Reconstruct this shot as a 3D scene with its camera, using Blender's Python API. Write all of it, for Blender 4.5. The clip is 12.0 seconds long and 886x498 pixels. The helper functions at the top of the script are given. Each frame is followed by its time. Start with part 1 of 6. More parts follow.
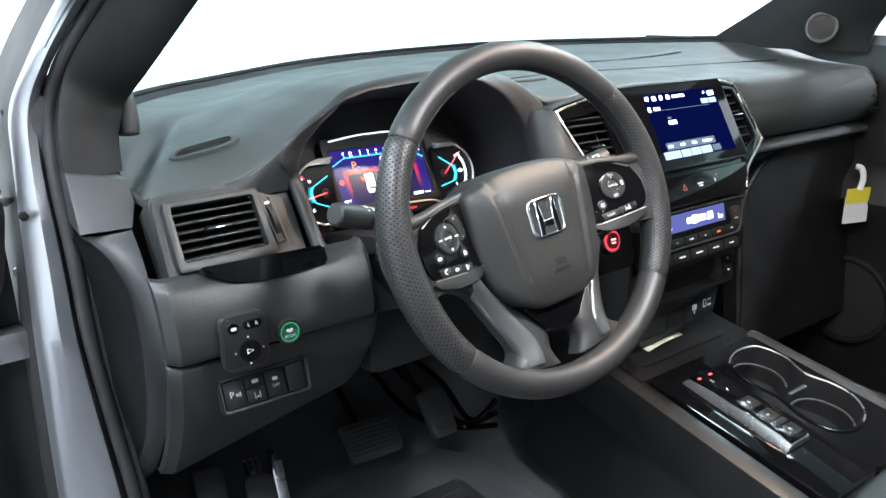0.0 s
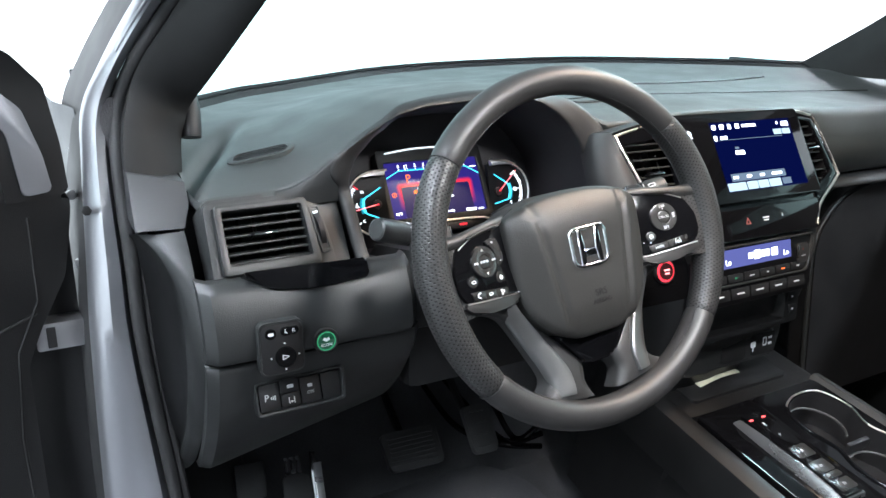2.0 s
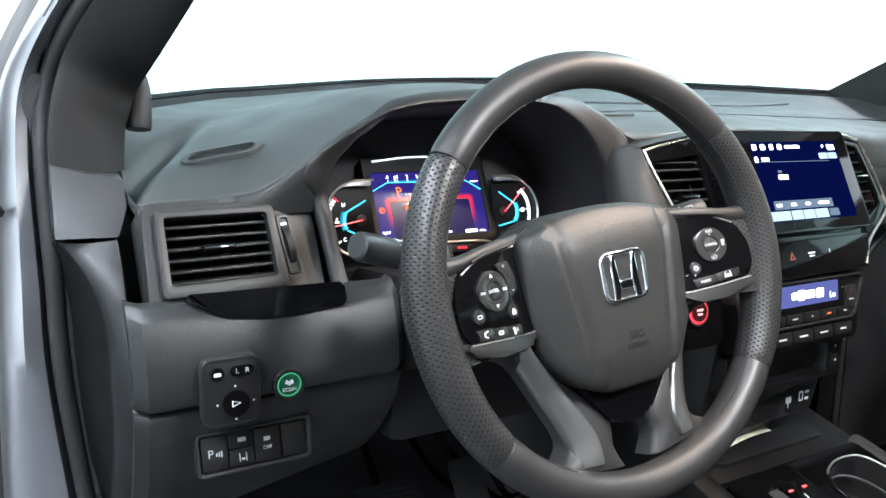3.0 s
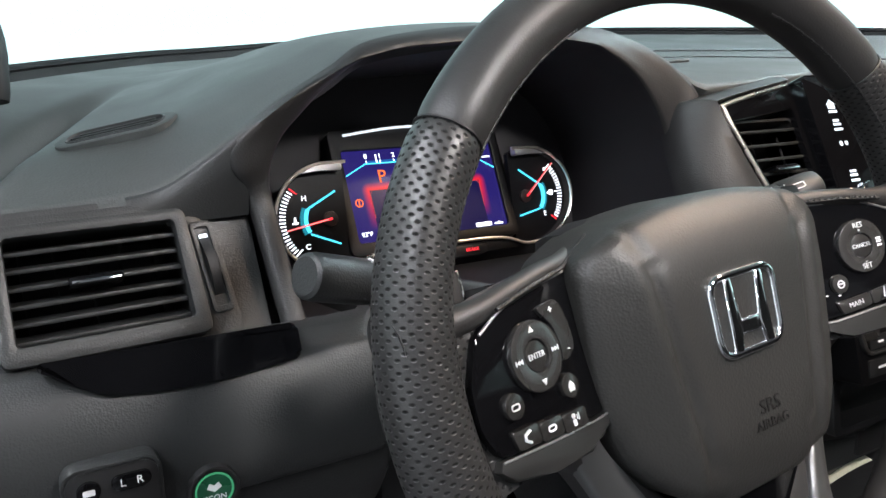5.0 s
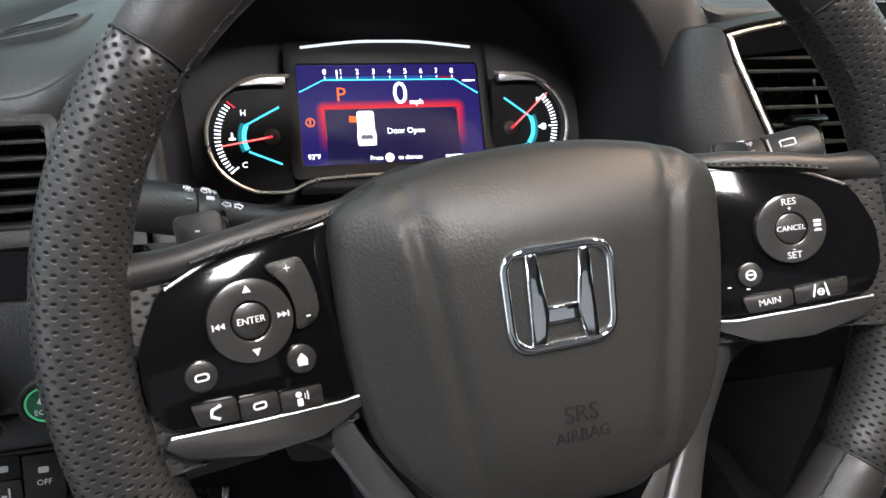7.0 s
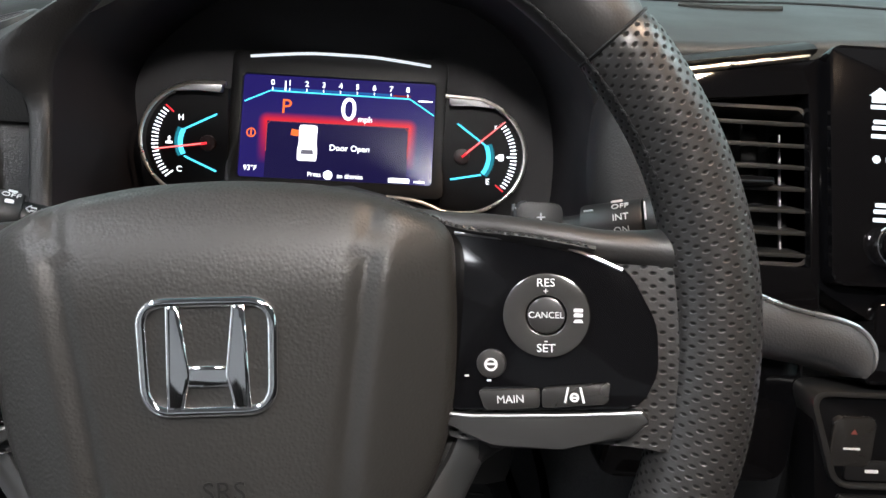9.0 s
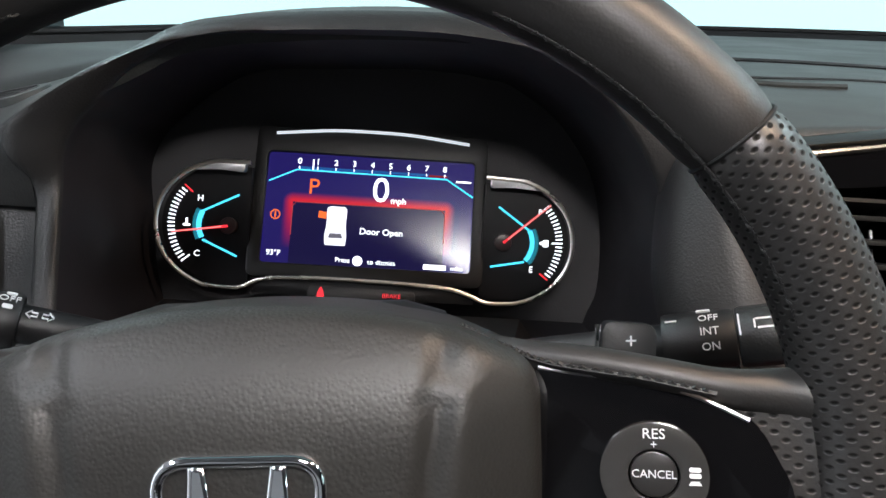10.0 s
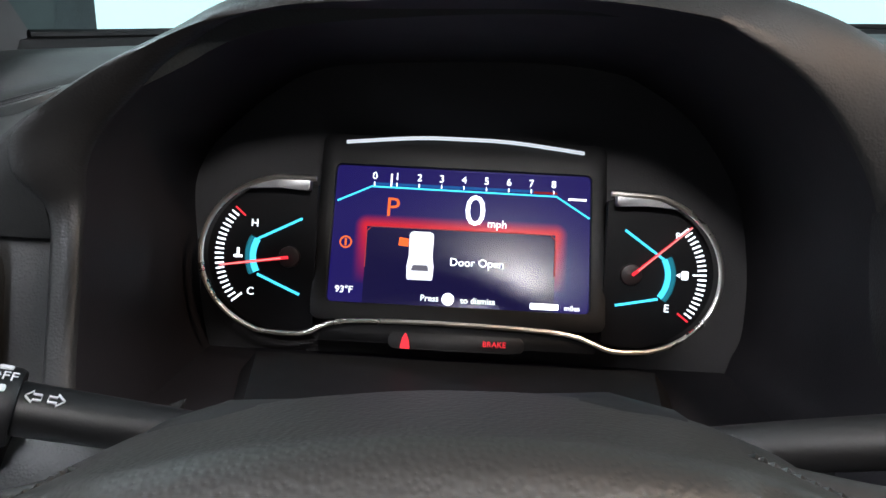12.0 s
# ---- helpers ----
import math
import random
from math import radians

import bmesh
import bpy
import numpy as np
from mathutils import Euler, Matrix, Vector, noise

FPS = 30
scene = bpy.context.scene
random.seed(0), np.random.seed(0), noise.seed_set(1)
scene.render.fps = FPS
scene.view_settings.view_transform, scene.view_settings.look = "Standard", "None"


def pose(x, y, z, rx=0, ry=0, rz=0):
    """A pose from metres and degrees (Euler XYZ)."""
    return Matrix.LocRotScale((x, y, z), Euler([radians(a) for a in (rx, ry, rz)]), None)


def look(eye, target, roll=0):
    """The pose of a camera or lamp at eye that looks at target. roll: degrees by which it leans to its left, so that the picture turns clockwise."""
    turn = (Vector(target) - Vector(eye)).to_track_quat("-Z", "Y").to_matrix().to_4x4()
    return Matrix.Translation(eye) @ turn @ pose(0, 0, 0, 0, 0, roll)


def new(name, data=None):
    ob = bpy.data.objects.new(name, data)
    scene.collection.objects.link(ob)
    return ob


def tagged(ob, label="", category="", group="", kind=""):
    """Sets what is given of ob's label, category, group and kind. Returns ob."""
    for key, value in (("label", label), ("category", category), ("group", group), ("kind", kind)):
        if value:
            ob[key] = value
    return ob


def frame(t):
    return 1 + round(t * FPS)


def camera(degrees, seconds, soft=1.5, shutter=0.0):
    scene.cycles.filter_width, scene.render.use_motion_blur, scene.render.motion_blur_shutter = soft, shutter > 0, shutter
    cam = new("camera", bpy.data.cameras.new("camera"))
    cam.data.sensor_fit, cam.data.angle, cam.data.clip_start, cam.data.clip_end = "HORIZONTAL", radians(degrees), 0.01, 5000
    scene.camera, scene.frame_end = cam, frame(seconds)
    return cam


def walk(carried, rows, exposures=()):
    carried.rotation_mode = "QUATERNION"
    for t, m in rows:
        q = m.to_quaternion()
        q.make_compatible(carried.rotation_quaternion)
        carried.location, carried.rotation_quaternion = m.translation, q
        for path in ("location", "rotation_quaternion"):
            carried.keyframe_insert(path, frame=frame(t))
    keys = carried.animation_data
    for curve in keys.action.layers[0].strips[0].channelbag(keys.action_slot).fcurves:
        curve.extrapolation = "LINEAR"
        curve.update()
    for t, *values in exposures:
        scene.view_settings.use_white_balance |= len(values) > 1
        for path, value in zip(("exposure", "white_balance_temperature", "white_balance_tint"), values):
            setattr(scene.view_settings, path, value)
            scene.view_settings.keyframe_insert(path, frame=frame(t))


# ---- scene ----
cam = camera(61.3, 12.0)
PATH = [
    (0, (-0.543, -0.891, 1.441), (0.559, 0.656, 0.817), -0.7),
    (0.5, (-0.514, -0.915, 1.466), (0.473, 0.709, 0.839), 0.7),
    (1, (-0.503, -0.92, 1.469), (0.445, 0.724, 0.838), 0.8),
    (1.5, (-0.502, -0.914, 1.464), (0.46, 0.722, 0.833), 1.2),
    (2, (-0.506, -0.906, 1.456), (0.427, 0.754, 0.844), 1.4),
    (2.5, (-0.493, -0.862, 1.421), (0.382, 0.847, 0.861), 1.6),
    (3, (-0.439, -0.769, 1.399), (0.534, 0.898, 0.874), 3.7),
    (3.2, (-0.423, -0.742, 1.396), (0.572, 0.913, 0.874), 4.1),
    (4.8, (-0.328, -0.56, 1.366), (0.637, 1.089, 0.774), 1.9),
    (5, (-0.316, -0.557, 1.363), (0.64, 1.093, 0.76), 1.5),
    (5.5, (-0.277, -0.574, 1.361), (0.663, 1.059, 0.692), 1.2),
    (6, (-0.235, -0.583, 1.356), (0.601, 1.077, 0.618), 1.7),
    (6.5, (-0.189, -0.578, 1.361), (0.509, 1.127, 0.583), 2.3),
    (6.7, (-0.167, -0.575, 1.363), (0.465, 1.147, 0.566), 2.4),
    (8.3, (0.016, -0.568, 1.361), (0.141, 1.227, 0.487), 3.0),
    (8.5, (0.033, -0.565, 1.364), (0.117, 1.231, 0.487), 2.9),
    (9, (0.063, -0.558, 1.374), (0.146, 1.262, 0.548), 3.9),
    (9.5, (0.057, -0.539, 1.377), (0.141, 1.314, 0.627), 4.4),
    (10, (0.039, -0.503, 1.376), (0.1, 1.375, 0.691), 4.1),
    (10.5, (0.014, -0.462, 1.374), (0.067, 1.437, 0.749), 3.7),
    (11, (0.004, -0.427, 1.369), (0.009, 1.488, 0.795), 3.1),
    (11.5, (-0.002, -0.403, 1.36), (-0.038, 1.522, 0.818), 2.5),
    (12, (-0.004, -0.399, 1.347), (-0.032, 1.493, 0.697), 2.7),
]
walk(cam, [(t, look(eye, target, roll)) for t, eye, target, roll in PATH],
     [(0, 0.68, 5900, 8), (0.5, 0.55, 5900, 8), (2.5, 0.65, 5900, 8), (3.2, 0.6, 5900, 8), (5, 0.08, 6200, 11), (6.7, 0.05, 6250, 11), (8.5, 0.0, 6300, 11), (9.5, -0.2, 6300, 11), (10, -0.35, 6200, 11), (11, -0.28, 6200, 11), (11.5, -0.2, 6100, 11), (12, -0.35, 6100, 11)])

# ---- light: a white photo booth round the car ----
world = bpy.data.worlds.new("booth_air")
scene.world = world
world.use_nodes = True
world.node_tree.nodes["Background"].inputs["Color"].default_value = (0.9, 0.96, 1.0, 1)
world.node_tree.nodes["Background"].inputs["Strength"].default_value = 0.25


# ---- helpers of this scene ----
def part(name, bm, mat, parent=None, label="", m=None, angle=38):
    """Link a bmesh as one mesh object, under a thing or part."""
    me = bpy.data.meshes.new(name)
    bmesh.ops.recalc_face_normals(bm, faces=bm.faces)
    lim = radians(angle)
    for e in bm.edges:
        e.smooth = len(e.link_faces) == 2 and e.calc_face_angle(0.0) < lim
    for f in bm.faces:
        f.smooth = True
    bm.to_mesh(me)
    bm.free()
    me.materials.append(mat)
    ob = new(name, me)
    if parent is not None:
        ob.parent = parent
    if m is not None:
        ob.matrix_basis = m
    if label:
        ob["label"] = label
    return ob


def thing(name, m, label, category, group="", kind=""):
    """An Empty at the base of a thing; its parts hang under it."""
    return tagged(new(name), label, category, group, kind) if m is None else placed(tagged(new(name), label, category, group, kind), m)


def placed(ob, m):
    ob.matrix_basis = m
    return ob


def prism(poly, w0, w1, bevel=0.0, segs=2, bm=None, taper=0.0):
    """A polygon of (u, v), from w0 to w1, with the far rim bevelled."""
    bm = bm or bmesh.new()
    cu = sum(p[0] for p in poly) / len(poly)
    cv = sum(p[1] for p in poly) / len(poly)
    lo = [bm.verts.new((u, v, w0)) for u, v in poly]
    hi = [bm.verts.new((cu + (u - cu) * (1 - taper), cv + (v - cv) * (1 - taper), w1)) for u, v in poly]
    n = len(poly)
    bm.faces.new(lo[::-1])
    top = bm.faces.new(hi)
    for i in range(n):
        bm.faces.new((lo[i], lo[(i + 1) % n], hi[(i + 1) % n], hi[i]))
    if bevel > 0:
        bmesh.ops.bevel(bm, geom=list(top.edges), offset=bevel, segments=segs, profile=0.6, affect="EDGES")
    return bm


def rrect(w, h, r, cx=0.0, cy=0.0, n=5):
    """A rounded rectangle round (cx, cy)."""
    out = []
    for sx, sy, a0 in ((1, 1, 0), (-1, 1, 90), (-1, -1, 180), (1, -1, 270)):
        for k in range(n + 1):
            a = radians(a0 + 90 * k / n)
            out.append((cx + sx * (w / 2 - r) + r * math.cos(a), cy + sy * (h / 2 - r) + r * math.sin(a)))
    return out


def disc(r, cx=0.0, cy=0.0, n=40):
    return [(cx + r * math.cos(2 * math.pi * k / n), cy + r * math.sin(2 * math.pi * k / n)) for k in range(n)]


def rounded(poly, r, n=4):
    """Round the corners of a polygon."""
    out, m = [], len(poly)
    for i in range(m):
        p, a, b = Vector(poly[i]), Vector(poly[i - 1]), Vector(poly[(i + 1) % m])
        da, db = (a - p), (b - p)
        k = min(r, da.length * 0.45, db.length * 0.45)
        s, e = p + da.normalized() * k, p + db.normalized() * k
        for j in range(n + 1):
            t = j / n
            out.append(tuple((1 - t) ** 2 * s + 2 * t * (1 - t) * p + t * t * e))
    return out


def frame_ring(outer, inner, w0, w1, bevel=0.0, bm=None):
    """A flat ring between two outlines with the same number of points."""
    bm = bm or bmesh.new()
    n = len(outer)
    rows = [[bm.verts.new((u, v, w)) for u, v in poly] for poly, w in ((outer, w0), (outer, w1), (inner, w1), (inner, w0))]
    for a in range(4):
        b = (a + 1) % 4
        for i in range(n):
            bm.faces.new((rows[a][i], rows[a][(i + 1) % n], rows[b][(i + 1) % n], rows[b][i]))
    if bevel > 0:
        ed = [bm.edges.get((rows[a][i], rows[a][(i + 1) % n])) for a in (1, 2) for i in range(n)]
        bmesh.ops.bevel(bm, geom=ed, offset=bevel, segments=2, profile=0.6, affect="EDGES")
    return bm


def loft(rows, closed=False, caps=False, bm=None):
    """A skin over rows of points, all of the same length."""
    bm = bm or bmesh.new()
    vs = [[bm.verts.new(p) for p in r] for r in rows]
    n = len(rows[0])
    for a, b in zip(vs, vs[1:]):
        for i in range(n if closed else n - 1):
            j = (i + 1) % n
            bm.faces.new((a[i], a[j], b[j], b[i]))
    if caps:
        bm.faces.new(vs[0][::-1])
        bm.faces.new(vs[-1])
    return bm


def spline(pts, n, closed=False):
    """n points along a smooth curve through pts (Catmull-Rom)."""
    P = [Vector(p) for p in pts]
    m = len(P)
    out = []
    segs = m if closed else m - 1
    for k in range(n):
        t = k / (n if closed else n - 1) * segs
        i = min(int(t), segs - 1)
        u = t - i
        g = (lambda j: P[j % m]) if closed else (lambda j: P[max(0, min(m - 1, j))])
        a, b, c, d = g(i - 1), g(i), g(i + 1), g(i + 2)
        out.append(0.5 * (2 * b + (c - a) * u + (2 * a - 5 * b + 4 * c - d) * u * u + (3 * b - a - 3 * c + d) * u ** 3))
    return out


def tube(path, r, sides=8, bm=None, closed=False):
    """A round bar along a path; r is one radius or one for each point."""
    bm = bm or bmesh.new()
    path = [Vector(p) for p in path]
    n = len(path)
    rows, last = [], None
    for i, p in enumerate(path):
        a = path[(i - 1) % n] if closed else path[max(0, i - 1)]
        b = path[(i + 1) % n] if closed else path[min(n - 1, i + 1)]
        t = (b - a).normalized()
        if last is None:
            last = t.orthogonal().normalized()
        last = (last - t * last.dot(t)).normalized()
        side = t.cross(last)
        rr = r[i] if isinstance(r, (list, tuple)) else r
        rows.append([p + (last * math.cos(2 * math.pi * k / sides) + side * math.sin(2 * math.pi * k / sides)) * rr for k in range(sides)])
    if closed:
        rows.append(rows[0])
        loft(rows, closed=True, bm=bm)
        bmesh.ops.remove_doubles(bm, verts=bm.verts, dist=1e-6)
        return bm
    return loft(rows, closed=True, caps=True, bm=bm)


def cuboid(sx, sy, sz, bevel=0.0, at=(0, 0, 0), segs=2, bm=None):
    bm = bm or bmesh.new()
    r = bmesh.ops.create_cube(bm, size=1.0, matrix=Matrix.Translation(at) @ Matrix.Diagonal((sx, sy, sz, 1)))
    if bevel > 0:
        ed = list({e for v in r["verts"] for e in v.link_edges})
        bmesh.ops.bevel(bm, geom=ed, offset=bevel, segments=segs, profile=0.6, affect="EDGES")
    return bm


def word(text, size, mat, parent, u, v, w, name="lettering", align="CENTER", shear=0.0, turn=0.0):
    """Flat lettering in the local plane of its parent."""
    cu = bpy.data.curves.new(name, "FONT")
    cu.body, cu.size, cu.align_x, cu.align_y, cu.extrude, cu.shear = text, size, align, "CENTER", 0.00015, shear
    cu.resolution_u = 3
    tmp = new(name, cu)
    bpy.context.view_layer.update()
    me = bpy.data.meshes.new_from_object(tmp.evaluated_get(bpy.context.evaluated_depsgraph_get()))
    bpy.data.objects.remove(tmp)
    me.materials.clear()
    me.materials.append(mat)
    ob = new(name, me)
    ob.parent = parent
    ob.matrix_basis = pose(u, v, w, 0, 0, turn)
    return ob


# ---- materials ----
def nodes_of(name):
    mat = bpy.data.materials.new(name)
    mat.use_nodes = True
    nt = mat.node_tree
    return mat, nt, nt.nodes["Principled BSDF"]


def surface(name, colour, rough=0.5, metal=0.0, vary=0.15, grain=0.0, grain_size=900.0, coat=0.0, spec=0.5, stain=14.0, cells=False, rough_vary=0.08):
    """Principled paint with patchy tone, patchy gloss and a fine relief."""
    mat, nt, bsdf = nodes_of(name)
    tc = nt.nodes.new("ShaderNodeTexCoord")
    n1 = nt.nodes.new("ShaderNodeTexNoise")
    n1.inputs["Scale"].default_value, n1.inputs["Detail"].default_value = stain, 5
    nt.links.new(tc.outputs["Object"], n1.inputs["Vector"])
    n2 = nt.nodes.new("ShaderNodeTexNoise")
    n2.inputs["Scale"].default_value, n2.inputs["Detail"].default_value = stain * 22, 3
    nt.links.new(tc.outputs["Object"], n2.inputs["Vector"])
    add = nt.nodes.new("ShaderNodeMath")
    add.operation = "MULTIPLY_ADD"
    add.inputs[1].default_value = 0.45
    nt.links.new(n2.outputs["Fac"], add.inputs[0])
    nt.links.new(n1.outputs["Fac"], add.inputs[2])
    ramp = nt.nodes.new("ShaderNodeMapRange")
    ramp.inputs["From Min"].default_value, ramp.inputs["From Max"].default_value = 0.4, 1.05
    ramp.inputs["To Min"].default_value, ramp.inputs["To Max"].default_value = 1 - vary, 1 + vary
    nt.links.new(add.outputs[0], ramp.inputs["Value"])
    mul = nt.nodes.new("ShaderNodeVectorMath")
    mul.operation = "SCALE"
    mul.inputs[0].default_value = colour
    nt.links.new(ramp.outputs["Result"], mul.inputs["Scale"])
    nt.links.new(mul.outputs["Vector"], bsdf.inputs["Base Color"])
    rr = nt.nodes.new("ShaderNodeMapRange")
    rr.inputs["From Min"].default_value, rr.inputs["From Max"].default_value = 0.3, 0.75
    rr.inputs["To Min"].default_value, rr.inputs["To Max"].default_value = max(0.02, rough - rough_vary), rough + rough_vary
    nt.links.new(n1.outputs["Fac"], rr.inputs["Value"])
    nt.links.new(rr.outputs["Result"], bsdf.inputs["Roughness"])
    bsdf.inputs["Metallic"].default_value = metal
    bsdf.inputs["Coat Weight"].default_value = coat
    bsdf.inputs["Specular IOR Level"].default_value = spec
    if grain > 0:
        if cells:
            g = nt.nodes.new("ShaderNodeTexVoronoi")
            g.feature = "SMOOTH_F1"
            out = g.outputs["Distance"]
        else:
            g = nt.nodes.new("ShaderNodeTexNoise")
            g.inputs["Detail"].default_value = 2
            out = g.outputs["Fac"]
        g.inputs["Scale"].default_value = grain_size
        nt.links.new(tc.outputs["Object"], g.inputs["Vector"])
        b = nt.nodes.new("ShaderNodeBump")
        b.inputs["Strength"].default_value = grain
        b.inputs["Distance"].default_value = 0.0006
        nt.links.new(out, b.inputs["Height"])
        nt.links.new(b.outputs["Normal"], bsdf.inputs["Normal"])
    return mat


def glow(name, colour, strength):
    mat, nt, bsdf = nodes_of(name)
    bsdf.inputs["Base Color"].default_value = (0.01, 0.01, 0.01, 1)
    bsdf.inputs["Emission Color"].default_value = (*colour, 1)
    bsdf.inputs["Emission Strength"].default_value = strength
    bsdf.inputs["Roughness"].default_value = 0.4
    bsdf.inputs["Specular IOR Level"].default_value = 0.02
    return mat


SOFT = surface("soft_dash_skin", (0.034, 0.0380, 0.0375), 0.55, grain=0.3, grain_size=700, cells=True, vary=0.10)
PLASTIC = surface("grained_black_plastic", (0.0165, 0.0175, 0.0178), 0.46, grain=0.3, grain_size=900, cells=True, vary=0.12)
DARK = surface("matt_black_plastic", (0.0045, 0.0045, 0.005), 0.55, vary=0.2, grain=0.15)
HOODIN = surface("binnacle_lining", (0.0105, 0.0092, 0.0115), 0.62, vary=0.15, grain=0.2)
LEATHER = surface("black_leather", (0.019, 0.0184, 0.0182), 0.46, grain=0.12, grain_size=1000, cells=True, vary=0.06, rough_vary=0.03)
AIRBAG = surface("airbag_skin", (0.018, 0.0175, 0.0164), 0.47, grain=0.30, grain_size=800, cells=True, vary=0.06, rough_vary=0.03)
CONSOLE = surface("console_plastic", (0.0048, 0.0049, 0.0053), 0.42, grain=0.3, grain_size=900, cells=True, vary=0.15)
PIANO = surface("piano_black", (0.003, 0.003, 0.0035), 0.07, spec=0.28, vary=0.2, rough_vary=0.03)
CHROME = surface("chrome", (0.90, 0.91, 0.93), 0.07, metal=1.0, vary=0.05, rough_vary=0.05)
BRIGHT = surface("bright_satin_edging", (0.88, 0.82, 0.74), 0.3, metal=1.0, vary=0.04)
SATIN = surface("satin_silver", (0.42, 0.42, 0.43), 0.32, metal=0.9, vary=0.06)
PAINT = surface("silver_car_paint", (0.44, 0.45, 0.48), 0.33, metal=0.8, vary=0.03, coat=0.25, stain=6, rough_vary=0.02)
RUBBER = surface("door_seal_rubber", (0.030, 0.030, 0.0305), 0.55, vary=0.2)
CARPET = surface("black_carpet", (0.050, 0.050, 0.053), 0.95, grain=1.0, grain_size=500, vary=0.4)
TRIM = surface("pillar_trim", (0.0055, 0.0054, 0.0055), 0.7, grain=0.4, grain_size=800, vary=0.1)
COWL = surface("cowl_black", (0.005, 0.005, 0.0055), 0.6, vary=0.2, spec=0.25)
LENSB = surface("lens_black", (0.0025, 0.0025, 0.003), 0.45, spec=0.2, vary=0.1)
HARD = surface("hard_grey_trim", (0.036, 0.037, 0.039), 0.5, grain=0.25, grain_size=900, cells=True, vary=0.08)
LIPM = surface("hood_lip_plastic", (0.015, 0.0147, 0.0148), 0.48, grain=0.3, grain_size=900, cells=True, vary=0.12)
VTRIM = surface("vent_trim_plastic", (0.0085, 0.0084, 0.0086), 0.5, grain=0.3, grain_size=900, cells=True, vary=0.12)
WHITE = glow("white_backlight", (0.95, 0.97, 1.0), 3.0)
RED = glow("red_backlight", (1.0, 0.035, 0.05), 1.7)
CYAN = glow("cyan_backlight", (0.08, 0.62, 0.85), 2.2)
AMBER = glow("amber_backlight", (1.0, 0.17, 0.035), 1.5)
GREEN = glow("green_backlight", (0.10, 0.55, 0.25), 0.6)

# ---- the booth ----
# the wall's lit look is emission of its own, which also lights the car
BOOTH = glow("booth_wall_glow", (0.96, 1.0, 0.995), 1.6)
FLOORM = surface("booth_floor_paint", (0.11, 0.11, 0.115), 0.5, vary=0.06, stain=1.5)
# unseen ceiling; the glow is added as fill light from above
CEILM = glow("booth_ceiling_fill", (0.93, 0.965, 1.0), 0.35)
bm = bmesh.new()
ring = [(3.9 * math.cos(2 * math.pi * k / 48) + 0.4, 4.6 * math.sin(2 * math.pi * k / 48) - 0.8) for k in range(48)]
loft([[(x, y, z) for x, y in ring] for z in (0.0, 1.0, 2.2, 3.2)], closed=True, bm=bm)
for f in [f for f in bm.faces if f.calc_center_median().y < -2.0]:
    bm.faces.remove(f)
tagged(part("backdrop", bm, BOOTH), "white wall of the photo booth with its light as own glow", "wall", kind="structure")
bm = bmesh.new()
loft([[(x, y, z) for x, y in ring] for z in (0.0, 1.0, 2.2, 3.2)], closed=True, bm=bm)
for f in [f for f in bm.faces if f.calc_center_median().y >= -2.0]:
    bm.faces.remove(f)
tagged(part("wall_rear", bm, surface("booth_wall_paint", (0.30, 0.305, 0.31), 0.6, vary=0.05, stain=1.5)), "plain painted rear wall of the photo booth", "wall", kind="structure")
bm = bmesh.new()
bm.faces.new([bm.verts.new((x, y, 3.2)) for x, y in ring])
tagged(part("ceiling", bm, CEILM), "unseen white booth ceiling, glowing as fill light", "ceiling", kind="structure")
bm = bmesh.new()
bm.faces.new([bm.verts.new((x, y, 0.0)) for x, y in ring])
tagged(part("ground", bm, FLOORM), "pale grey painted booth floor", "floor", kind="structure")

# unseen tube lamps, added and placed to light the car from both sides
TUBE = glow("added_tube_glow", (0.97, 0.985, 1.0), 55.0)
TUBEF = surface("lamp_housing_white", (0.7, 0.7, 0.7), 0.5)
for cx, cy in ((-1.75, -1.4), (-1.75, 0.6), (2.5, -1.8), (2.5, 0.4)):
    lp = thing("added_ceiling_light", pose(cx, cy, 3.17), "long white ceiling light added out of view", "lamp", "booth lights")
    part("housing", cuboid(0.40, 1.62, 0.05, 0.01, (0, 0, 0.0)), TUBEF, lp)
    part("diffuser", cuboid(0.32, 1.54, 0.02, 0.005, (0, 0, -0.032)), TUBE, lp)


# ---- the steering wheel ----
wheel = thing("steering_wheel", pose(-0.006, -0.316, 1.219, 70) @ pose(0, 0, 0, 0, 0, 4.3),
              "black leather-wrapped steering wheel with perforated grips and chrome badge", "steering wheel")
RX, RY, RCX = 0.186, 0.178, 0.0035


def rim_radius(a):
    """The rim is fatter where the palms hold it."""
    a = (a + 90) % 360 - 90
    side = a if a <= 90 else 180 - a
    return 0.0158 + 0.0022 * math.exp(-((side + 10) / 24) ** 2)


def ring_uv(ob, sides, along_uv, around):
    """Metric coordinates on a skin made of closed rings."""
    uv = ob.data.uv_layers.new(name="UVMap")
    for poly in ob.data.polygons:
        js = [ob.data.loops[li].vertex_index % sides for li in poly.loop_indices]
        wrap = max(js) - min(js) > 1
        for li, j in zip(poly.loop_indices, js):
            k = ob.data.loops[li].vertex_index // sides
            uv.data[li].uv = (along_uv(k), (sides if wrap and j == 0 else j) / sides * around)


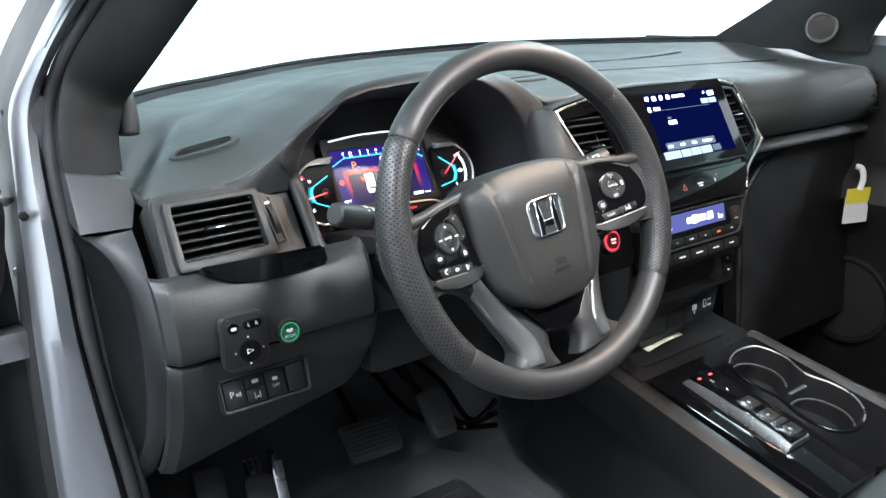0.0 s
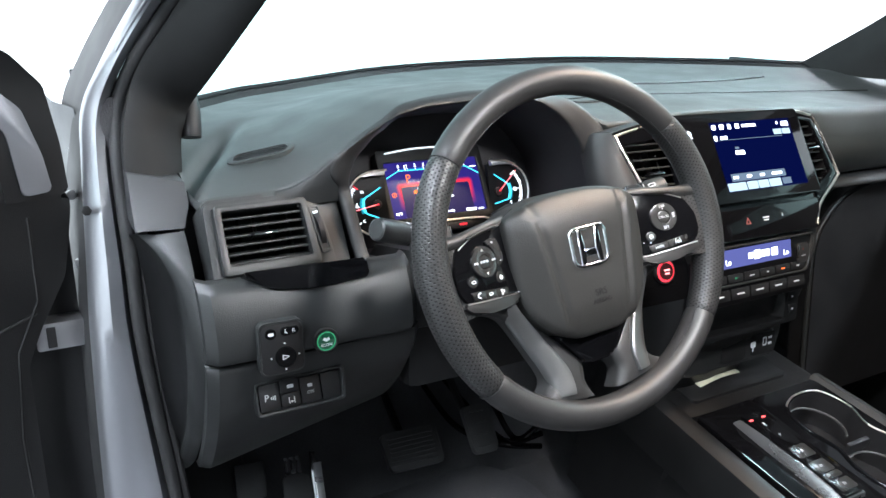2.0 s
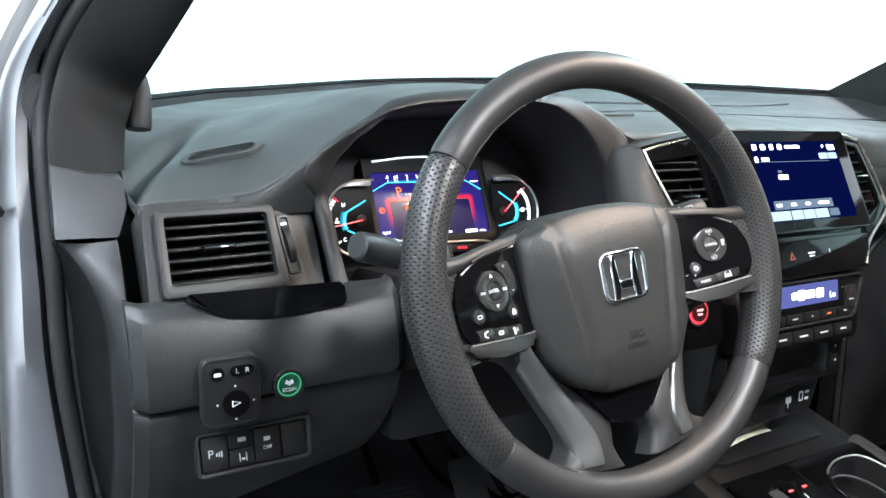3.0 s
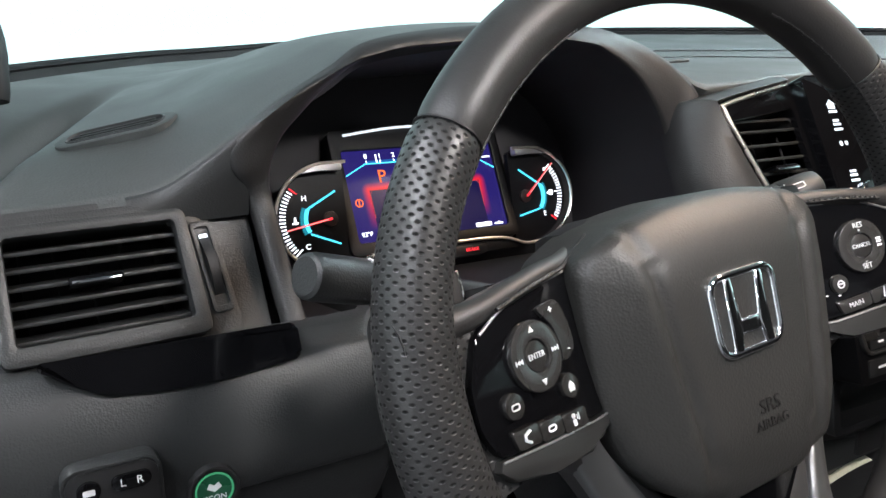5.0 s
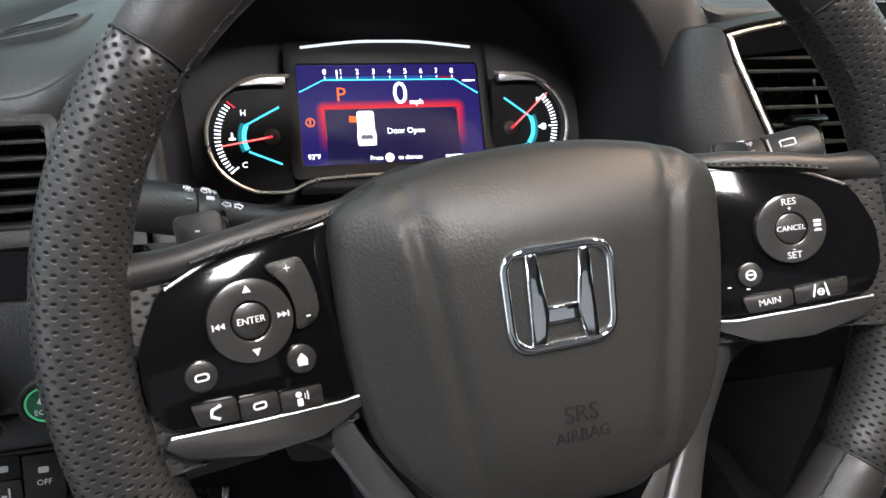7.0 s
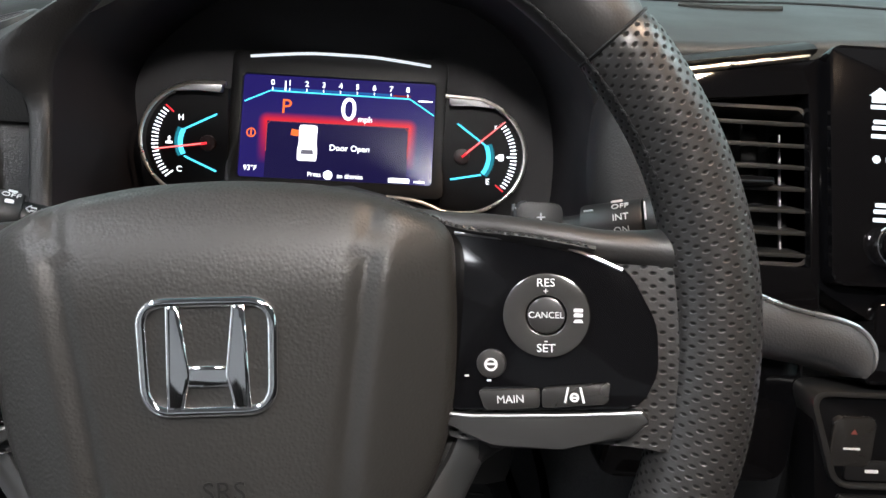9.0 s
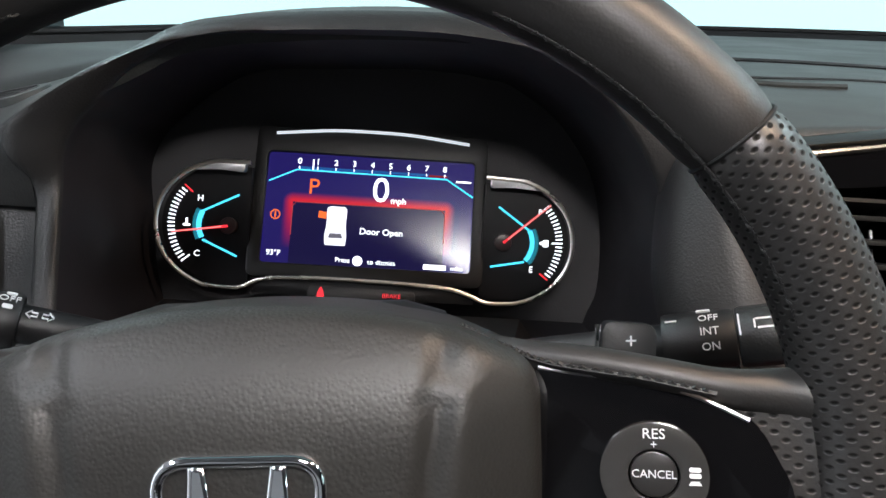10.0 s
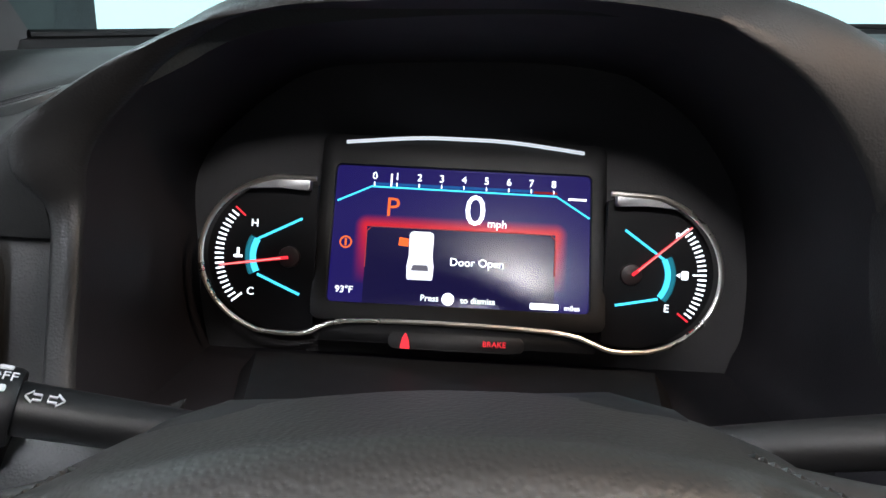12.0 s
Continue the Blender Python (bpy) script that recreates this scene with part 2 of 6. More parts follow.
def rim_piece(name, a0, a1, mat, label="", n=70):
    rows, sides = [], 32
    for k in range(n + 1):
        deg = a0 + (a1 - a0) * k / n
        a = radians(deg)
        o = Vector((math.cos(a) / RX, math.sin(a) / RY, 0)).normalized()
        c = Vector((RCX + RX * math.cos(a), RY * math.sin(a), 0)) - o * ((rim_radius(deg) - 0.0158) * 1.6)
        edge = min(k, n - k)
        r = rim_radius(deg) - (0.0012 if edge == 0 else 0.0003 if edge == 1 else 0.0)
        rows.append([c + o * (math.cos(2 * math.pi * j / sides) * r) + Vector((0, 0, math.sin(2 * math.pi * j / sides) * r * 1.10)) for j in range(sides)])
    ob = part(name, loft(rows, closed=True), mat, wheel, label)
    ring_uv(ob, sides, lambda k: (a0 + (a1 - a0) * k / n) * 0.00325, 0.1056)
    return ob


def perforated():
    """Leather with staggered rows of small round dimples."""
    mat, nt, bsdf = nodes_of("perforated_leather")
    uv = nt.nodes.new("ShaderNodeUVMap")
    sep = nt.nodes.new("ShaderNodeSeparateXYZ")
    nt.links.new(uv.outputs["UV"], sep.inputs["Vector"])

    def m(op, a, b=None, c=None):
        nd = nt.nodes.new("ShaderNodeMath")
        nd.operation = op
        for k, val in enumerate((a, b, c)):
            if val is None:
                continue
            if isinstance(val, (int, float)):
                nd.inputs[k].default_value = val
            else:
                nt.links.new(val, nd.inputs[k])
        return nd.outputs[0]
    row = m("MULTIPLY", sep.outputs["Y"], 1 / 0.0032)
    half = m("MULTIPLY", m("FLOORED_MODULO", m("FLOOR", row), 2.0), 0.5)
    col = m("ADD", m("MULTIPLY", sep.outputs["X"], 1 / 0.0049), half)
    du = m("MULTIPLY", m("SUBTRACT", m("FRACT", col), 0.5), 0.0049 / 0.00095)
    dv = m("MULTIPLY", m("SUBTRACT", m("FRACT", row), 0.5), 0.0032 / 0.0015)
    d = m("SQRT", m("ADD", m("MULTIPLY", du, du), m("MULTIPLY", dv, dv)))
    h = nt.nodes.new("ShaderNodeMapRange")
    h.interpolation_type = "SMOOTHSTEP"
    h.inputs["From Min"].default_value, h.inputs["From Max"].default_value = 0.30, 1.10
    nt.links.new(d, h.inputs["Value"])
    tc = nt.nodes.new("ShaderNodeTexCoord")
    gr = nt.nodes.new("ShaderNodeTexNoise")
    gr.inputs["Scale"].default_value, gr.inputs["Detail"].default_value = 700.0, 2.0
    nt.links.new(tc.outputs["Object"], gr.inputs["Vector"])
    b = nt.nodes.new("ShaderNodeBump")
    b.inputs["Strength"].default_value, b.inputs["Distance"].default_value = 0.6, 0.0006
    nt.links.new(m("MULTIPLY_ADD", gr.outputs["Fac"], 0.22, h.outputs["Result"]), b.inputs["Height"])
    nt.links.new(b.outputs["Normal"], bsdf.inputs["Normal"])
    # shade inside the dimples is put into the colour
    mix = nt.nodes.new("ShaderNodeMix")
    mix.data_type = "RGBA"
    mix.inputs["A"].default_value, mix.inputs["B"].default_value = (0.0065, 0.0064, 0.0064, 1), (0.020, 0.0194, 0.0193, 1)
    nt.links.new(h.outputs["Result"], mix.inputs["Factor"])
    nt.links.new(mix.outputs["Result"], bsdf.inputs["Base Color"])
    nt.links.new(m("MULTIPLY_ADD", h.outputs["Result"], -0.43, 0.80), bsdf.inputs["Roughness"])
    nt.links.new(m("MULTIPLY_ADD", h.outputs["Result"], 0.38, 0.12), bsdf.inputs["Specular IOR Level"])
    return mat


PERF = perforated()
rim_piece("rim_top", 39, 141.5, LEATHER, "smooth black leather")
rim_piece("rim_grip", 141.5, 218.5, PERF, "perforated black leather")
rim_piece("rim_grip", -38, 39, PERF, "perforated black leather")
rim_piece("rim_bottom", 218.5, 322, LEATHER, "smooth black leather")

# airbag cover: a shield whose side facets fall away from two ridges
outline = rounded([(-0.0880, 0.043), (-0.060, 0.0555), (-0.030, 0.0610), (0.0, 0.0625), (0.030, 0.0610), (0.060, 0.0555), (0.0880, 0.043), (0.0885, 0.0), (0.0865, -0.031), (0.0780, -0.058), (0.0590, -0.080), (0.030, -0.094), (-0.030, -0.094), (-0.0590, -0.080), (-0.0780, -0.058), (-0.0865, -0.031), (-0.0885, 0.0)][::-1], 0.010, 8)


def cover_height(u, v, s):
    ridge = 0.0575 + 0.14 * v
    x = abs(u)
    h = 0.0150 - 0.0012 * (min(x, ridge) / ridge) ** 2
    h -= 0.0026 * math.exp(-((x - ridge + 0.0065) / 0.0040) ** 2)
    fall = max(0.0, x - ridge)
    h -= 0.54 * (fall - 0.0018 * (1 - math.exp(-fall / 0.0018)))
    top = max(0.0, (v - 0.016) / 0.046)
    h -= 0.0165 * top ** 2.4
    low = max(0.0, (-v - 0.055) / 0.039)
    h -= 0.0080 * low ** 2
    edge = max(0.0, (s - 0.93) / 0.07)
    return h - 0.0035 * edge ** 2.2


rows = []
for k in range(58):
    s = 0.015 + 0.985 * k / 57
    rows.append([(u * s, v * s, cover_height(u * s, v * s, s)) for u, v in outline])
rows.append([(u * 1.004, v * 1.004, cover_height(u, v, 1.0) - 0.004) for u, v in outline])
rows.append([(u * 1.004, v * 1.004, -0.050) for u, v in outline])
part("airbag_cover", loft(rows, closed=True, caps=True), AIRBAG, wheel, "moulded dark grey airbag cover", angle=50)

# badge: a rounded chrome frame with a broad chrome device
bo = rounded([(-0.0250, 0.0212), (0.0250, 0.0212), (0.0238, -0.0212), (-0.0238, -0.0212)], 0.0105, 8)
bi = rounded([(-0.0220, 0.0184), (0.0220, 0.0184), (0.0208, -0.0184), (-0.0208, -0.0184)], 0.0085, 8)
BM = pose(-0.0015, 0.0, 0)
mid_line = [Vector((a[0] * 0.5 + b[0] * 0.5, a[1] * 0.5 + b[1] * 0.5, 0.0152)) for a, b in zip(bo, bi)]
badge = part("badge", tube(mid_line, 0.0021, 12, closed=True), CHROME, wheel, "chrome badge", m=BM)
bm = prism([(-0.0140, 0.0188), (-0.0150, -0.0188), (-0.0088, -0.0188), (-0.0060, -0.0060), (-0.0092, 0.0188)], 0.0125, 0.0176, 0.0015, 3)
prism([(0.0140, 0.0188), (0.0092, 0.0188), (0.0060, -0.0060), (0.0088, -0.0188), (0.0150, -0.0188)], 0.0125, 0.0176, 0.0015, 3, bm)
prism([(-0.0080, -0.0030), (-0.0080, -0.0108), (0.0080, -0.0108), (0.0080, -0.0030)], 0.0125, 0.0172, 0.0015, 3, bm)
part("badge_device", bm, CHROME, badge, "chrome device", angle=60)

# spokes and switch pads: the pads lean, outer edge towards the driver
BUTTON = surface("dark_grey_button", (0.018, 0.0175, 0.017), 0.28, vary=0.1, coat=0.3)
TRIMG = surface("dark_trim_silver", (0.068, 0.068, 0.067), 0.34, metal=0.75, vary=0.03)
RINGM = surface("dark_switch_ring", (0.026, 0.0255, 0.025), 0.20, vary=0.1, coat=0.5)
SPOKE = surface("dark_satin_spoke", (0.20, 0.20, 0.199), 0.36, metal=0.85, vary=0.02, rough_vary=0.02)
PRINT = surface("white_print", (0.62, 0.63, 0.65), 0.5, vary=0.03)
LEAN, NOD = 14.0, -5.7


def lean_frame(sx, w=0.0):
    """The plane of a switch pad; its parts keep their place across the wheel."""
    spread = Matrix.Diagonal((1 / math.cos(radians(LEAN)), 1 / math.cos(radians(NOD)), 1, 1))
    return pose(sx * 0.122, 0.0088, -0.0005 + w) @ pose(0, 0, 0, 0, -sx * LEAN, 0) @ pose(0, 0, 0, NOD) @ spread @ pose(-sx * 0.122, -0.0088, 0)


def pad_w(u, v):
    return -0.0301 + 0.25 * abs(u) - 0.10 * v


for sx in (-1, 1):
    f = lambda pts: [(sx * u, v) for u, v in pts][::sx]
    PM = lean_frame(sx)
    web = part("side_spoke", prism(rounded(f([(0.180, 0.030), (0.150, 0.032), (0.12, 0.040), (0.07, 0.046), (0.07, -0.03), (0.085, -0.041), (0.150, -0.040), (0.178, -0.044), (0.184, 0.0)]), 0.008), -0.036, -0.004, 0.008, 4), PERF, wheel, "leather-wrapped spoke", m=PM)
    uv = web.data.uv_layers.new(name="UVMap")
    for loop in web.data.loops:
        p = web.data.vertices[loop.vertex_index].co
        uv.data[loop.index].uv = (p.y, p.x - p.z)
    pad = part("switch_pad", prism(rounded(f([(0.084, -0.0285), (0.156, -0.0255), (0.1625, -0.012), (0.1620, 0.006), (0.152, 0.0262), (0.130, 0.0355), (0.0845, 0.0415)]), 0.005), -0.010, 0.0, 0.0015), PIANO, wheel, "glossy black switch pad", m=PM)
    # the leather bead over the pad, from the airbag to the rim
    path = spline([Vector((sx * u, v, pad_w(u, v) + dw)) for u, v, dw in ((0.070, 0.0455, -0.012), (0.086, 0.0435, -0.005), (0.104, 0.0420, -0.0030), (0.126, 0.0385, -0.0030), (0.146, 0.0345, -0.0050), (0.164, 0.0325, -0.0095), (0.178, 0.0310, -0.0125), (0.190, 0.030, -0.0150))], 44)
    rad = [0.0050 + 0.0012 * (k / 43) + 0.0092 * max(0.0, (k / 43 - 0.45) / 0.55) ** 2 for k in range(44)]
    part("spoke_bead", tube(path, rad, 24), LEATHER, wheel, "smooth leather over the spoke", angle=60)
    part("spoke_trim", prism(f([(0.0845, -0.0355), (0.0925, -0.0355), (0.1020, -0.0425), (0.128, -0.0415), (0.152, -0.0365), (0.159, -0.0300), (0.157, -0.0262), (0.128, -0.0283), (0.0940, -0.0298), (0.0845, -0.0292)]), -0.014, 0.0010, 0.0014), TRIMG, wheel, "dark satin trim", m=PM)
    part("trim_glint", tube([(sx * u, v, 0.0010) for u, v in ((0.0850, -0.0296), (0.0940, -0.0303), (0.128, -0.0288), (0.1565, -0.0267))], 0.0007, 6), SATIN, wheel, m=PM)
    le = spline([Vector((sx * u, v, 0)) for u, v in ((0.148, -0.038), (0.136, -0.0445), (0.114, -0.049), (0.0985, -0.058), (0.087, -0.077), (0.0765, -0.102), (0.0685, -0.127), (0.077, -0.140), (0.092, -0.147))], 30)
    ri = spline([Vector((sx * u, v, 0)) for u, v in ((0.140, -0.034), (0.110, -0.034), (0.086, -0.037), (0.076, -0.052), (0.060, -0.074), (0.040, -0.094), (0.019, -0.118), (0.022, -0.141), (0.012, -0.160))], 30)
    lift = lambda v: -0.016 + 0.014 * min(1.0, max(0.0, (-v - 0.085) / 0.06))
    rows = []
    for a, b in zip(le, ri):
        row = []
        for s, w in ((0.0, -0.026), (0.02, -0.012), (0.08, -0.004), (0.25, -0.0005), (0.5, 0.001), (0.75, 0.0), (0.92, -0.003), (0.98, -0.010), (1.0, -0.024)):
            q = a.lerp(b, s)
            row.append(Vector((q.x, q.y, w + lift(q.y))))
        rows.append(row)
    part("lower_spoke", loft(rows), LEATHER, wheel, "black lower spoke", angle=60)
    il = spline([Vector((sx * u, v, 0)) for u, v in ((0.1000, -0.0400), (0.1005, -0.0500), (0.0920, -0.068), (0.0815, -0.090), (0.0725, -0.112), (0.0675, -0.130), (0.0680, -0.147))], 24)
    ir = spline([Vector((sx * u, v, 0)) for u, v in ((0.0890, -0.0370), (0.0850, -0.0480), (0.0740, -0.066), (0.0610, -0.088), (0.0500, -0.108), (0.0430, -0.127), (0.0440, -0.148))], 24)
    rows = [[Vector((q.x, q.y, w + lift(q.y))) for q, w in ((a, -0.012), (a, -0.0036), (a.lerp(b, 0.15), -0.0008), (a.lerp(b, 0.45), 0.0026), (a.lerp(b, 0.8), 0.0048), (a.lerp(b, 0.95), 0.0046), (b, 0.0020), (b, -0.006))] for a, b in zip(il, ir)]
    part("spoke_inlay", loft(rows), SPOKE, wheel, "satin silver spoke inlay", angle=60)
    part("pad_glint_edge", tube(spline([(sx * u, v, 0.0003) for u, v in ((0.088, 0.0405), (0.115, 0.0370), (0.132, 0.0338), (0.150, 0.0258))], 16), 0.0008, 6), SATIN, wheel, m=PM)
    cx = sx * 0.1225
    cv = 0.0088
    part("switch_ring", frame_ring(disc(0.0160, cx, cv), disc(0.0074, cx, cv), 0.0, 0.0030, 0.0010), RINGM, pad, "round four-way switch")
    part("switch_button", prism(disc(0.0070, cx, cv, 24), 0.0, 0.0024, 0.0010), BUTTON, pad)
    if sx > 0:
        word("CANCEL", 0.0034, PRINT, pad, cx, cv, 0.0025)
        word("RES", 0.0044, PRINT, pad, cx, cv + 0.0122, 0.0031)
        word("+", 0.0034, PRINT, pad, cx, cv + 0.0090, 0.0031)
        word("SET", 0.0044, PRINT, pad, cx, cv - 0.0124, 0.0031)
        word("-", 0.0046, PRINT, pad, cx, cv - 0.0094, 0.0031)
        for k in range(2):
            part("car_symbol", prism(rrect(0.0034, 0.0014, 0.0005, cx + 0.0117, cv + 0.0020 - 0.0018 * k, 2), 0.0030, 0.0032), PRINT, pad)
        part("car_symbol", prism([(cx + 0.0098, cv - 0.0026), (cx + 0.0136, cv - 0.0026), (cx + 0.0128, cv - 0.0014), (cx + 0.0106, cv - 0.0014)], 0.0030, 0.0032), PRINT, pad)
        part("switch_button", prism(disc(0.0056, 0.1020, -0.0100, 24), 0.0, 0.0022, 0.0009), BUTTON, pad)
        part("wheel_symbol", frame_ring(disc(0.0025, 0.1020, -0.0102, 20), disc(0.0017, 0.1020, -0.0102, 20), 0.0022, 0.0025), PRINT, pad)
        part("wheel_symbol", prism(rrect(0.0042, 0.0008, 0.0002, 0.1020, -0.0100, 2), 0.0022, 0.0025), PRINT, pad)
        for u, v in ((0.0925, -0.0150), (0.1010, -0.0166)):
            part("mark", prism(rrect(0.0018, 0.0008, 0.0003, u, v, 2), 0.0, 0.0003), PRINT, pad)
        part("switch_key", prism(rounded([(0.0995, -0.0278), (0.1200, -0.0262), (0.1200, -0.0188), (0.0970, -0.0202)], 0.0016), 0.0, 0.0018, 0.0006), BUTTON, pad)
        part("switch_key", prism(rounded([(0.1208, -0.0262), (0.1445, -0.0240), (0.1455, -0.0160), (0.1208, -0.0187)], 0.0016), 0.0, 0.0018, 0.0006), BUTTON, pad)
        word("MAIN", 0.0042, PRINT, pad, 0.1092, -0.0234, 0.0020, turn=4)
        lx, ly = 0.1326, -0.0210
        for d in (-1, 1):
            part("lane_symbol", prism([(lx + d * 0.0034 - 0.0004, ly - 0.0028), (lx + d * 0.0034 + 0.0004, ly - 0.0028), (lx + d * 0.0022 + 0.0004, ly + 0.0030), (lx + d * 0.0022 - 0.0004, ly + 0.0030)], 0.0018, 0.0021), PRINT, pad)
        part("lane_symbol", frame_ring(disc(0.0017, lx, ly - 0.0008, 16), disc(0.0010, lx, ly - 0.0008, 16), 0.0018, 0.0021), PRINT, pad)
        part("lane_symbol", prism(rrect(0.0030, 0.0007, 0.0002, lx, ly - 0.0008, 2), 0.0018, 0.0021), PRINT, pad)
    else:
        word("ENTER", 0.0036, PRINT, pad, cx, cv, 0.0025)
        for a in (90, 270):
            part("arrow_symbol", prism([(cx + 0.0019 * math.cos(radians(a + k)), cv + 0.0116 * math.sin(radians(a)) + 0.0019 * math.sin(radians(a + k))) for k in (0, 120, 240)], 0.0030, 0.0032), PRINT, pad)
        for d in (-1, 1):
            for e in (0.0098, 0.0117):
                part("track_symbol", prism([(cx + d * e, cv - 0.0012), (cx + d * (e + 0.0019), cv), (cx + d * e, cv + 0.0012)][::d], 0.0030, 0.0032), PRINT, pad)
            part("track_symbol", prism(rrect(0.0006, 0.0024, 0.0002, cx + d * 0.0140, cv, 2), 0.0030, 0.0032), PRINT, pad)
        part("volume_rocker", prism(rounded([(-0.1150, 0.0285), (-0.1070, 0.0185), (-0.1050, 0.0090), (-0.1068, 0.0010), (-0.0985, 0.0030), (-0.0958, 0.0085), (-0.0965, 0.0190), (-0.1000, 0.0300)], 0.003), 0.0, 0.0022, 0.0008), BUTTON, pad)
        word("+", 0.0055, PRINT, pad, -0.1060, 0.0256, 0.0024)
        word("-", 0.0065, PRINT, pad, -0.1008, 0.0066, 0.0024)
        for (u, v) in ((-0.1430, -0.0075), (-0.1062, -0.0098)):
            part("switch_button", prism(disc(0.0058, u, v, 24), 0.0, 0.0022, 0.0009), BUTTON, pad)
        part("home_symbol", prism([(-0.1082, -0.0098), (-0.1080, -0.0124), (-0.1044, -0.0124), (-0.1042, -0.0098), (-0.1062, -0.0074)], 0.0022, 0.0025), PRINT, pad)
        part("back_symbol", frame_ring(rrect(0.0052, 0.0030, 0.0013, -0.1430, -0.0078, 3), rrect(0.0038, 0.0016, 0.0006, -0.1430, -0.0078, 3), 0.0022, 0.0025), PRINT, pad)
        for k, (u0, u1) in enumerate(((-0.1485, -0.1325), (-0.1318, -0.1175), (-0.1168, -0.1005))):
            v0, v1 = -0.0172 - 0.0016 * k, -0.0178 - 0.0016 * k
            part("switch_key", prism(rounded([(u0 + (0.002 if k == 0 else 0), v0 - 0.0085), (u1, v1 - 0.0085), (u1, v1), (u0, v0)], 0.0012), 0.0, 0.0016, 0.0006), BUTTON, pad)
            um, vm = (u0 + u1) / 2, v0 - 0.0044
            if k == 0:
                part("phone_symbol", tube([(um + 0.0022, vm + 0.0024, 0.002), (um - 0.0012, vm + 0.0012, 0.002), (um - 0.0016, vm - 0.0010, 0.002), (um + 0.0012, vm - 0.0026, 0.002)], 0.0007, 6), PRINT, pad)
            elif k == 1:
                part("car_symbol", frame_ring(rrect(0.0052, 0.0030, 0.0013, um, vm, 3), rrect(0.0038, 0.0014, 0.0006, um, vm, 3), 0.0016, 0.0019), PRINT, pad)
            else:
                part("voice_symbol", prism(disc(0.0012, um - 0.0012, vm + 0.0018, 12), 0.0016, 0.0019), PRINT, pad)
                part("voice_symbol", prism(rrect(0.0022, 0.0030, 0.0005, um - 0.0010, vm - 0.0012, 2), 0.0016, 0.0019), PRINT, pad)
                for j in range(2):
                    part("voice_symbol", prism(rrect(0.0004, 0.0022 + 0.0012 * j, 0.0001, um + 0.0012 + 0.0011 * j, vm + 0.0008, 1), 0.0016, 0.0019), PRINT, pad)
# seams where the smooth and the perforated leather meet, and the stitches on the inner side of the rim
for a in (39, 141.5, 218.5, 322):
    ca = radians(a)
    c = Vector((RCX + RX * math.cos(ca), RY * math.sin(ca), 0))
    o = Vector((math.cos(ca) / RX, math.sin(ca) / RY, 0)).normalized()
    r = rim_radius(a) - 0.0006
    part("seam", tube([c + o * (r * math.cos(2 * math.pi * k / 28)) + Vector((0, 0, r * 1.10 * math.sin(2 * math.pi * k / 28))) for k in range(28)], 0.0007, 6, closed=True), DARK, wheel)
THREAD = surface("black_thread", (0.014, 0.014, 0.014), 0.45, vary=0.2)
for a0, a1 in ((-62, -14), (18, 66), (114, 162), (194, 242)):
    line = []
    for k in range(60):
        deg = a0 + (a1 - a0) * k / 59
        ca = radians(deg)
        o = Vector((math.cos(ca) / RX, math.sin(ca) / RY, 0)).normalized()
        line.append(Vector((RCX + RX * math.cos(ca), RY * math.sin(ca), 0)) - o * (rim_radius(deg) * 0.905) + Vector((0, 0, rim_radius(deg) * 1.10 * 0.425)))
    part("seam_groove", tube(line, 0.0007, 6), DARK, wheel)
    bm = bmesh.new()
    for k in range(int((a1 - a0) / 1.5)):
        ca = radians(a0 + k * 1.5)
        o = Vector((math.cos(ca) / RX, math.sin(ca) / RY, 0)).normalized()
        t = Vector((-o.y, o.x, 0))
        r = rim_radius(a0 + k * 1.5)
        p = Vector((RCX + RX * math.cos(ca), RY * math.sin(ca), 0)) - o * (r * 0.90) + Vector((0, 0, r * 1.10 * 0.43))
        d = Vector((0, 0, 0.0016)) * (1 if k % 2 else -1)
        tube([p - t * 0.0014 + d * 0.5, p - o * 0.0006, p + t * 0.0014 - d * 0.5], 0.0005, 5, bm=bm)
    tagged(part("stitching", bm, THREAD, wheel), kind="stuff")
for sx in (-1, 1):
    bm = bmesh.new()
    line = spline([Vector((sx * u, v, pad_w(u, v) + dw)) for u, v, dw in ((0.064, 0.0535, -0.0010), (0.078, 0.0470, -0.0010), (0.092, 0.0420, 0.0018), (0.118, 0.0385, 0.0042), (0.140, 0.0342, 0.0048))], 30)
    part("seam_groove", tube(line, 0.0011, 6), DARK, wheel)
    for k in range(0, 28):
        p, q = line[k], line[k + 1]
        up = Vector((0, 0.0009, 0.0009))
        tube([p, p.lerp(q, 0.4) + up, q], 0.0007, 5, bm=bm)
    tagged(part("stitching", bm, THREAD, wheel), kind="stuff")
part("lower_trim", prism(rounded([(-0.020, -0.124), (0.020, -0.124), (0.050, -0.086), (-0.050, -0.086)], 0.008), -0.034, -0.006, 0.004), PIANO, wheel, "glossy black lower trim")
part("hub", cuboid(0.13, 0.14, 0.05, 0.02, (0, -0.01, -0.052)), DARK, wheel)
# letters are cover-coloured by nature; darkened to stand for their relief shading
EMBOSS_SHADE = surface("embossed_letters_shade", (0.0085, 0.0083, 0.008), 0.6, vary=0.1, spec=0.3)
word("SRS", 0.0105, EMBOSS_SHADE, wheel, 0.002, -0.0500, 0.0156)
word("AIRBAG", 0.0072, EMBOSS_SHADE, wheel, 0.002, -0.0590, 0.0154)

# ---- the dashboard ----
dash = thing("dashboard", pose(0.39, 0, 0.9), "dark grey soft-skinned dashboard with a hood over the gauges", "dashboard")
O = Matrix.Translation((-0.39, 0, -0.9))

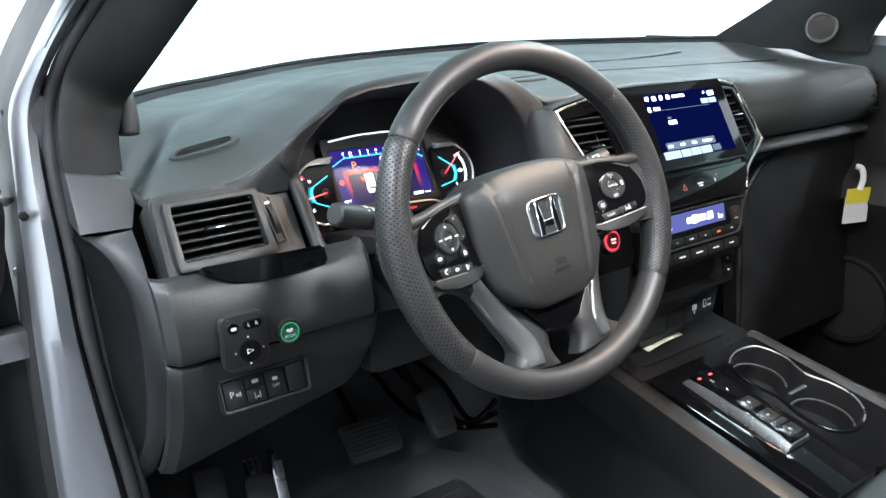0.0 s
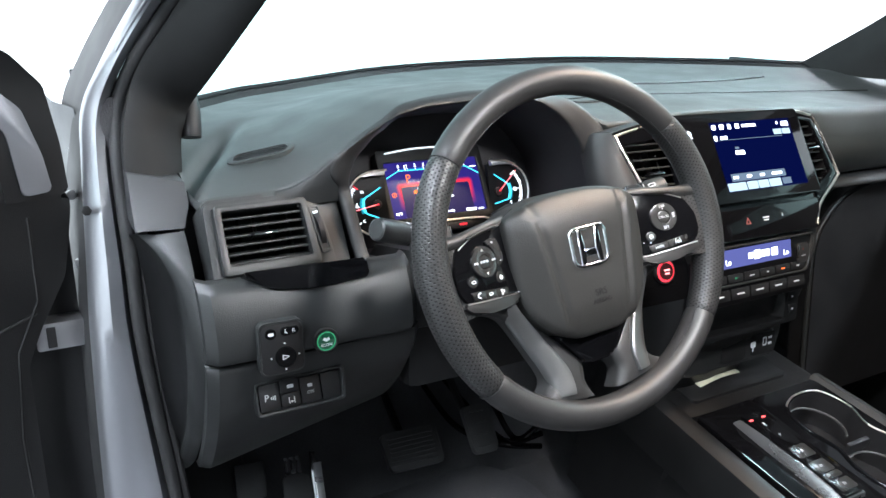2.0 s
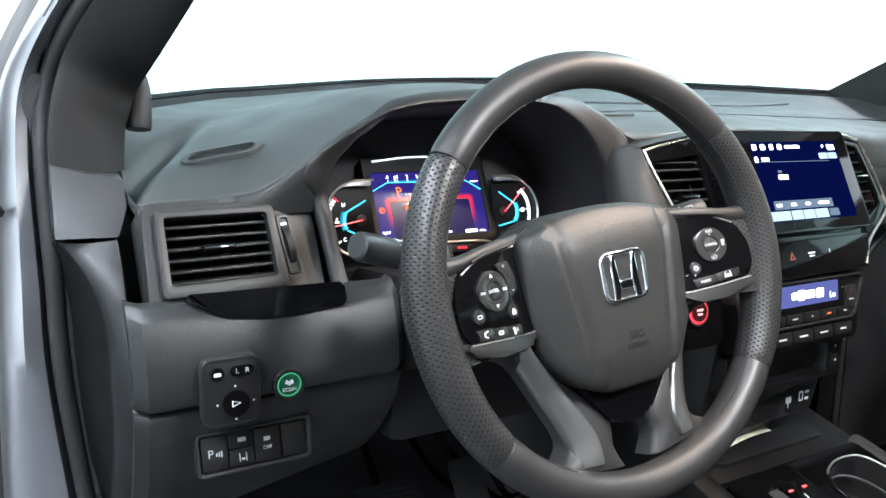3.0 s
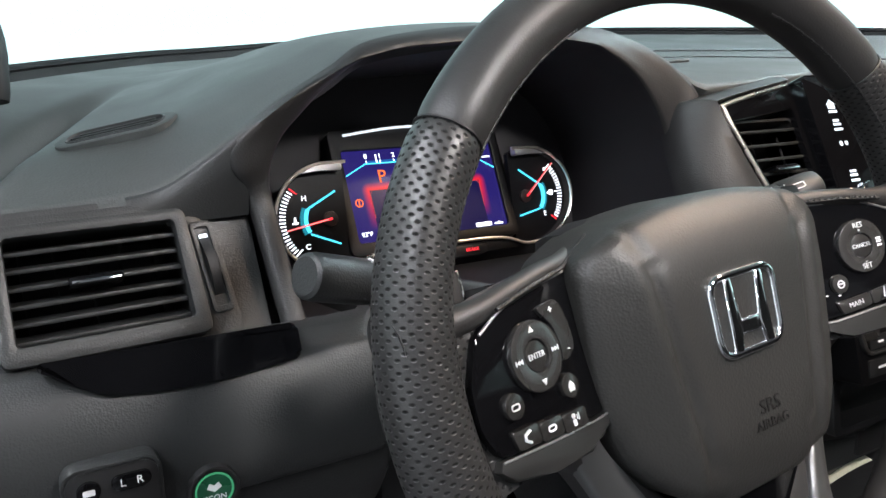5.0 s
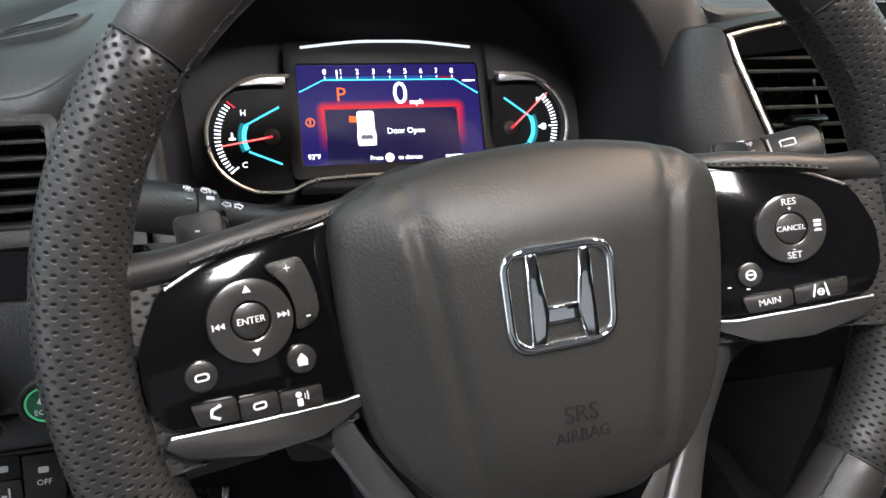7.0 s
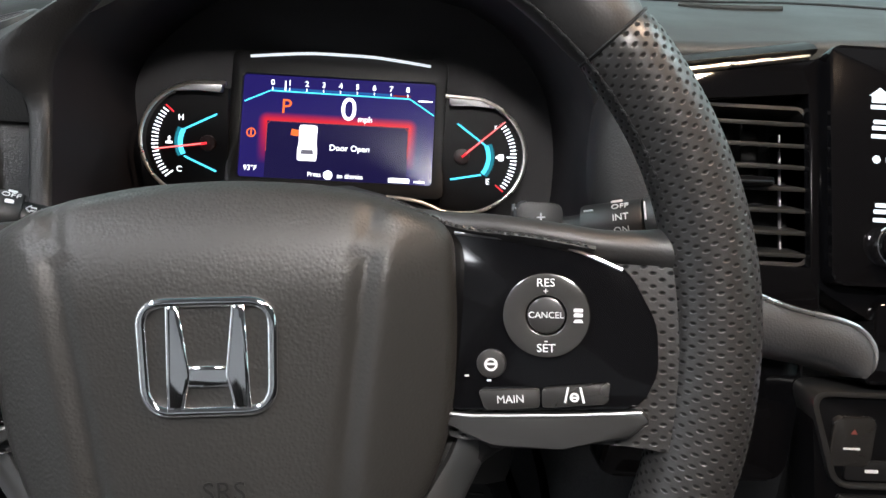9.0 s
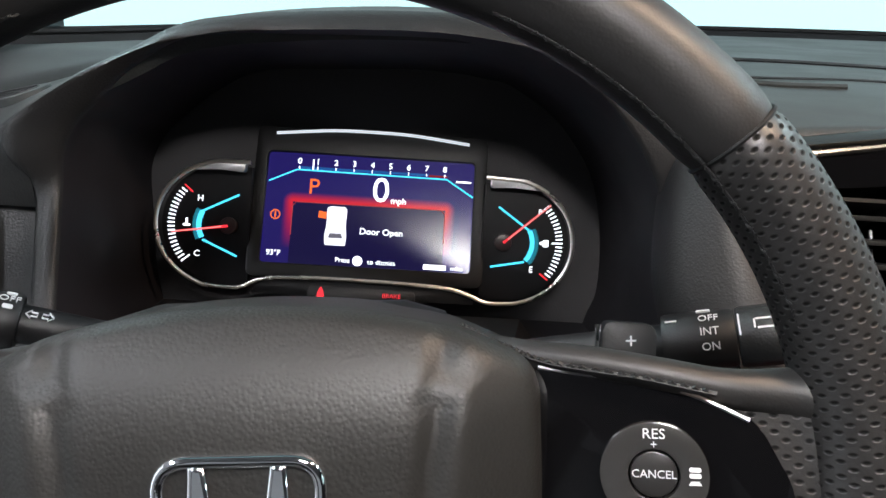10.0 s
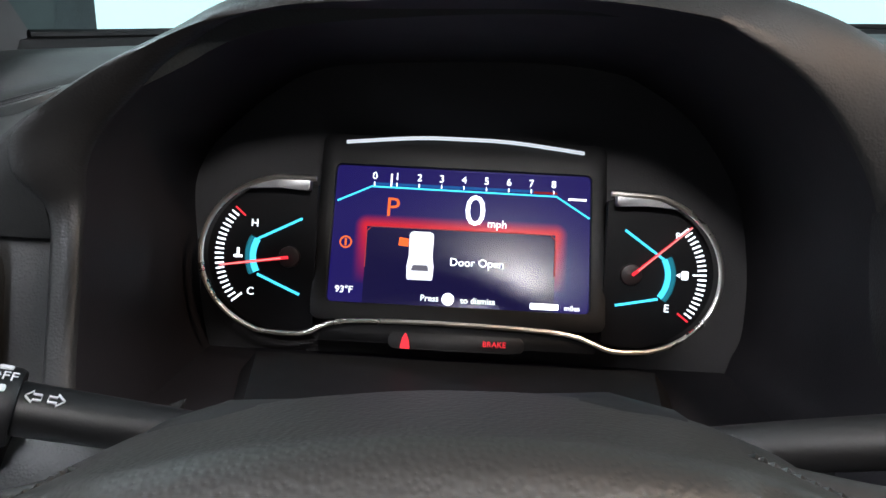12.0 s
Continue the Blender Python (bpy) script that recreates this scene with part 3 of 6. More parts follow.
# the top pad: a height over the plan, from its front edge to the foot of the windscreen
FRONT = [(-0.385, 0.020, 1.264), (-0.370, 0.018, 1.262), (-0.358, 0.012, 1.258), (-0.347, -0.060, 1.2445), (-0.33, -0.067, 1.2450), (-0.28, -0.070, 1.2465), (-0.245, -0.073, 1.251), (-0.220, -0.079, 1.265), (-0.198, -0.085, 1.282), (-0.163, -0.085, 1.307), (-0.128, -0.080, 1.326), (-0.094, -0.070, 1.343), (-0.027, -0.062, 1.352), (0.045, -0.062, 1.356), (0.107, -0.062, 1.354), (0.134, -0.066, 1.349), (0.160, -0.075, 1.339), (0.185, -0.086, 1.322), (0.215, -0.100, 1.308), (0.30, -0.100, 1.314), (0.40, -0.100, 1.318), (0.60, -0.106, 1.314), (0.80, -0.108, 1.308), (1.00, -0.104, 1.304), (1.15, -0.09, 1.302)]
FAR = [(-0.385, 0.21, 1.287), (-0.33, 0.28, 1.287), (-0.25, 0.39, 1.288), (-0.14, 0.52, 1.289), (-0.04, 0.60, 1.290), (0.23, 0.79, 1.297), (0.40, 0.84, 1.304), (0.60, 0.82, 1.314), (0.83, 0.73, 1.326), (1.02, 0.47, 1.337), (1.15, 0.20, 1.345)]
# height ten centimetres behind the front edge
RISE = [(-0.385, 1.255), (-0.34, 1.257), (-0.286, 1.2655), (-0.25, 1.276), (-0.22, 1.287), (-0.19, 1.300), (-0.163, 1.315), (-0.128, 1.328), (-0.094, 1.3425), (-0.027, 1.352), (0.045, 1.356), (0.107, 1.354), (0.134, 1.350), (0.160, 1.341), (0.185, 1.327), (0.215, 1.316), (0.30, 1.316), (0.40, 1.320), (0.60, 1.317), (0.80, 1.312), (1.00, 1.309), (1.15, 1.308)]
# the valley between the pad and its outer shoulder: x at each y
FOLD = [(-0.12, -0.362), (-0.07, -0.350), (0.0, -0.330), (0.05, -0.306), (0.14, -0.262), (0.225, -0.215), (0.40, -0.12)]

FRONT, FAR, RISE, FOLD = ([tuple(p) for p in spline(q, 160)] for q in (FRONT, FAR, RISE, FOLD))


def along(table, x, k=1):
    """Linear reading of a table at x."""
    for a, b in zip(table, table[1:]):
        if x <= b[0]:
            t = max(0.0, (x - a[0]) / (b[0] - a[0]))
            return a[k] + (b[k] - a[k]) * t
    return table[-1][k]


def ease(t):
    t = max(0.0, min(1.0, t))
    return t * t * (3 - 2 * t)


def pad_z(x, y):
    yf, zf, yb, zb, zr = along(FRONT, x), along(FRONT, x, 2), along(FAR, x), along(FAR, x, 2), along(RISE, x)
    d = max(0.0, y - yf)
    near = zf + (zr - zf) * (1 - (1 - min(1.0, d / 0.10)) ** 1.8)
    s = ease((d - 0.06) / max(0.15, yb - yf - 0.10))
    z = near + (zb - near) * s
    if x < 0:
        off = x - along(FOLD, y)
        fade = (1 - ease((y - 0.10) / 0.16)) * ease((y + 0.075) / 0.05)
        z -= 0.026 * fade * math.exp(-((off + 0.016) / 0.015) ** 2)
        z -= 0.004 * fade * ease((-off - 0.01) / 0.02)
    return z


xs = sorted({round(-0.385 + 0.0075 * k, 4) for k in range(80)} | {round(0.215 + 0.03 * k, 4) for k in range(32)})
rows = []
for x in xs:
    yf, yb = along(FRONT, x), along(FAR, x)
    zf, roll = along(FRONT, x, 2), ease((x - 0.60) / 0.05)
    row = [Vector((x, yf + 0.010 - 0.031 * roll, zf - (0.035 if x > 0.22 else 0.016) - 0.010 * roll)), Vector((x, yf + 0.001 - 0.015 * roll, zf - 0.004 - 0.012 * roll))]
    for k in range(44):
        y = yf + 0.004 + (yb - yf - 0.004) * (k / 43) ** 1.25
        row.append(Vector((x, y, pad_z(x, y))))
    rows.append(row)
part("top_pad", loft(rows), SOFT, dash, m=O, angle=60)


def groove(name, pts, r, mat, n=40, parent=dash):
    return part(name, tube(spline(pts, n), r, 6), mat, parent, m=O)


def on_pad(pts, lift=0.0):
    return [(x, y, pad_z(x, y) + lift) for x, y in pts]


# seam lines on the top pad
groove("pad_seam", on_pad([(0.24, 0.12), (0.30, 0.115), (0.42, 0.11), (0.62, 0.10), (0.85, 0.10), (1.05, 0.06)], 0.0004), 0.0016, DARK)
groove("pad_seam", on_pad([(x, 0.30 - 0.05 * (x - 0.3)) for x in (0.22, 0.4, 0.55, 0.7, 0.85, 0.98)], 0.0006), 0.0030, DARK)
groove("pad_ridge", on_pad([(0.27, 0.075), (0.30, 0.060), (0.345, 0.052)], 0.0008), 0.0028, SOFT, 16)

# cowl between pad and windscreen
edge = [Vector(p) for p in FAR[::2]]
part("cowl_seal", loft([[p + Vector((0, -0.012, -0.004)), p + Vector((0, 0.008, -0.010)), p + Vector((0, 0.035, -0.008)), p + Vector((0, 0.045, 0.005)), p + Vector((0, 0.06, 0.006))] for p in edge]), COWL, dash, "black cowl seal", m=O)
part("cowl_edge", tube([p + Vector((0, 0.060, 0.008)) for p in edge], 0.005, 8), COWL, dash, "black cowl edge", m=O)

# binnacle hood: a closed opening whose lower half leans towards the driver
ARC = [(-0.178, 1.140), (-0.181, 1.170), (-0.185, 1.215), (-0.190, 1.248), (-0.2000, 1.266), (-0.196, 1.283), (-0.163, 1.307), (-0.128, 1.326), (-0.094, 1.343), (-0.027, 1.352), (0.045, 1.356), (0.107, 1.354), (0.134, 1.349), (0.160, 1.339), (0.185, 1.322), (0.205, 1.295), (0.207, 1.250), (0.204, 1.19), (0.196, 1.140)]
ARCI = [(-0.160, 1.150), (-0.166, 1.178), (-0.1695, 1.218), (-0.172, 1.256), (-0.164, 1.279), (-0.150, 1.295), (-0.125, 1.318), (-0.092, 1.336), (-0.03, 1.343), (0.045, 1.346), (0.090, 1.342), (0.108, 1.336), (0.138, 1.317), (0.160, 1.292), (0.176, 1.262), (0.184, 1.22), (0.184, 1.178), (0.178, 1.160), (0.175, 1.150)]


def lip(x, z):
    return -0.072 - 0.55 * max(0.0, 1.25 - z) - 0.016 * min(1.0, max(0.0, (x - 0.05) / 0.13))


def arc(pts, dy, lift=0.0, crest=False):
    out = []
    for p in spline([Vector(q) for q in pts], 90):
        y = lip(p.x, p.y)
        if crest:
            y = y + (along(FRONT, p.x) - y) * ease((p.y - 1.235) / 0.03)
        out.append(Vector((p.x, y + dy, p.y + lift)))
    return out


inner, crest = arc(ARCI, 0), arc(ARC, 0, 0, True)
deep = [Vector((p.x * 0.955, 0.035 + 0.25 * (p.z - 1.22), 1.218 + (p.z - 1.245) * 0.90)) for p in inner]
mid = [a.lerp(b, 0.5) for a, b in zip(deep, inner)]
part("cluster_back_wall", loft([deep, [p.lerp(Vector((0, 0.06, 1.23)), 0.98) + Vector((0, 0.004, 0)) for p in deep]], closed=True), HOODIN, dash, m=O)
part("binnacle_lining", loft([deep, mid, [p + Vector((0, 0.004, 0)) for p in inner], [p + Vector((0, -0.002, 0)) for p in inner]], closed=True, caps=False), HOODIN, dash, "matt black lining of the gauge hood", m=O)
face = [[a.lerp(b, s) + Vector((0, d, 0)) for a, b in zip(inner, crest)] for s, d in ((0.0, -0.002), (0.04, -0.0045), (0.12, -0.006), (0.35, -0.0065), (0.7, -0.006), (0.90, -0.0035), (0.98, 0.0))]
face.append([p + Vector((0, 0.004, 0.0006)) for p in crest])
part("hood_lip", loft(face), LIPM, dash, "dark plastic hood lip", m=O, angle=60)

# left fascia with the driver's air vent
FV = pose(-0.2835, -0.098, 1.2065, 60, 0, 3)
left_face = rounded([(-0.065, -0.058), (0.098, -0.062), (0.098, 0.050), (0.060, 0.0505), (-0.058, 0.0495), (-0.065, 0.044)], 0.004)
left_hole = rounded([(-0.047, -0.032), (0.049, -0.032), (0.048, 0.029), (0.040, 0.032), (-0.040, 0.032), (-0.047, 0.029)], 0.002)
part("fascia", frame_ring(left_face, left_hole, -0.05, -0.0065, 0.002), PLASTIC, dash, "dark plastic fascia round the vent", m=O @ FV)
panel_o = rounded([(-0.068, -0.052), (0.080, -0.054), (0.0735, 0.018), (0.056, 0.0455), (-0.064, 0.0445)], 0.009, 6)
panel_i = rounded([(-0.047, -0.032), (0.049, -0.032), (0.048, 0.031), (0.040, 0.032), (-0.047, 0.031)], 0.003, 6)
part("vent_surround", frame_ring(panel_o, panel_i, -0.03, 0.0, 0.003), PLASTIC, dash, "matt black vent surround", m=O @ FV)
lip_o = rounded([(-0.057, -0.0425), (0.0585, -0.0425), (0.0545, 0.0385), (-0.055, 0.0385)], 0.007, 6)
lip_i = rounded([(-0.0475, -0.0310), (0.0485, -0.0310), (0.0465, 0.0305), (-0.0465, 0.0305)], 0.003, 6)
part("vent_surround_lip", frame_ring(lip_o, lip_i, -0.002, 0.0070, 0.0030), PLASTIC, dash, "raised vent rim", m=O @ FV)


# the cheek of the hood, from its crest down to the vent panel
rows = []
for k in range(19):
    x = -0.262 + 0.074 * k / 18
    top = Vector((x, along(FRONT, x) + 0.001, along(FRONT, x, 2) + 0.0005))
    foot = Vector((x, -0.0785, 1.232))
    rows.append([top + Vector((0, 0.010, 0.001)), top, top.lerp(foot, 0.06) + Vector((0, -0.002, 0)), top.lerp(foot, 0.5) + Vector((0, -0.0015, 0)), foot])
part("hood_cheek", loft(rows), PLASTIC, dash, "dark plastic cheek of the gauge hood", m=O, angle=60)


def air_vent(m, w, h, slats, label, tab_u=0.0, tab_v=0.0, cut=None, tilt=16):
    v = thing("air_vent", m, label, "air vent", "air vents")
    part("duct", frame_ring(rrect(w + 0.004, h + 0.004, 0.006), rrect(w, h, 0.005), -0.05, -0.002), DARK, v)
    part("duct_back", prism(rrect(w + 0.004, h + 0.004, 0.005), -0.052, -0.048), DARK, v)
    for k in range(slats):
        y = h / 2 - h * (k + 0.5) / slats
        left = -w / 2 if cut is None else max(-w / 2, cut(y))
        bm = cuboid(w / 2 - left, 0.0026, 0.020, 0.0009, ((w / 2 + left) / 2, 0, 0))
        part("slat", bm, PLASTIC, v, m=pose(0, y, -0.010, tilt))
    for k in range(5):
        part("rear_vane", cuboid(0.0016, h, 0.012, 0.0, (-w / 2 + w * (k + 0.5) / 5, 0, -0.034)), DARK, v)
    if cut is not None:
        part("link_rod", cuboid(0.0014, h * 0.8, 0.0014, 0.0, (w / 2 - 0.009, -0.003, -0.014)), SATIN, v)
    if tab_u is not None:
        part("tab", cuboid(0.030, 0.0055, 0.016, 0.0022, (tab_u, tab_v, 0.0)), PIANO, v, "glossy vent tab")
        part("tab_strip", cuboid(0.027, 0.0018, 0.002, 0.0006, (tab_u, tab_v - 0.001, 0.0085)), CHROME, v, "chrome strip")
    return v


air_vent(FV, 0.096, 0.062, 6, "black slatted air vent with a chrome tab", -0.002, 0.001, None, 18)
tw = thing("vent_wheel", FV @ pose(0.0655, -0.001, 0.0008, 0, 0, 5), "ribbed black thumbwheel beside the air vent", "thumbwheel")
part("recess", frame_ring(rrect(0.0135, 0.060, 0.003), rrect(0.0085, 0.052, 0.002), -0.01, 0.0010, 0.0006), PLASTIC, tw)
bm = bmesh.new()
bmesh.ops.create_cone(bm, cap_ends=True, segments=44, radius1=0.028, radius2=0.028, depth=0.006, matrix=pose(0, 0, -0.0215, 0, 90))
part("wheel", bm, DARK, tw)
part("mark", cuboid(0.005, 0.002, 0.001, 0, (0, 0.020, 0.0005)), WHITE, tw)

# glossy strip under the vent
part("gloss_strip", prism(rounded([(-0.322, 0.014), (-0.303, 0.001), (-0.291, -0.0055), (-0.257, -0.0095), (-0.223, -0.0095), (-0.180, -0.006), (-0.180, 0.016), (-0.322, 0.018)], 0.004), -0.02, 0.0115, 0.0045, 4), PIANO, dash, "glossy black strip", m=O @ pose(0, -0.142, 1.160, 62))


def sheet(name, profile, x0, x1, mat, label="", ends=0.012, low_right=0.0, thick=0.014, parent=dash, n=26, yskew=0.0):
    """A panel that follows a (y, z) profile across the car, rounded off at both ends."""
    prof = spline([Vector((0, y, z)) for y, z in profile], n)
    rows = []
    for k in range(25):
        s = k / 24
        e = min(s, 1 - s) * (x1 - x0)
        back = ends * (1 - min(1.0, e / ends)) ** 2 if ends > 0 else 0
        rows.append([Vector((x0 + (x1 - x0) * s, p.y + back + yskew * s, p.z + low_right * s * (i / (n - 1)))) for i, p in enumerate(prof)])
    bm = loft(rows)
    loft([[v + Vector((0, thick, 0)) for v in r] for r in rows], bm=bm)
    vs = list(bm.verts)
    half = len(vs) // 2
    nr, nc = 25, n
    ring = [i * nc for i in range(nr)] + [(nr - 1) * nc + j for j in range(1, nc)] + [i * nc + nc - 1 for i in range(nr - 2, -1, -1)] + [j for j in range(nc - 2, 0, -1)]
    for a, b in zip(ring, ring[1:] + ring[:1]):
        bm.faces.new((vs[a], vs[b], vs[b + half], vs[a + half]))
    return part(name, bm, mat, parent, label, m=O if parent is dash else None)


sheet("knee_panel", [(-0.135, 1.170), (-0.150, 1.160), (-0.163, 1.135), (-0.170, 1.105), (-0.166, 1.088), (-0.155, 1.083)], -0.370, -0.120, PLASTIC, "dark plastic knee panel", 0.014)
sheet("knee_panel_lower", [(-0.146, 1.080), (-0.156, 1.074), (-0.152, 1.045), (-0.138, 1.005), (-0.105, 0.950), (-0.062, 0.898), (-0.045, 0.889)], -0.369, -0.110, PLASTIC, "dark plastic lower knee panel", 0.014, 0.06)
CAP = [(-0.414, -0.004, 1.271), (-0.352, -0.010, 1.256), (-0.353, -0.036, 1.236), (-0.364, -0.060, 1.213), (-0.416, -0.048, 1.211)]
bm = loft([[Vector(p) + Vector((0, d, 0)) for p in CAP] for d in (0.10, 0.0)], closed=True, caps=True)
bmesh.ops.bevel(bm, geom=list(bm.edges), offset=0.0025, segments=2, profile=0.6, affect="EDGES")
part("end_cap", bm, HARD, dash, "grey plastic end cap", m=O)
EDGE_E = [(-0.416, -0.026, 1.204), (-0.418, 0.02, 1.185), (-0.418, 0.03, 1.14), (-0.418, 0.03, 1.06), (-0.418, 0.03, 0.965), (-0.416, 0.04, 0.895), (-0.41, 0.06, 0.85)]
EDGE_D = [(-0.412, -0.030, 1.204), (-0.396, -0.070, 1.186), (-0.382, -0.086, 1.14), (-0.380, -0.090, 1.06), (-0.381, -0.052, 0.965), (-0.385, 0.0, 0.895), (-0.390, 0.04, 0.85)]
EDGE_K = [(-0.366, -0.060, 1.211), (-0.366, -0.090, 1.187), (-0.366, -0.117, 1.14), (-0.366, -0.140, 1.06), (-0.366, -0.078, 0.965), (-0.368, -0.022, 0.895), (-0.370, 0.03, 0.85)]
ea, da, ka = (spline(q, 30) for q in (EDGE_E, EDGE_D, EDGE_K))
part("side_panel", loft([[e, e.lerp(d, 0.4) + Vector((0.006, 0, 0)), e.lerp(d, 0.8) + Vector((0.006, 0, 0)), d + Vector((0.001, 0.0, 0))] for e, d in zip(ea, da)]), CONSOLE, dash, "dark concave dash side panel", m=O)
part("side_trim", loft([[d + Vector((0.010, 0.012, 0)), d, d.lerp(k, 0.15) + Vector((-0.003, -0.003, 0)), d.lerp(k, 0.5) + Vector((-0.003, -0.006, 0)), d.lerp(k, 0.85) + Vector((0, -0.003, 0)), k, k + Vector((0.004, 0.03, 0))] for d, k in zip(da, ka)]), PLASTIC, dash, "curved plastic dash side trim", m=O, angle=60)
part("dash_core", cuboid(1.46, 0.24, 0.20, 0.02, (0.39, 0.19, 1.13)), DARK, dash, m=O)
part("dash_side", cuboid(0.04, 0.20, 0.28, 0.01, (-0.345, 0.09, 1.06)), DARK, dash, m=O)

# buttons of the knee panel
KP = pose(-0.2945, -0.1775, 1.102, 86, 0, 0)
sw = thing("mirror_switch", KP, "black mirror adjuster with white symbols in the knee panel", "switch")
part("plate", prism(rrect(0.046, 0.057, 0.007), -0.01, 0.0025, 0.0015), DARK, sw)
part("plate_rim", frame_ring(rrect(0.050, 0.061, 0.009), rrect(0.046, 0.057, 0.007), -0.01, 0.0018, 0.0008), PLASTIC, sw)
part("knob", prism(disc(0.0115, 0.003, -0.010), 0.002, 0.006, 0.0015), PIANO, sw)
part("mirror_mark", frame_ring([(-0.001, -0.0125), (0.0065, -0.0095), (0.0065, -0.0090), (-0.001, -0.0065)], [(0.0, -0.0115), (0.005, -0.0096), (0.005, -0.0092), (0.0, -0.0075)], 0.006, 0.0064), PRINT, sw)
for u, v in ((0.003, 0.0052), (0.003, -0.025), (-0.0125, -0.010), (0.0185, -0.010)):
    part("dot", prism(disc(0.0010, u, v, 10), 0.0025, 0.003), PRINT, sw)
part("rocker", prism(rrect(0.020, 0.009, 0.004, 0.009, 0.019), 0.0, 0.0045, 0.0012), PIANO, sw)
word("L   R", 0.0062, PRINT, sw, 0.009, 0.019, 0.0047)
part("fold_button", prism(disc(0.0060, -0.012, 0.018, 20), 0.0, 0.0045, 0.001), PIANO, sw)
part("fold_mark", prism(rrect(0.006, 0.0035, 0.001, -0.012, 0.018), 0.0045, 0.0048), PRINT, sw)

ec = thing("econ_button", pose(-0.2425, -0.1745, 1.098, 84) @ Matrix.Diagonal((0.84, 0.84, 1, 1)), "round green-lit push button with a leaf mark", "button")
part("collar", frame_ring(disc(0.0175), disc(0.0140), -0.01, 0.0025, 0.001), DARK, ec)
ECONM = surface("green_button_face", (0.010, 0.07, 0.035), 0.3, vary=0.1)
part("face", prism(disc(0.0138), -0.01, 0.0012, 0.0006), ECONM, ec, "green button face")
part("light_ring", frame_ring(disc(0.0130), disc(0.0118), 0.001, 0.0017), GREEN, ec)
part("leaf", prism([(0, -0.001), (0.005, 0.002), (0.003, 0.0055), (0, 0.0035), (-0.003, 0.0055), (-0.005, 0.002)], 0.0012, 0.0018), PRINT, ec)
word("ECON", 0.0056, PRINT, ec, 0, -0.0055, 0.0016)

pk = thing("switch_bank", pose(-0.268, -0.1555, 1.034, 69), "row of black driver-aid switches in a recess", "switch")
part("recess", frame_ring(rounded([(-0.053, -0.022), (0.052, -0.022), (0.055, 0.018), (-0.053, 0.018)], 0.006), rounded([(-0.050, -0.018), (0.048, -0.018), (0.050, 0.015), (-0.050, 0.015)], 0.004), -0.01, 0.004, 0.002), PLASTIC, pk)
part("recess_back", prism([(-0.052, -0.021), (0.052, -0.021), (0.052, 0.017), (-0.052, 0.017)], -0.012, -0.004), DARK, pk)
for (u, v, w, h) in ((-0.037, -0.002, 0.023, 0.030), (-0.013, 0.007, 0.022, 0.0145), (-0.013, -0.009, 0.022, 0.0155), (0.011, -0.002, 0.023, 0.030), (0.036, -0.002, 0.022, 0.030)):
    part("key", prism(rrect(w, h, 0.0015, u, v), -0.006, 0.001, 0.0008), DARK, pk)
word("P", 0.0105, PRINT, pk, -0.0405, -0.002, 0.0014)
for k in range(3):
    part("wave_mark", prism(rrect(0.0012, 0.003 + 0.0012 * k, 0.0003, -0.0352 + 0.0022 * k, -0.003, 2), 0.001, 0.0014), PRINT, pk)
part("car_mark", prism(rrect(0.0075, 0.0040, 0.001, -0.012, 0.0065), 0.001, 0.0014), PRINT, pk)
for d in (-1, 1):
    part("lane_mark", prism(rrect(0.0010, 0.0075, 0.0003, -0.012 + 0.0030 * d, -0.0095, 2), 0.001, 0.0014), PRINT, pk)
part("lane_mark", prism(rrect(0.0030, 0.0020, 0.0005, -0.012, -0.011, 2), 0.001, 0.0014), PRINT, pk)
part("skid_mark", prism(rrect(0.0060, 0.0038, 0.001, 0.011, 0.003), 0.001, 0.0014), PRINT, pk)
word("OFF", 0.0050, PRINT, pk, 0.011, -0.005, 0.0013)

# demister outlet on the pad, lying in its slope
DC = Vector((-0.2525, 0.0165, pad_z(-0.2525, 0.0165)))
slope_x = (pad_z(-0.2225, 0.0165) - pad_z(-0.2825, 0.0165)) / 0.06
slope_y = (pad_z(-0.2525, 0.0315) - pad_z(-0.2525, 0.0015)) / 0.03
DW = Vector((-slope_x, -slope_y, 1.0)).normalized()
DU = Vector((0.067, -0.036, 0.02))
DU = (DU - DW * DW.dot(DU)).normalized()
DVM = Matrix.Translation(DC + DW * 0.0022) @ Matrix((DU, DW.cross(DU), DW)).transposed().to_4x4()
dv = thing("demister_vent", DVM, "small oval side demister outlet in the dash top", "air vent", "air vents")
part("rim", frame_ring(rrect(0.088, 0.034, 0.0165, 0, 0, 8), rrect(0.070, 0.020, 0.0098, 0, 0, 8), -0.010, 0.0022, 0.0018), SOFT, dv)
part("rim_ring", frame_ring(rrect(0.073, 0.023, 0.0112, 0, 0, 8), rrect(0.070, 0.020, 0.0098, 0, 0, 8), 0.0, 0.0030, 0.0008), HARD, dv)
part("well", prism(rrect(0.072, 0.022, 0.0105, 0, 0, 8), -0.0062, 0.0009), LENSB, dv)
for k in range(3):
    part("fin", cuboid(0.066 - 0.010 * abs(k - 1), 0.0012, 0.0016, 0.0003, (0, -0.0052 + 0.0052 * k, 0.0014)), PLASTIC, dv)

# ---- instrument cluster ----
CL = pose(0, 0.0, 1.2, 73)
cluster = thing("instrument_cluster", CL, "lit instrument cluster with a central screen and two round gauges", "gauge cluster")
IV = CL.inverted()


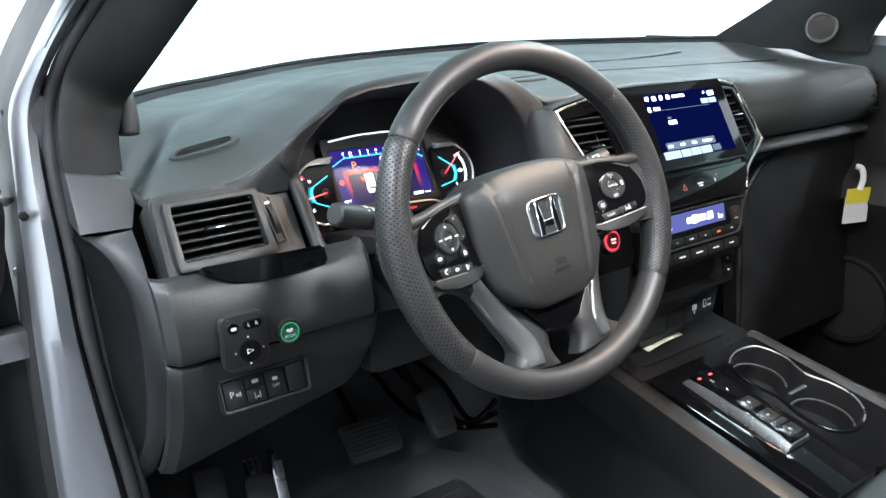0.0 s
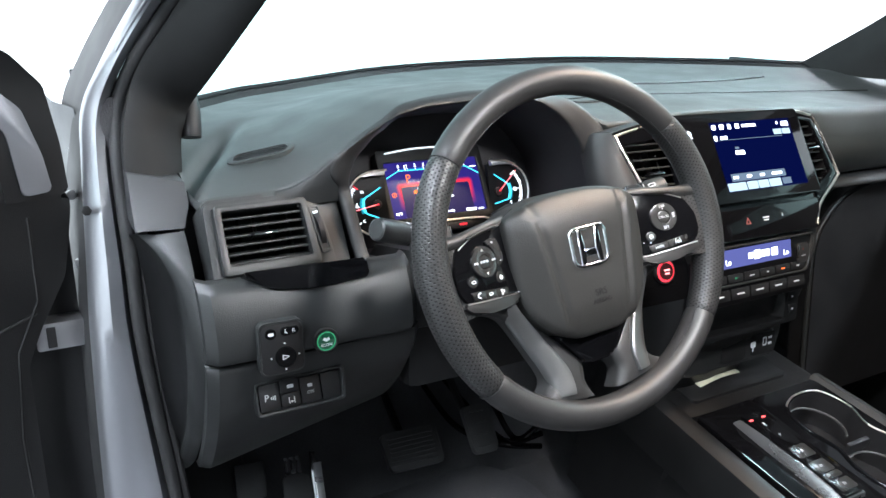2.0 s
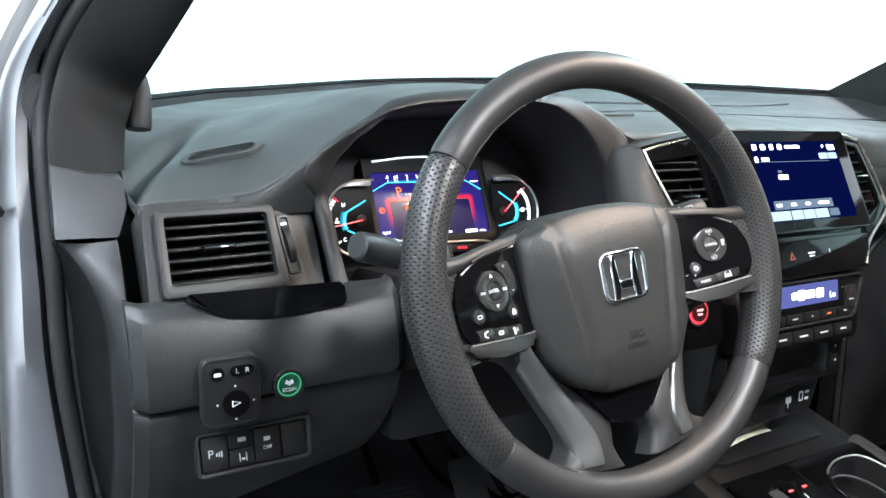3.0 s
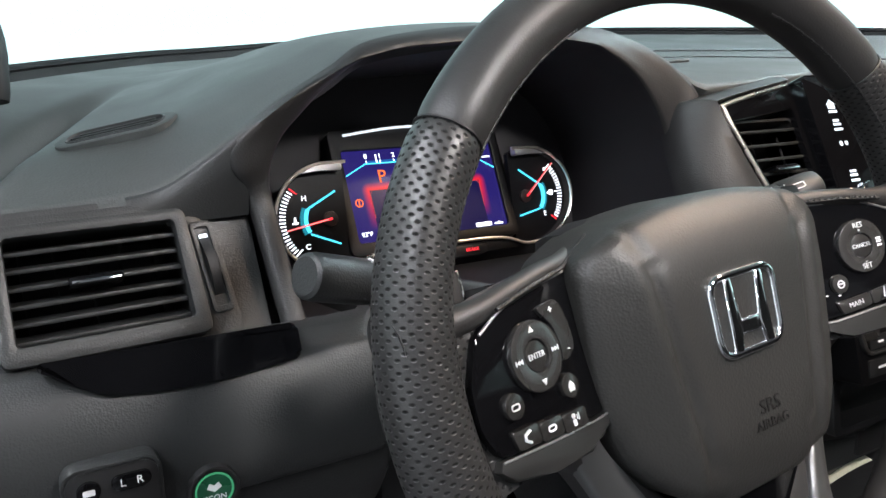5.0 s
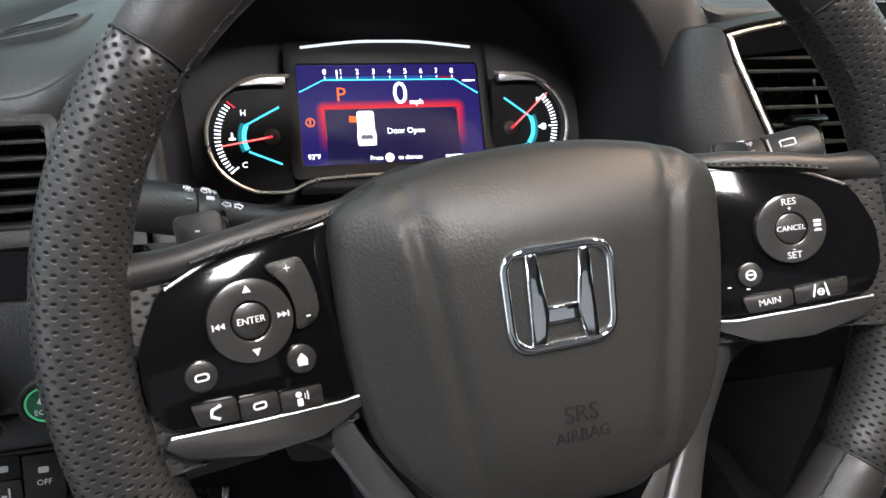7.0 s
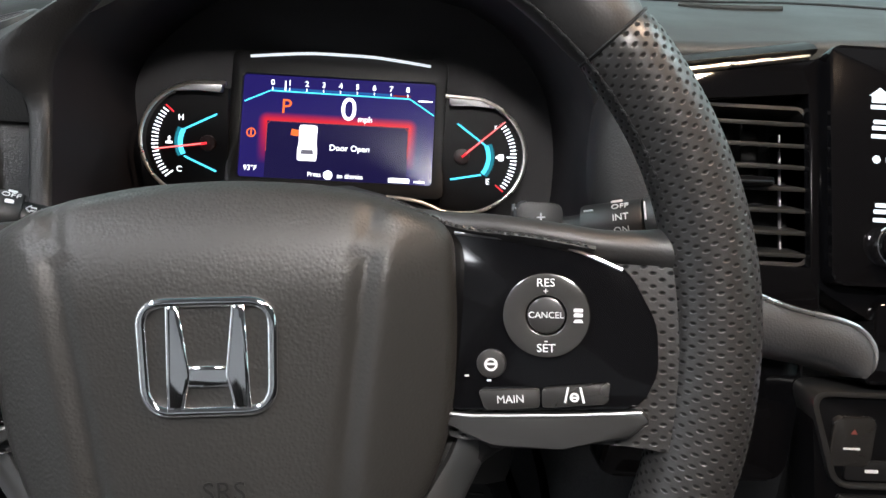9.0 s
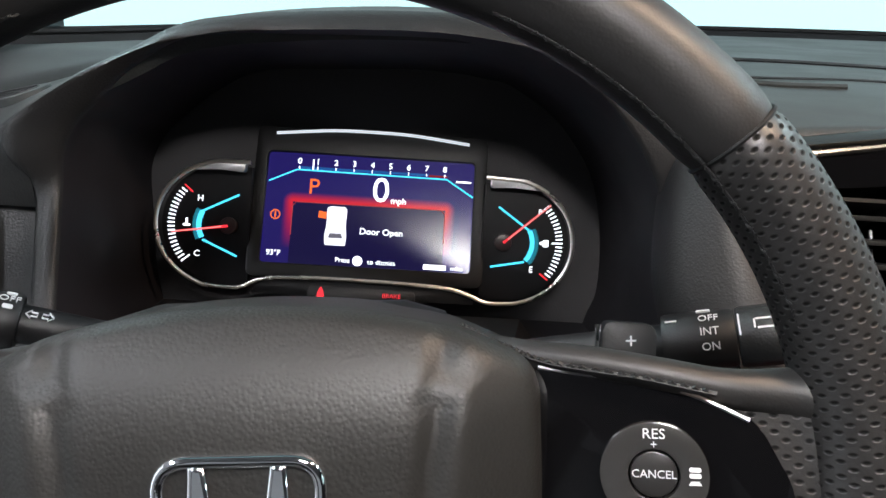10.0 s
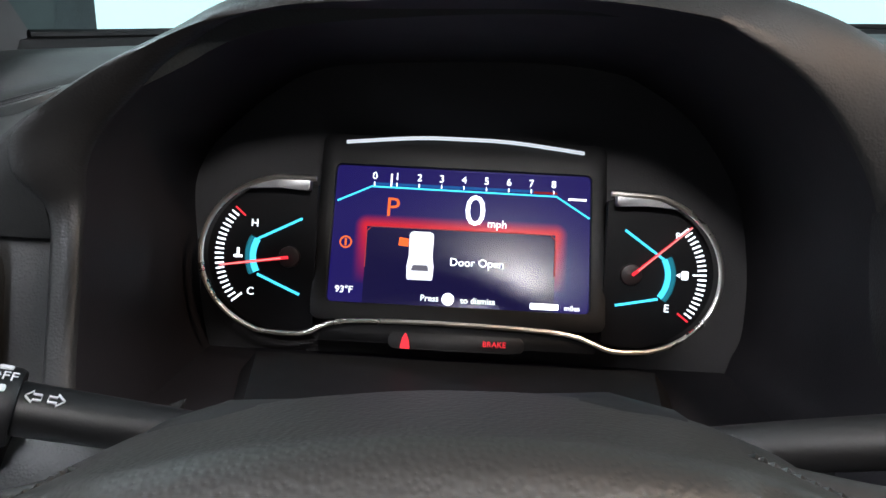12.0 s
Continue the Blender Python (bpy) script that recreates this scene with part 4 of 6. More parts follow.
def screen_material():
    """The lit picture's ground: deep blue with a red glow round the message box."""
    mat, nt, bsdf = nodes_of("cluster_screen")
    tc = nt.nodes.new("ShaderNodeTexCoord")
    sep = nt.nodes.new("ShaderNodeSeparateXYZ")
    nt.links.new(tc.outputs["Object"], sep.inputs["Vector"])

    def m(op, a, b=None, c=None):
        nd = nt.nodes.new("ShaderNodeMath")
        nd.operation = op
        for k, val in enumerate((a, b, c)):
            if val is None:
                continue
            if isinstance(val, (int, float)):
                nd.inputs[k].default_value = val
            else:
                nt.links.new(val, nd.inputs[k])
        return nd.outputs[0]
    du = m("MAXIMUM", m("SUBTRACT", m("ABSOLUTE", sep.outputs["X"]), 0.0555), 0.0)
    dv = m("MAXIMUM", m("SUBTRACT", sep.outputs["Y"], 0.0045), 0.0)
    d = m("SQRT", m("ADD", m("MULTIPLY", du, du), m("MULTIPLY", dv, dv)))
    near = nt.nodes.new("ShaderNodeMapRange")
    near.interpolation_type = "SMOOTHSTEP"
    near.inputs["From Min"].default_value, near.inputs["From Max"].default_value = 0.008, 0.0004
    nt.links.new(d, near.inputs["Value"])
    fade = nt.nodes.new("ShaderNodeMapRange")
    fade.inputs["From Min"].default_value, fade.inputs["From Max"].default_value = -0.030, 0.004
    nt.links.new(sep.outputs["Y"], fade.inputs["Value"])
    red = m("MULTIPLY", m("MULTIPLY", near.outputs["Result"], fade.outputs["Result"]), m("GREATER_THAN", d, 0.00005))
    mix = nt.nodes.new("ShaderNodeMix")
    mix.data_type = "RGBA"
    mix.inputs["A"].default_value, mix.inputs["B"].default_value = (0.014, 0.009, 0.10, 1), (0.62, 0.015, 0.03, 1)
    nt.links.new(red, mix.inputs["Factor"])
    box = nt.nodes.new("ShaderNodeMix")
    box.data_type = "RGBA"
    box.inputs["B"].default_value = (0.007, 0.005, 0.040, 1)
    nt.links.new(m("LESS_THAN", d, 0.00005), box.inputs["Factor"])
    nt.links.new(mix.outputs["Result"], box.inputs["A"])
    mix = box
    bsdf.inputs["Base Color"].default_value = (0.004, 0.004, 0.006, 1)
    bsdf.inputs["Roughness"].default_value = 0.16
    bsdf.inputs["Specular IOR Level"].default_value = 0.4
    nt.links.new(mix.outputs["Result"], bsdf.inputs["Emission Color"])
    bsdf.inputs["Emission Strength"].default_value = 1.45
    return mat


SM = IV @ pose(0.0, 0.0195, 1.2105, 60)
disp = part("display", prism(rrect(0.152, 0.083, 0.003), -0.004, 0.0), screen_material(), cluster, "lit dark blue screen", m=SM)
part("display_frame", frame_ring(rrect(0.170, 0.112, 0.006, 0, 0.004), rrect(0.1515, 0.0825, 0.003), -0.02, 0.003, 0.001), LENSB, cluster, m=SM)
part("visor_strip", tube(spline([(-0.071, 0.0545, 0.004), (-0.03, 0.0585, 0.005), (0.0, 0.0592, 0.005), (0.03, 0.0585, 0.005), (0.071, 0.0545, 0.004)], 24), 0.0012, 8), glow("strip_light", (0.9, 0.95, 1.0), 1.1), cluster, "thin lit strip", m=SM)
THINW = 0.0006


def stroke(name, pts, r, mat, parent=None, w=THINW):
    return part(name, tube([(u, v, w) for u, v in pts], r, 6), mat, parent or disp)


stroke("rev_line", [(-0.0743, 0.0190), (-0.0545, 0.0287), (0.0555, 0.0280), (0.0753, 0.0155)], 0.0006, CYAN)
part("rev_bar", prism(rrect(0.096, 0.0016, 0.0003, -0.006, 0.0305, 2), 0.0, 0.0005), glow("rev_blue", (0.02, 0.16, 0.55), 0.8), disp)
part("rev_bar", prism(rrect(0.014, 0.0012, 0.0003, 0.049, 0.0300, 2), 0.0, 0.0005), glow("rev_red", (0.7, 0.03, 0.03), 0.5), disp)
for k in range(9):
    word(str(k), 0.0062, WHITE, disp, -0.0530 + 0.01335 * k, 0.0352, 0.0006)
    part("rev_tick", prism(rrect(0.0006, 0.0022, 0.0001, -0.0530 + 0.01335 * k, 0.0305, 1), 0.0, 0.0008), WHITE, disp)
part("rev_pointer", prism(rrect(0.0009, 0.0080, 0.0002, -0.0430, 0.0330, 1), 0.0, 0.0008), WHITE, disp)
part("unit_bar", prism(rrect(0.0110, 0.0011, 0.0003, 0.0680, 0.0268, 1), 0.0, 0.0005), WHITE, disp)
word("P", 0.0165, AMBER, disp, -0.0412, 0.0160, 0.0006)
word("0", 0.0265, WHITE, disp, 0.0078, 0.0160, 0.0006)
word("mph", 0.0066, WHITE, disp, 0.0210, 0.0092, 0.0006)
word("Door Open", 0.0066, WHITE, disp, 0.0100, -0.0148, 0.0006)
word("Press", 0.0050, WHITE, disp, -0.0165, -0.0367, 0.0006)
part("info_dot", prism(disc(0.0036, -0.0058, -0.0366, 20), 0.0, 0.0006), WHITE, disp)
word("to dismiss", 0.0050, WHITE, disp, 0.0115, -0.0370, 0.0006)
word("93°F", 0.0056, WHITE, disp, -0.0665, -0.0340, 0.0006)
part("odometer_bar", prism(rrect(0.0165, 0.0036, 0.0006, 0.0500, -0.0380, 2), 0.0, 0.0006), WHITE, disp)
word("miles", 0.0044, WHITE, disp, 0.0660, -0.0383, 0.0006)
part("warning_symbol", frame_ring(disc(0.0037, -0.0675, -0.0057, 24), disc(0.0028, -0.0675, -0.0057, 24), 0.0, 0.0006), AMBER, disp)
part("warning_symbol", prism(rrect(0.0011, 0.0044, 0.0003, -0.0675, -0.0057, 2), 0.0, 0.0006), AMBER, disp)
part("box_edge", tube([(u, v, 0.0003) for u, v in ((-0.0555, -0.020), (-0.0555, 0.0015), (-0.0528, 0.0045), (0.0528, 0.0045), (0.0555, 0.0015), (0.0555, -0.020))], 0.0003, 6), glow("box_red", (0.9, 0.10, 0.10), 0.7), disp)
CARW = glow("car_symbol_white", (0.95, 0.95, 1.0), 1.6)
part("car_symbol", prism(rounded([(-0.0305, -0.0262), (-0.0155, -0.0262), (-0.0150, -0.018), (-0.0160, -0.0120), (-0.0157, 0.0010), (-0.0175, 0.0026), (-0.0285, 0.0026), (-0.0302, 0.0010), (-0.0300, -0.0120), (-0.0310, -0.018)], 0.0012, 3), 0.0, 0.0006), CARW, disp)
part("car_symbol_window", prism(rounded([(-0.0282, -0.0208), (-0.0178, -0.0208), (-0.0188, -0.0175), (-0.0272, -0.0175)], 0.0006, 2), 0.0006, 0.0009), glow("window_grey", (0.35, 0.33, 0.40), 0.6), disp)
part("car_symbol_door", prism([(-0.0365, -0.0062), (-0.0305, -0.0068), (-0.0305, -0.0020), (-0.0360, -0.0012)], 0.0, 0.0006), AMBER, disp)

# surround: black lens plate and the bright line that runs round both gauges
plate = rounded([(-0.162, -0.040), (-0.135, -0.058), (0.135, -0.058), (0.162, -0.040), (0.162, 0.060), (0.10, 0.085), (-0.10, 0.085), (-0.162, 0.060)], 0.012)
part("back_plate", prism(plate, -0.056, -0.050), HOODIN, cluster)
line = [(-0.083, 0.0455)] + [(-0.0983 + 0.0488 * math.cos(radians(a)), 0.001 + 0.0445 * math.sin(radians(a))) for a in range(95, 262, 8)] + [(-0.088, -0.0425), (-0.074, -0.0365), (-0.055, -0.0335), (0.0, -0.033), (0.055, -0.0345), (0.074, -0.0385), (0.088, -0.0435)] + [(0.0983 + 0.0488 * math.cos(radians(a)), 0.001 + 0.0445 * math.sin(radians(a))) for a in range(-82, 86, 8)] + [(0.083, 0.0455)]
part("bezel_line", tube(spline([(u, v, 0.003) for u, v in line], 140), 0.0015, 8), BRIGHT, cluster, "thin silver bezel line")
part("lower_bridge", prism(rounded([(-0.080, -0.046), (0.080, -0.046), (0.076, -0.0385), (0.055, -0.0350), (-0.055, -0.0345), (-0.076, -0.0380)], 0.002), -0.02, 0.001, 0.001), LENSB, cluster)
for sx in (-1, 1):
    part("gauge_wing", prism(rounded([(sx * 0.0865, 0.0468), (sx * 0.0865, 0.0385), (sx * 0.104, 0.0395), (sx * 0.122, 0.0385), (sx * 0.106, 0.0445)][::sx], 0.002), -0.004, 0.0035, 0.001), SATIN, cluster, "satin silver gauge wing")
FACE = surface("gauge_face_black", (0.003, 0.003, 0.004), 0.4, spec=0.2, vary=0.1)
HUBM = surface("gauge_hub", (0.012, 0.004, 0.004), 0.4, vary=0.1)
HALO = glow("cyan_halo", (0.03, 0.34, 0.44), 0.8)


def gauge(sx):
    c = (sx * 0.0983, 0.0)
    at = lambda r, a: (c[0] + r * math.cos(radians(a)), c[1] + 0.955 * r * math.sin(radians(a)))
    face = part("gauge", prism([(sx * max(0.0835, sx * (c[0] + 0.0475 * math.cos(radians(a)))), 0.001 + 0.0432 * math.sin(radians(a))) for a in range(0, 360, 8)], -0.012, -0.006), FACE, cluster, "black round gauge")
    n = 20
    a0, a1 = (138, 221) if sx < 0 else (43, -38)
    for k in range(n + 1):
        a = a0 + (a1 - a0) * k / n
        long = k in (0, n) or (sx > 0 and k == n // 2)
        r0, r1 = (0.0355 if long else 0.0385), 0.0432
        p, q = at(r0, a), at(r1, a)
        mat = RED if (sx < 0 and k == 0) or (sx > 0 and k == n) else WHITE
        part("tick", tube([(*p, -0.0052), (*q, -0.0052)], 0.00052, 5), mat, face)
    arcs = range(152, 212, 5) if sx < 0 else range(28, -42, -5)
    part("arc", tube([(*at(0.0212, a), -0.005) for a in arcs], 0.0018, 6), CYAN, face)
    part("arc_halo", frame_ring([at(0.026, a) for a in arcs] + [at(0.0205, a) for a in reversed(arcs)], [at(0.0258, a) for a in arcs] + [at(0.0207, a) for a in reversed(arcs)], -0.0062, -0.0056), HALO, face)
    part("arc_halo", prism([at(0.0255, a) for a in arcs] + [at(0.0205, a) for a in reversed(arcs)], -0.0062, -0.0057), HALO, face)
    ends = (((-0.0186, 0.0098), (0.0065, 0.0225)), ((-0.0182, -0.0108), (0.0065, -0.0215))) if sx < 0 else (((-0.0045, 0.0255), (0.0184, 0.0098)), ((-0.0080, -0.0180), (0.0160, -0.0132)))
    for p, q in ends:
        part("arc_arm", tube([(c[0] + p[0], p[1], -0.005), (c[0] + q[0], q[1], -0.005)], 0.0008, 5), CYAN, face)
    part("hub_cap", prism(disc(0.0062, c[0], c[1], 24), -0.006, -0.003, 0.001), HUBM, face)
    tip = at(0.0395, 189.5) if sx < 0 else at(0.0440, 43)
    part("needle", tube([(*c, -0.001), (*tip, -0.001)], [0.00095, 0.0006], 6), RED, face, "red needle")
    core = glow("needle_core", (1.0, 0.45, 0.42), 1.3)
    part("needle_core", tube([(*at(0.004, 189.5 if sx < 0 else 43), 0.0), (*tip, 0.0)], 0.00035, 5), core, face)
    if sx < 0:
        word("H", 0.0062, WHITE, face, c[0] - 0.0208, 0.0185, -0.0054)
        word("C", 0.0062, WHITE, face, c[0] - 0.0220, -0.0210, -0.0054)
        part("heat_symbol", prism(rrect(0.0050, 0.0015, 0.0004, c[0] - 0.030, -0.0008, 2), -0.006, -0.0054), WHITE, face)
        part("heat_symbol", prism(rrect(0.0013, 0.0045, 0.0004, c[0] - 0.030, 0.0018, 2), -0.006, -0.0054), WHITE, face)
    else:
        word("E", 0.0062, WHITE, face, c[0] + 0.0214, -0.0185, -0.0054)
        word("F", 0.0050, WHITE, face, c[0] + 0.0255, 0.0235, -0.0054)
        part("fuel_symbol", prism(rrect(0.0040, 0.0050, 0.0008, c[0] + 0.031, 0.001, 2), -0.006, -0.0054), WHITE, face)
        part("fuel_symbol", prism([(c[0] + 0.0262, 0.001), (c[0] + 0.0282, -0.0003), (c[0] + 0.0282, 0.0023)], -0.006, -0.0054), WHITE, face)


gauge(-1)
gauge(1)
TM = IV @ pose(0, -0.027, 1.165, 62)
part("warning_panel", prism(rrect(0.075, 0.009, 0.004), -0.012, -0.0012, 0.0003), LENSB, cluster, m=TM)
part("belt_light", prism(rounded([(-0.0308, -0.0045), (-0.0252, -0.0045), (-0.0262, 0.0010), (-0.0280, 0.0045), (-0.0298, 0.0010)], 0.0008, 2), 0.0, 0.0004), RED, cluster, m=TM)
word("BRAKE", 0.0044, RED, cluster, 0.021, 0, 0.0).matrix_basis = TM @ pose(0.021, 0, 0.0003)

# ---- stalks ----
def stalk(a, b, r0, r1, name, label, s0=0.55, s1=0.75):
    a, b = Vector(a), Vector(b)
    m = Matrix.Translation(a) @ (b - a).to_track_quat("Z", "Y").to_matrix().to_4x4()
    L = (b - a).length
    st = thing(name, m, label, "stalk")
    part("arm", tube([(0, 0, 0), (0, 0, L * 0.35), (0, 0, L * s0)], [r0 * 0.8, r0, r0 * 1.05], 20), DARK, st)
    part("sleeve", tube([(0, 0, L * s0), (0, 0, L * (s0 + 0.01)), (0, 0, L * (s1 - 0.01)), (0, 0, L * s1)], [r1 * 0.94, r1, r1, r1 * 0.94], 24), DARK, st, "ribbed black sleeve")
    part("knob", tube([(0, 0, L * (s1 + 0.005)), (0, 0, L * (s1 + 0.015)), (0, 0, L * 0.96), (0, 0, L * 0.99), (0, 0, L)], [r1 * 0.97, r1 * 1.03, r1 * 1.03, r1 * 0.96, r1 * 0.80], 24), PLASTIC, st, "round end knob")
    return st, m, L


sl, slm, sll = stalk((-0.045, -0.160, 1.180), (-0.196, -0.208, 1.232), 0.0085, 0.0128, "turn_signal_stalk", "black headlamp and turn signal stalk with white symbols", 0.645, 0.715)
sr, srm, srl = stalk((0.050, -0.165, 1.190), (0.212, -0.213, 1.2435), 0.0085, 0.0132, "wiper_stalk", "black wiper stalk with white lettering", 0.64, 0.815)


def on_stalk(m, L, parent, text, size, s, up, side, face=0.0132, bars=None):
    """Lettering on the driver's side of a stalk, at share s of its length."""
    inv = m.inverted()
    p = m @ Vector((0, 0, L * s))
    way = (m.to_3x3() @ Vector((0, 0, 1))).normalized() * side
    out = Vector((0, -0.80, 0.60))
    out = (out - way * out.dot(way)).normalized()
    upv = out.cross(way)
    tilt = Matrix.Rotation(up, 3, way)
    o2, u2 = tilt @ out, tilt @ upv
    fm = Matrix(((way.x, u2.x, o2.x, 0), (way.y, u2.y, o2.y, 0), (way.z, u2.z, o2.z, 0), (0, 0, 0, 1)))
    at = inv @ (Matrix.Translation(p + o2 * face) @ fm)
    if text:
        word(text, size, PRINT, parent, 0, 0, 0).matrix_basis = at
    else:
        part("mark", prism(bars, -0.0006, 0.0002), PRINT, parent, m=at)


ARW = [(-0.0027, 0), (-0.0004, 0.0021), (-0.0004, 0.0010), (0.0022, 0.0010), (0.0022, -0.0010), (-0.0004, -0.0010), (-0.0004, -0.0021)]
for d in (-1, 1):
    for a, b in zip(ARW, ARW[1:] + ARW[:1]):
        on_stalk(slm, sll, sl, "", 0, 0.600, -0.45, -1, 0.0094, [(d * (a[0] - 0.0032), a[1] - 0.00028), (d * (b[0] - 0.0032), b[1] - 0.00028), (d * (b[0] - 0.0032) + 0.0002, b[1] + 0.00028), (d * (a[0] - 0.0032) + 0.0002, a[1] + 0.00028)][::d])
on_stalk(slm, sll, sl, "OFF", 0.0052, 0.680, -0.75, -1, 0.0131)
on_stalk(slm, sll, sl, "", 0, 0.680, -0.40, -1, 0.0131, rrect(0.0042, 0.0022, 0.0006))
on_stalk(slm, sll, sl, "", 0, 0.680, -1.15, -1, 0.0131, rrect(0.0042, 0.0026, 0.0006))
on_stalk(slm, sll, sl, "", 0, 0.745, -0.75, -1, 0.0135, disc(0.0013, 0, 0, 12))
for k in range(8):
    c, q = math.cos(math.pi * k / 4), math.sin(math.pi * k / 4)
    on_stalk(slm, sll, sl, "", 0, 0.745, -0.75, -1, 0.0135, [(c * r - q * w, q * r + c * w) for r, w in ((0.0018, -0.0002), (0.0027, -0.0002), (0.0027, 0.0002), (0.0018, 0.0002))])
on_stalk(slm, sll, sl, "", 0, 0.745, -0.20, -1, 0.0135, rrect(0.0035, 0.0005, 0.0002))
on_stalk(srm, srl, sr, "OFF", 0.0050, 0.755, -0.62, 1, 0.0136)
on_stalk(srm, srl, sr, "INT", 0.0050, 0.755, -0.12, 1, 0.0136)
on_stalk(srm, srl, sr, "ON", 0.0050, 0.755, 0.38, 1, 0.0136)
on_stalk(srm, srl, sr, "", 0, 0.665, -0.62, 1, 0.0134, rrect(0.005, 0.0009, 0.0003))
on_stalk(srm, srl, sr, "", 0, 0.745, -1.10, 1, 0.0136, rrect(0.006, 0.0026, 0.0010))
on_stalk(srm, srl, sr, "", 0, 0.825, -0.25, 1, 0.0138, rrect(0.0008, 0.010, 0.0003))
on_stalk(srm, srl, sr, "", 0, 0.885, -0.40, 1, 0.0138, rrect(0.0078, 0.0008, 0.0003))
on_stalk(srm, srl, sr, "", 0, 0.885, -0.10, 1, 0.0138, rrect(0.0068, 0.0008, 0.0003))
on_stalk(srm, srl, sr, "", 0, 0.860, -0.25, 1, 0.0138, rrect(0.0008, 0.0042, 0.0003))
on_stalk(srm, srl, sr, "", 0, 0.908, -0.25, 1, 0.0138, rrect(0.0008, 0.0042, 0.0003))

# paddles behind the wheel
for sx in (-1, 1):
    pd = thing("shift_paddle", wheel.matrix_basis @ pose(sx * (0.136 if sx < 0 else 0.126), 0.040, -0.046), "small black shift paddle with a bright edge behind the wheel", "paddle", "shift paddles")
    part("blade", prism(rounded([(-0.010, -0.014), (0.010, -0.014), (0.012, 0.010), (-0.008, 0.012)] if sx > 0 else [(-0.010, -0.014), (0.010, -0.014), (0.008, 0.012), (-0.012, 0.010)], 0.004), -0.003, 0.003, 0.0015), DARK, pd)
    part("edge", tube([(-sx * 0.0105, -0.012, 0.001), (-sx * 0.0095, 0.0105, 0.001)], 0.0012, 8), CHROME, pd, "bright paddle edge")
    word("+" if sx > 0 else "-", 0.008, PRINT, pd, sx * 0.002, 0.004, 0.0032)

# steering column
part("column_shroud", loft([[Vector((x, y, z)) for x, z in ((-0.075 * s, zt), (0.075 * s, zt), (0.090 * s, zm), (0.070 * s, zb), (-0.070 * s, zb), (-0.090 * s, zm))] for y, s, zt, zm, zb in ((-0.270, 0.85, 1.235, 1.190, 1.150), (-0.262, 0.95, 1.238, 1.190, 1.143), (-0.20, 1.0, 1.205, 1.165, 1.105), (-0.12, 1.25, 1.165, 1.135, 1.075), (-0.02, 1.5, 1.150, 1.12, 1.06))], closed=True, caps=True), DARK, dash, "black steering column shroud", m=O, angle=30)
part("column_surround", prism(rounded([(-0.205, -0.04), (0.215, -0.04), (0.205, 0.045), (-0.195, 0.045)], 0.012), -0.02, 0.004, 0.004), PLASTIC, dash, m=O @ pose(0, -0.122, 1.110, 62))
part("kneebolster", cuboid(0.26, 0.05, 0.10, 0.02, (0.02, -0.09, 1.02)), DARK, dash, m=O)

# ---- centre stack ----
SF = pose(0.455, -0.150, 1.254, 59.3)
stack = thing("centre_stack", SF, "glossy black centre stack face with chrome edging", "console")
part("face", prism(rounded([(-0.160, -0.072), (-0.120, -0.094), (0.100, -0.098), (0.122, -0.082), (0.122, 0.068), (-0.150, 0.066), (-0.160, 0.064)], 0.004), -0.03, -0.003, 0.001), PIANO, stack, "glossy black face")
part("vent_frame", frame_ring([(-0.2525, 0.047), (-0.2405, 0.003), (-0.229, -0.030), (-0.213, -0.0705), (-0.204, -0.0742), (-0.160, -0.0875), (-0.158, 0.064)], [(-0.2465, 0.034), (-0.2350, 0.001), (-0.2235, -0.030), (-0.212, -0.0560), (-0.203, -0.0590), (-0.165, -0.0600), (-0.165, 0.042)], -0.05, -0.002, 0.001), PIANO, stack, "glossy black vent frame")
part("vent_frame", frame_ring([(0.120, -0.084), (0.186, -0.043), (0.168, 0.056), (0.120, 0.068)], [(0.127, -0.060), (0.172, -0.036), (0.158, 0.048), (0.127, 0.056)], -0.05, -0.002, 0.001), PIANO, stack, "glossy black vent frame")
edge = [(-0.213, -0.070), (-0.229, -0.030), (-0.2405, 0.003), (-0.2525, 0.042), (-0.246, 0.0500), (-0.165, 0.0645)]
part("chrome_edge", tube(spline([(u, v, -0.002) for u, v in edge], 50), 0.0021, 8), BRIGHT, stack, "thin chrome edging")
vo = spline([Vector((u, v, 0)) for u, v in ((-0.216, -0.075), (-0.224, -0.052), (-0.232, -0.030), (-0.2435, 0.003), (-0.2555, 0.044), (-0.2485, 0.0530), (-0.160, 0.0675))], 50)
vn = spline([Vector((u, v, 0)) for u, v in ((-0.262, -0.090), (-0.272, -0.055), (-0.280, -0.030), (-0.284, 0.004), (-0.277, 0.056), (-0.256, 0.0660), (-0.160, 0.0830))], 50)
part("vent_trim", loft([[Vector((p.x, p.y, w)) for p, w in ((a, -0.010), (a, -0.003), (a.lerp(b, 0.12), -0.0005), (a.lerp(b, 0.45), -0.006), (a.lerp(b, 0.8), -0.017), (b, -0.026), (b, -0.05))] for a, b in zip(vo, vn)]), VTRIM, stack, "grey trim round the vent", angle=60)
edge = [(-0.140, 0.0665), (-0.02, 0.069), (0.110, 0.0695), (0.158, 0.061), (0.172, 0.047), (0.187, -0.035), (0.182, -0.049), (0.120, -0.090), (0.100, -0.120)]
part("chrome_edge", tube(spline([(u, v, -0.002) for u, v in edge], 70), 0.0022, 8), BRIGHT, stack, "thin satin edging")
low = [(-0.214, -0.0710), (-0.204, -0.0745), (-0.178, -0.0835), (-0.148, -0.0895), (-0.136, -0.0955), (-0.1300, -0.105), (-0.131, -0.115), (-0.137, -0.120)]
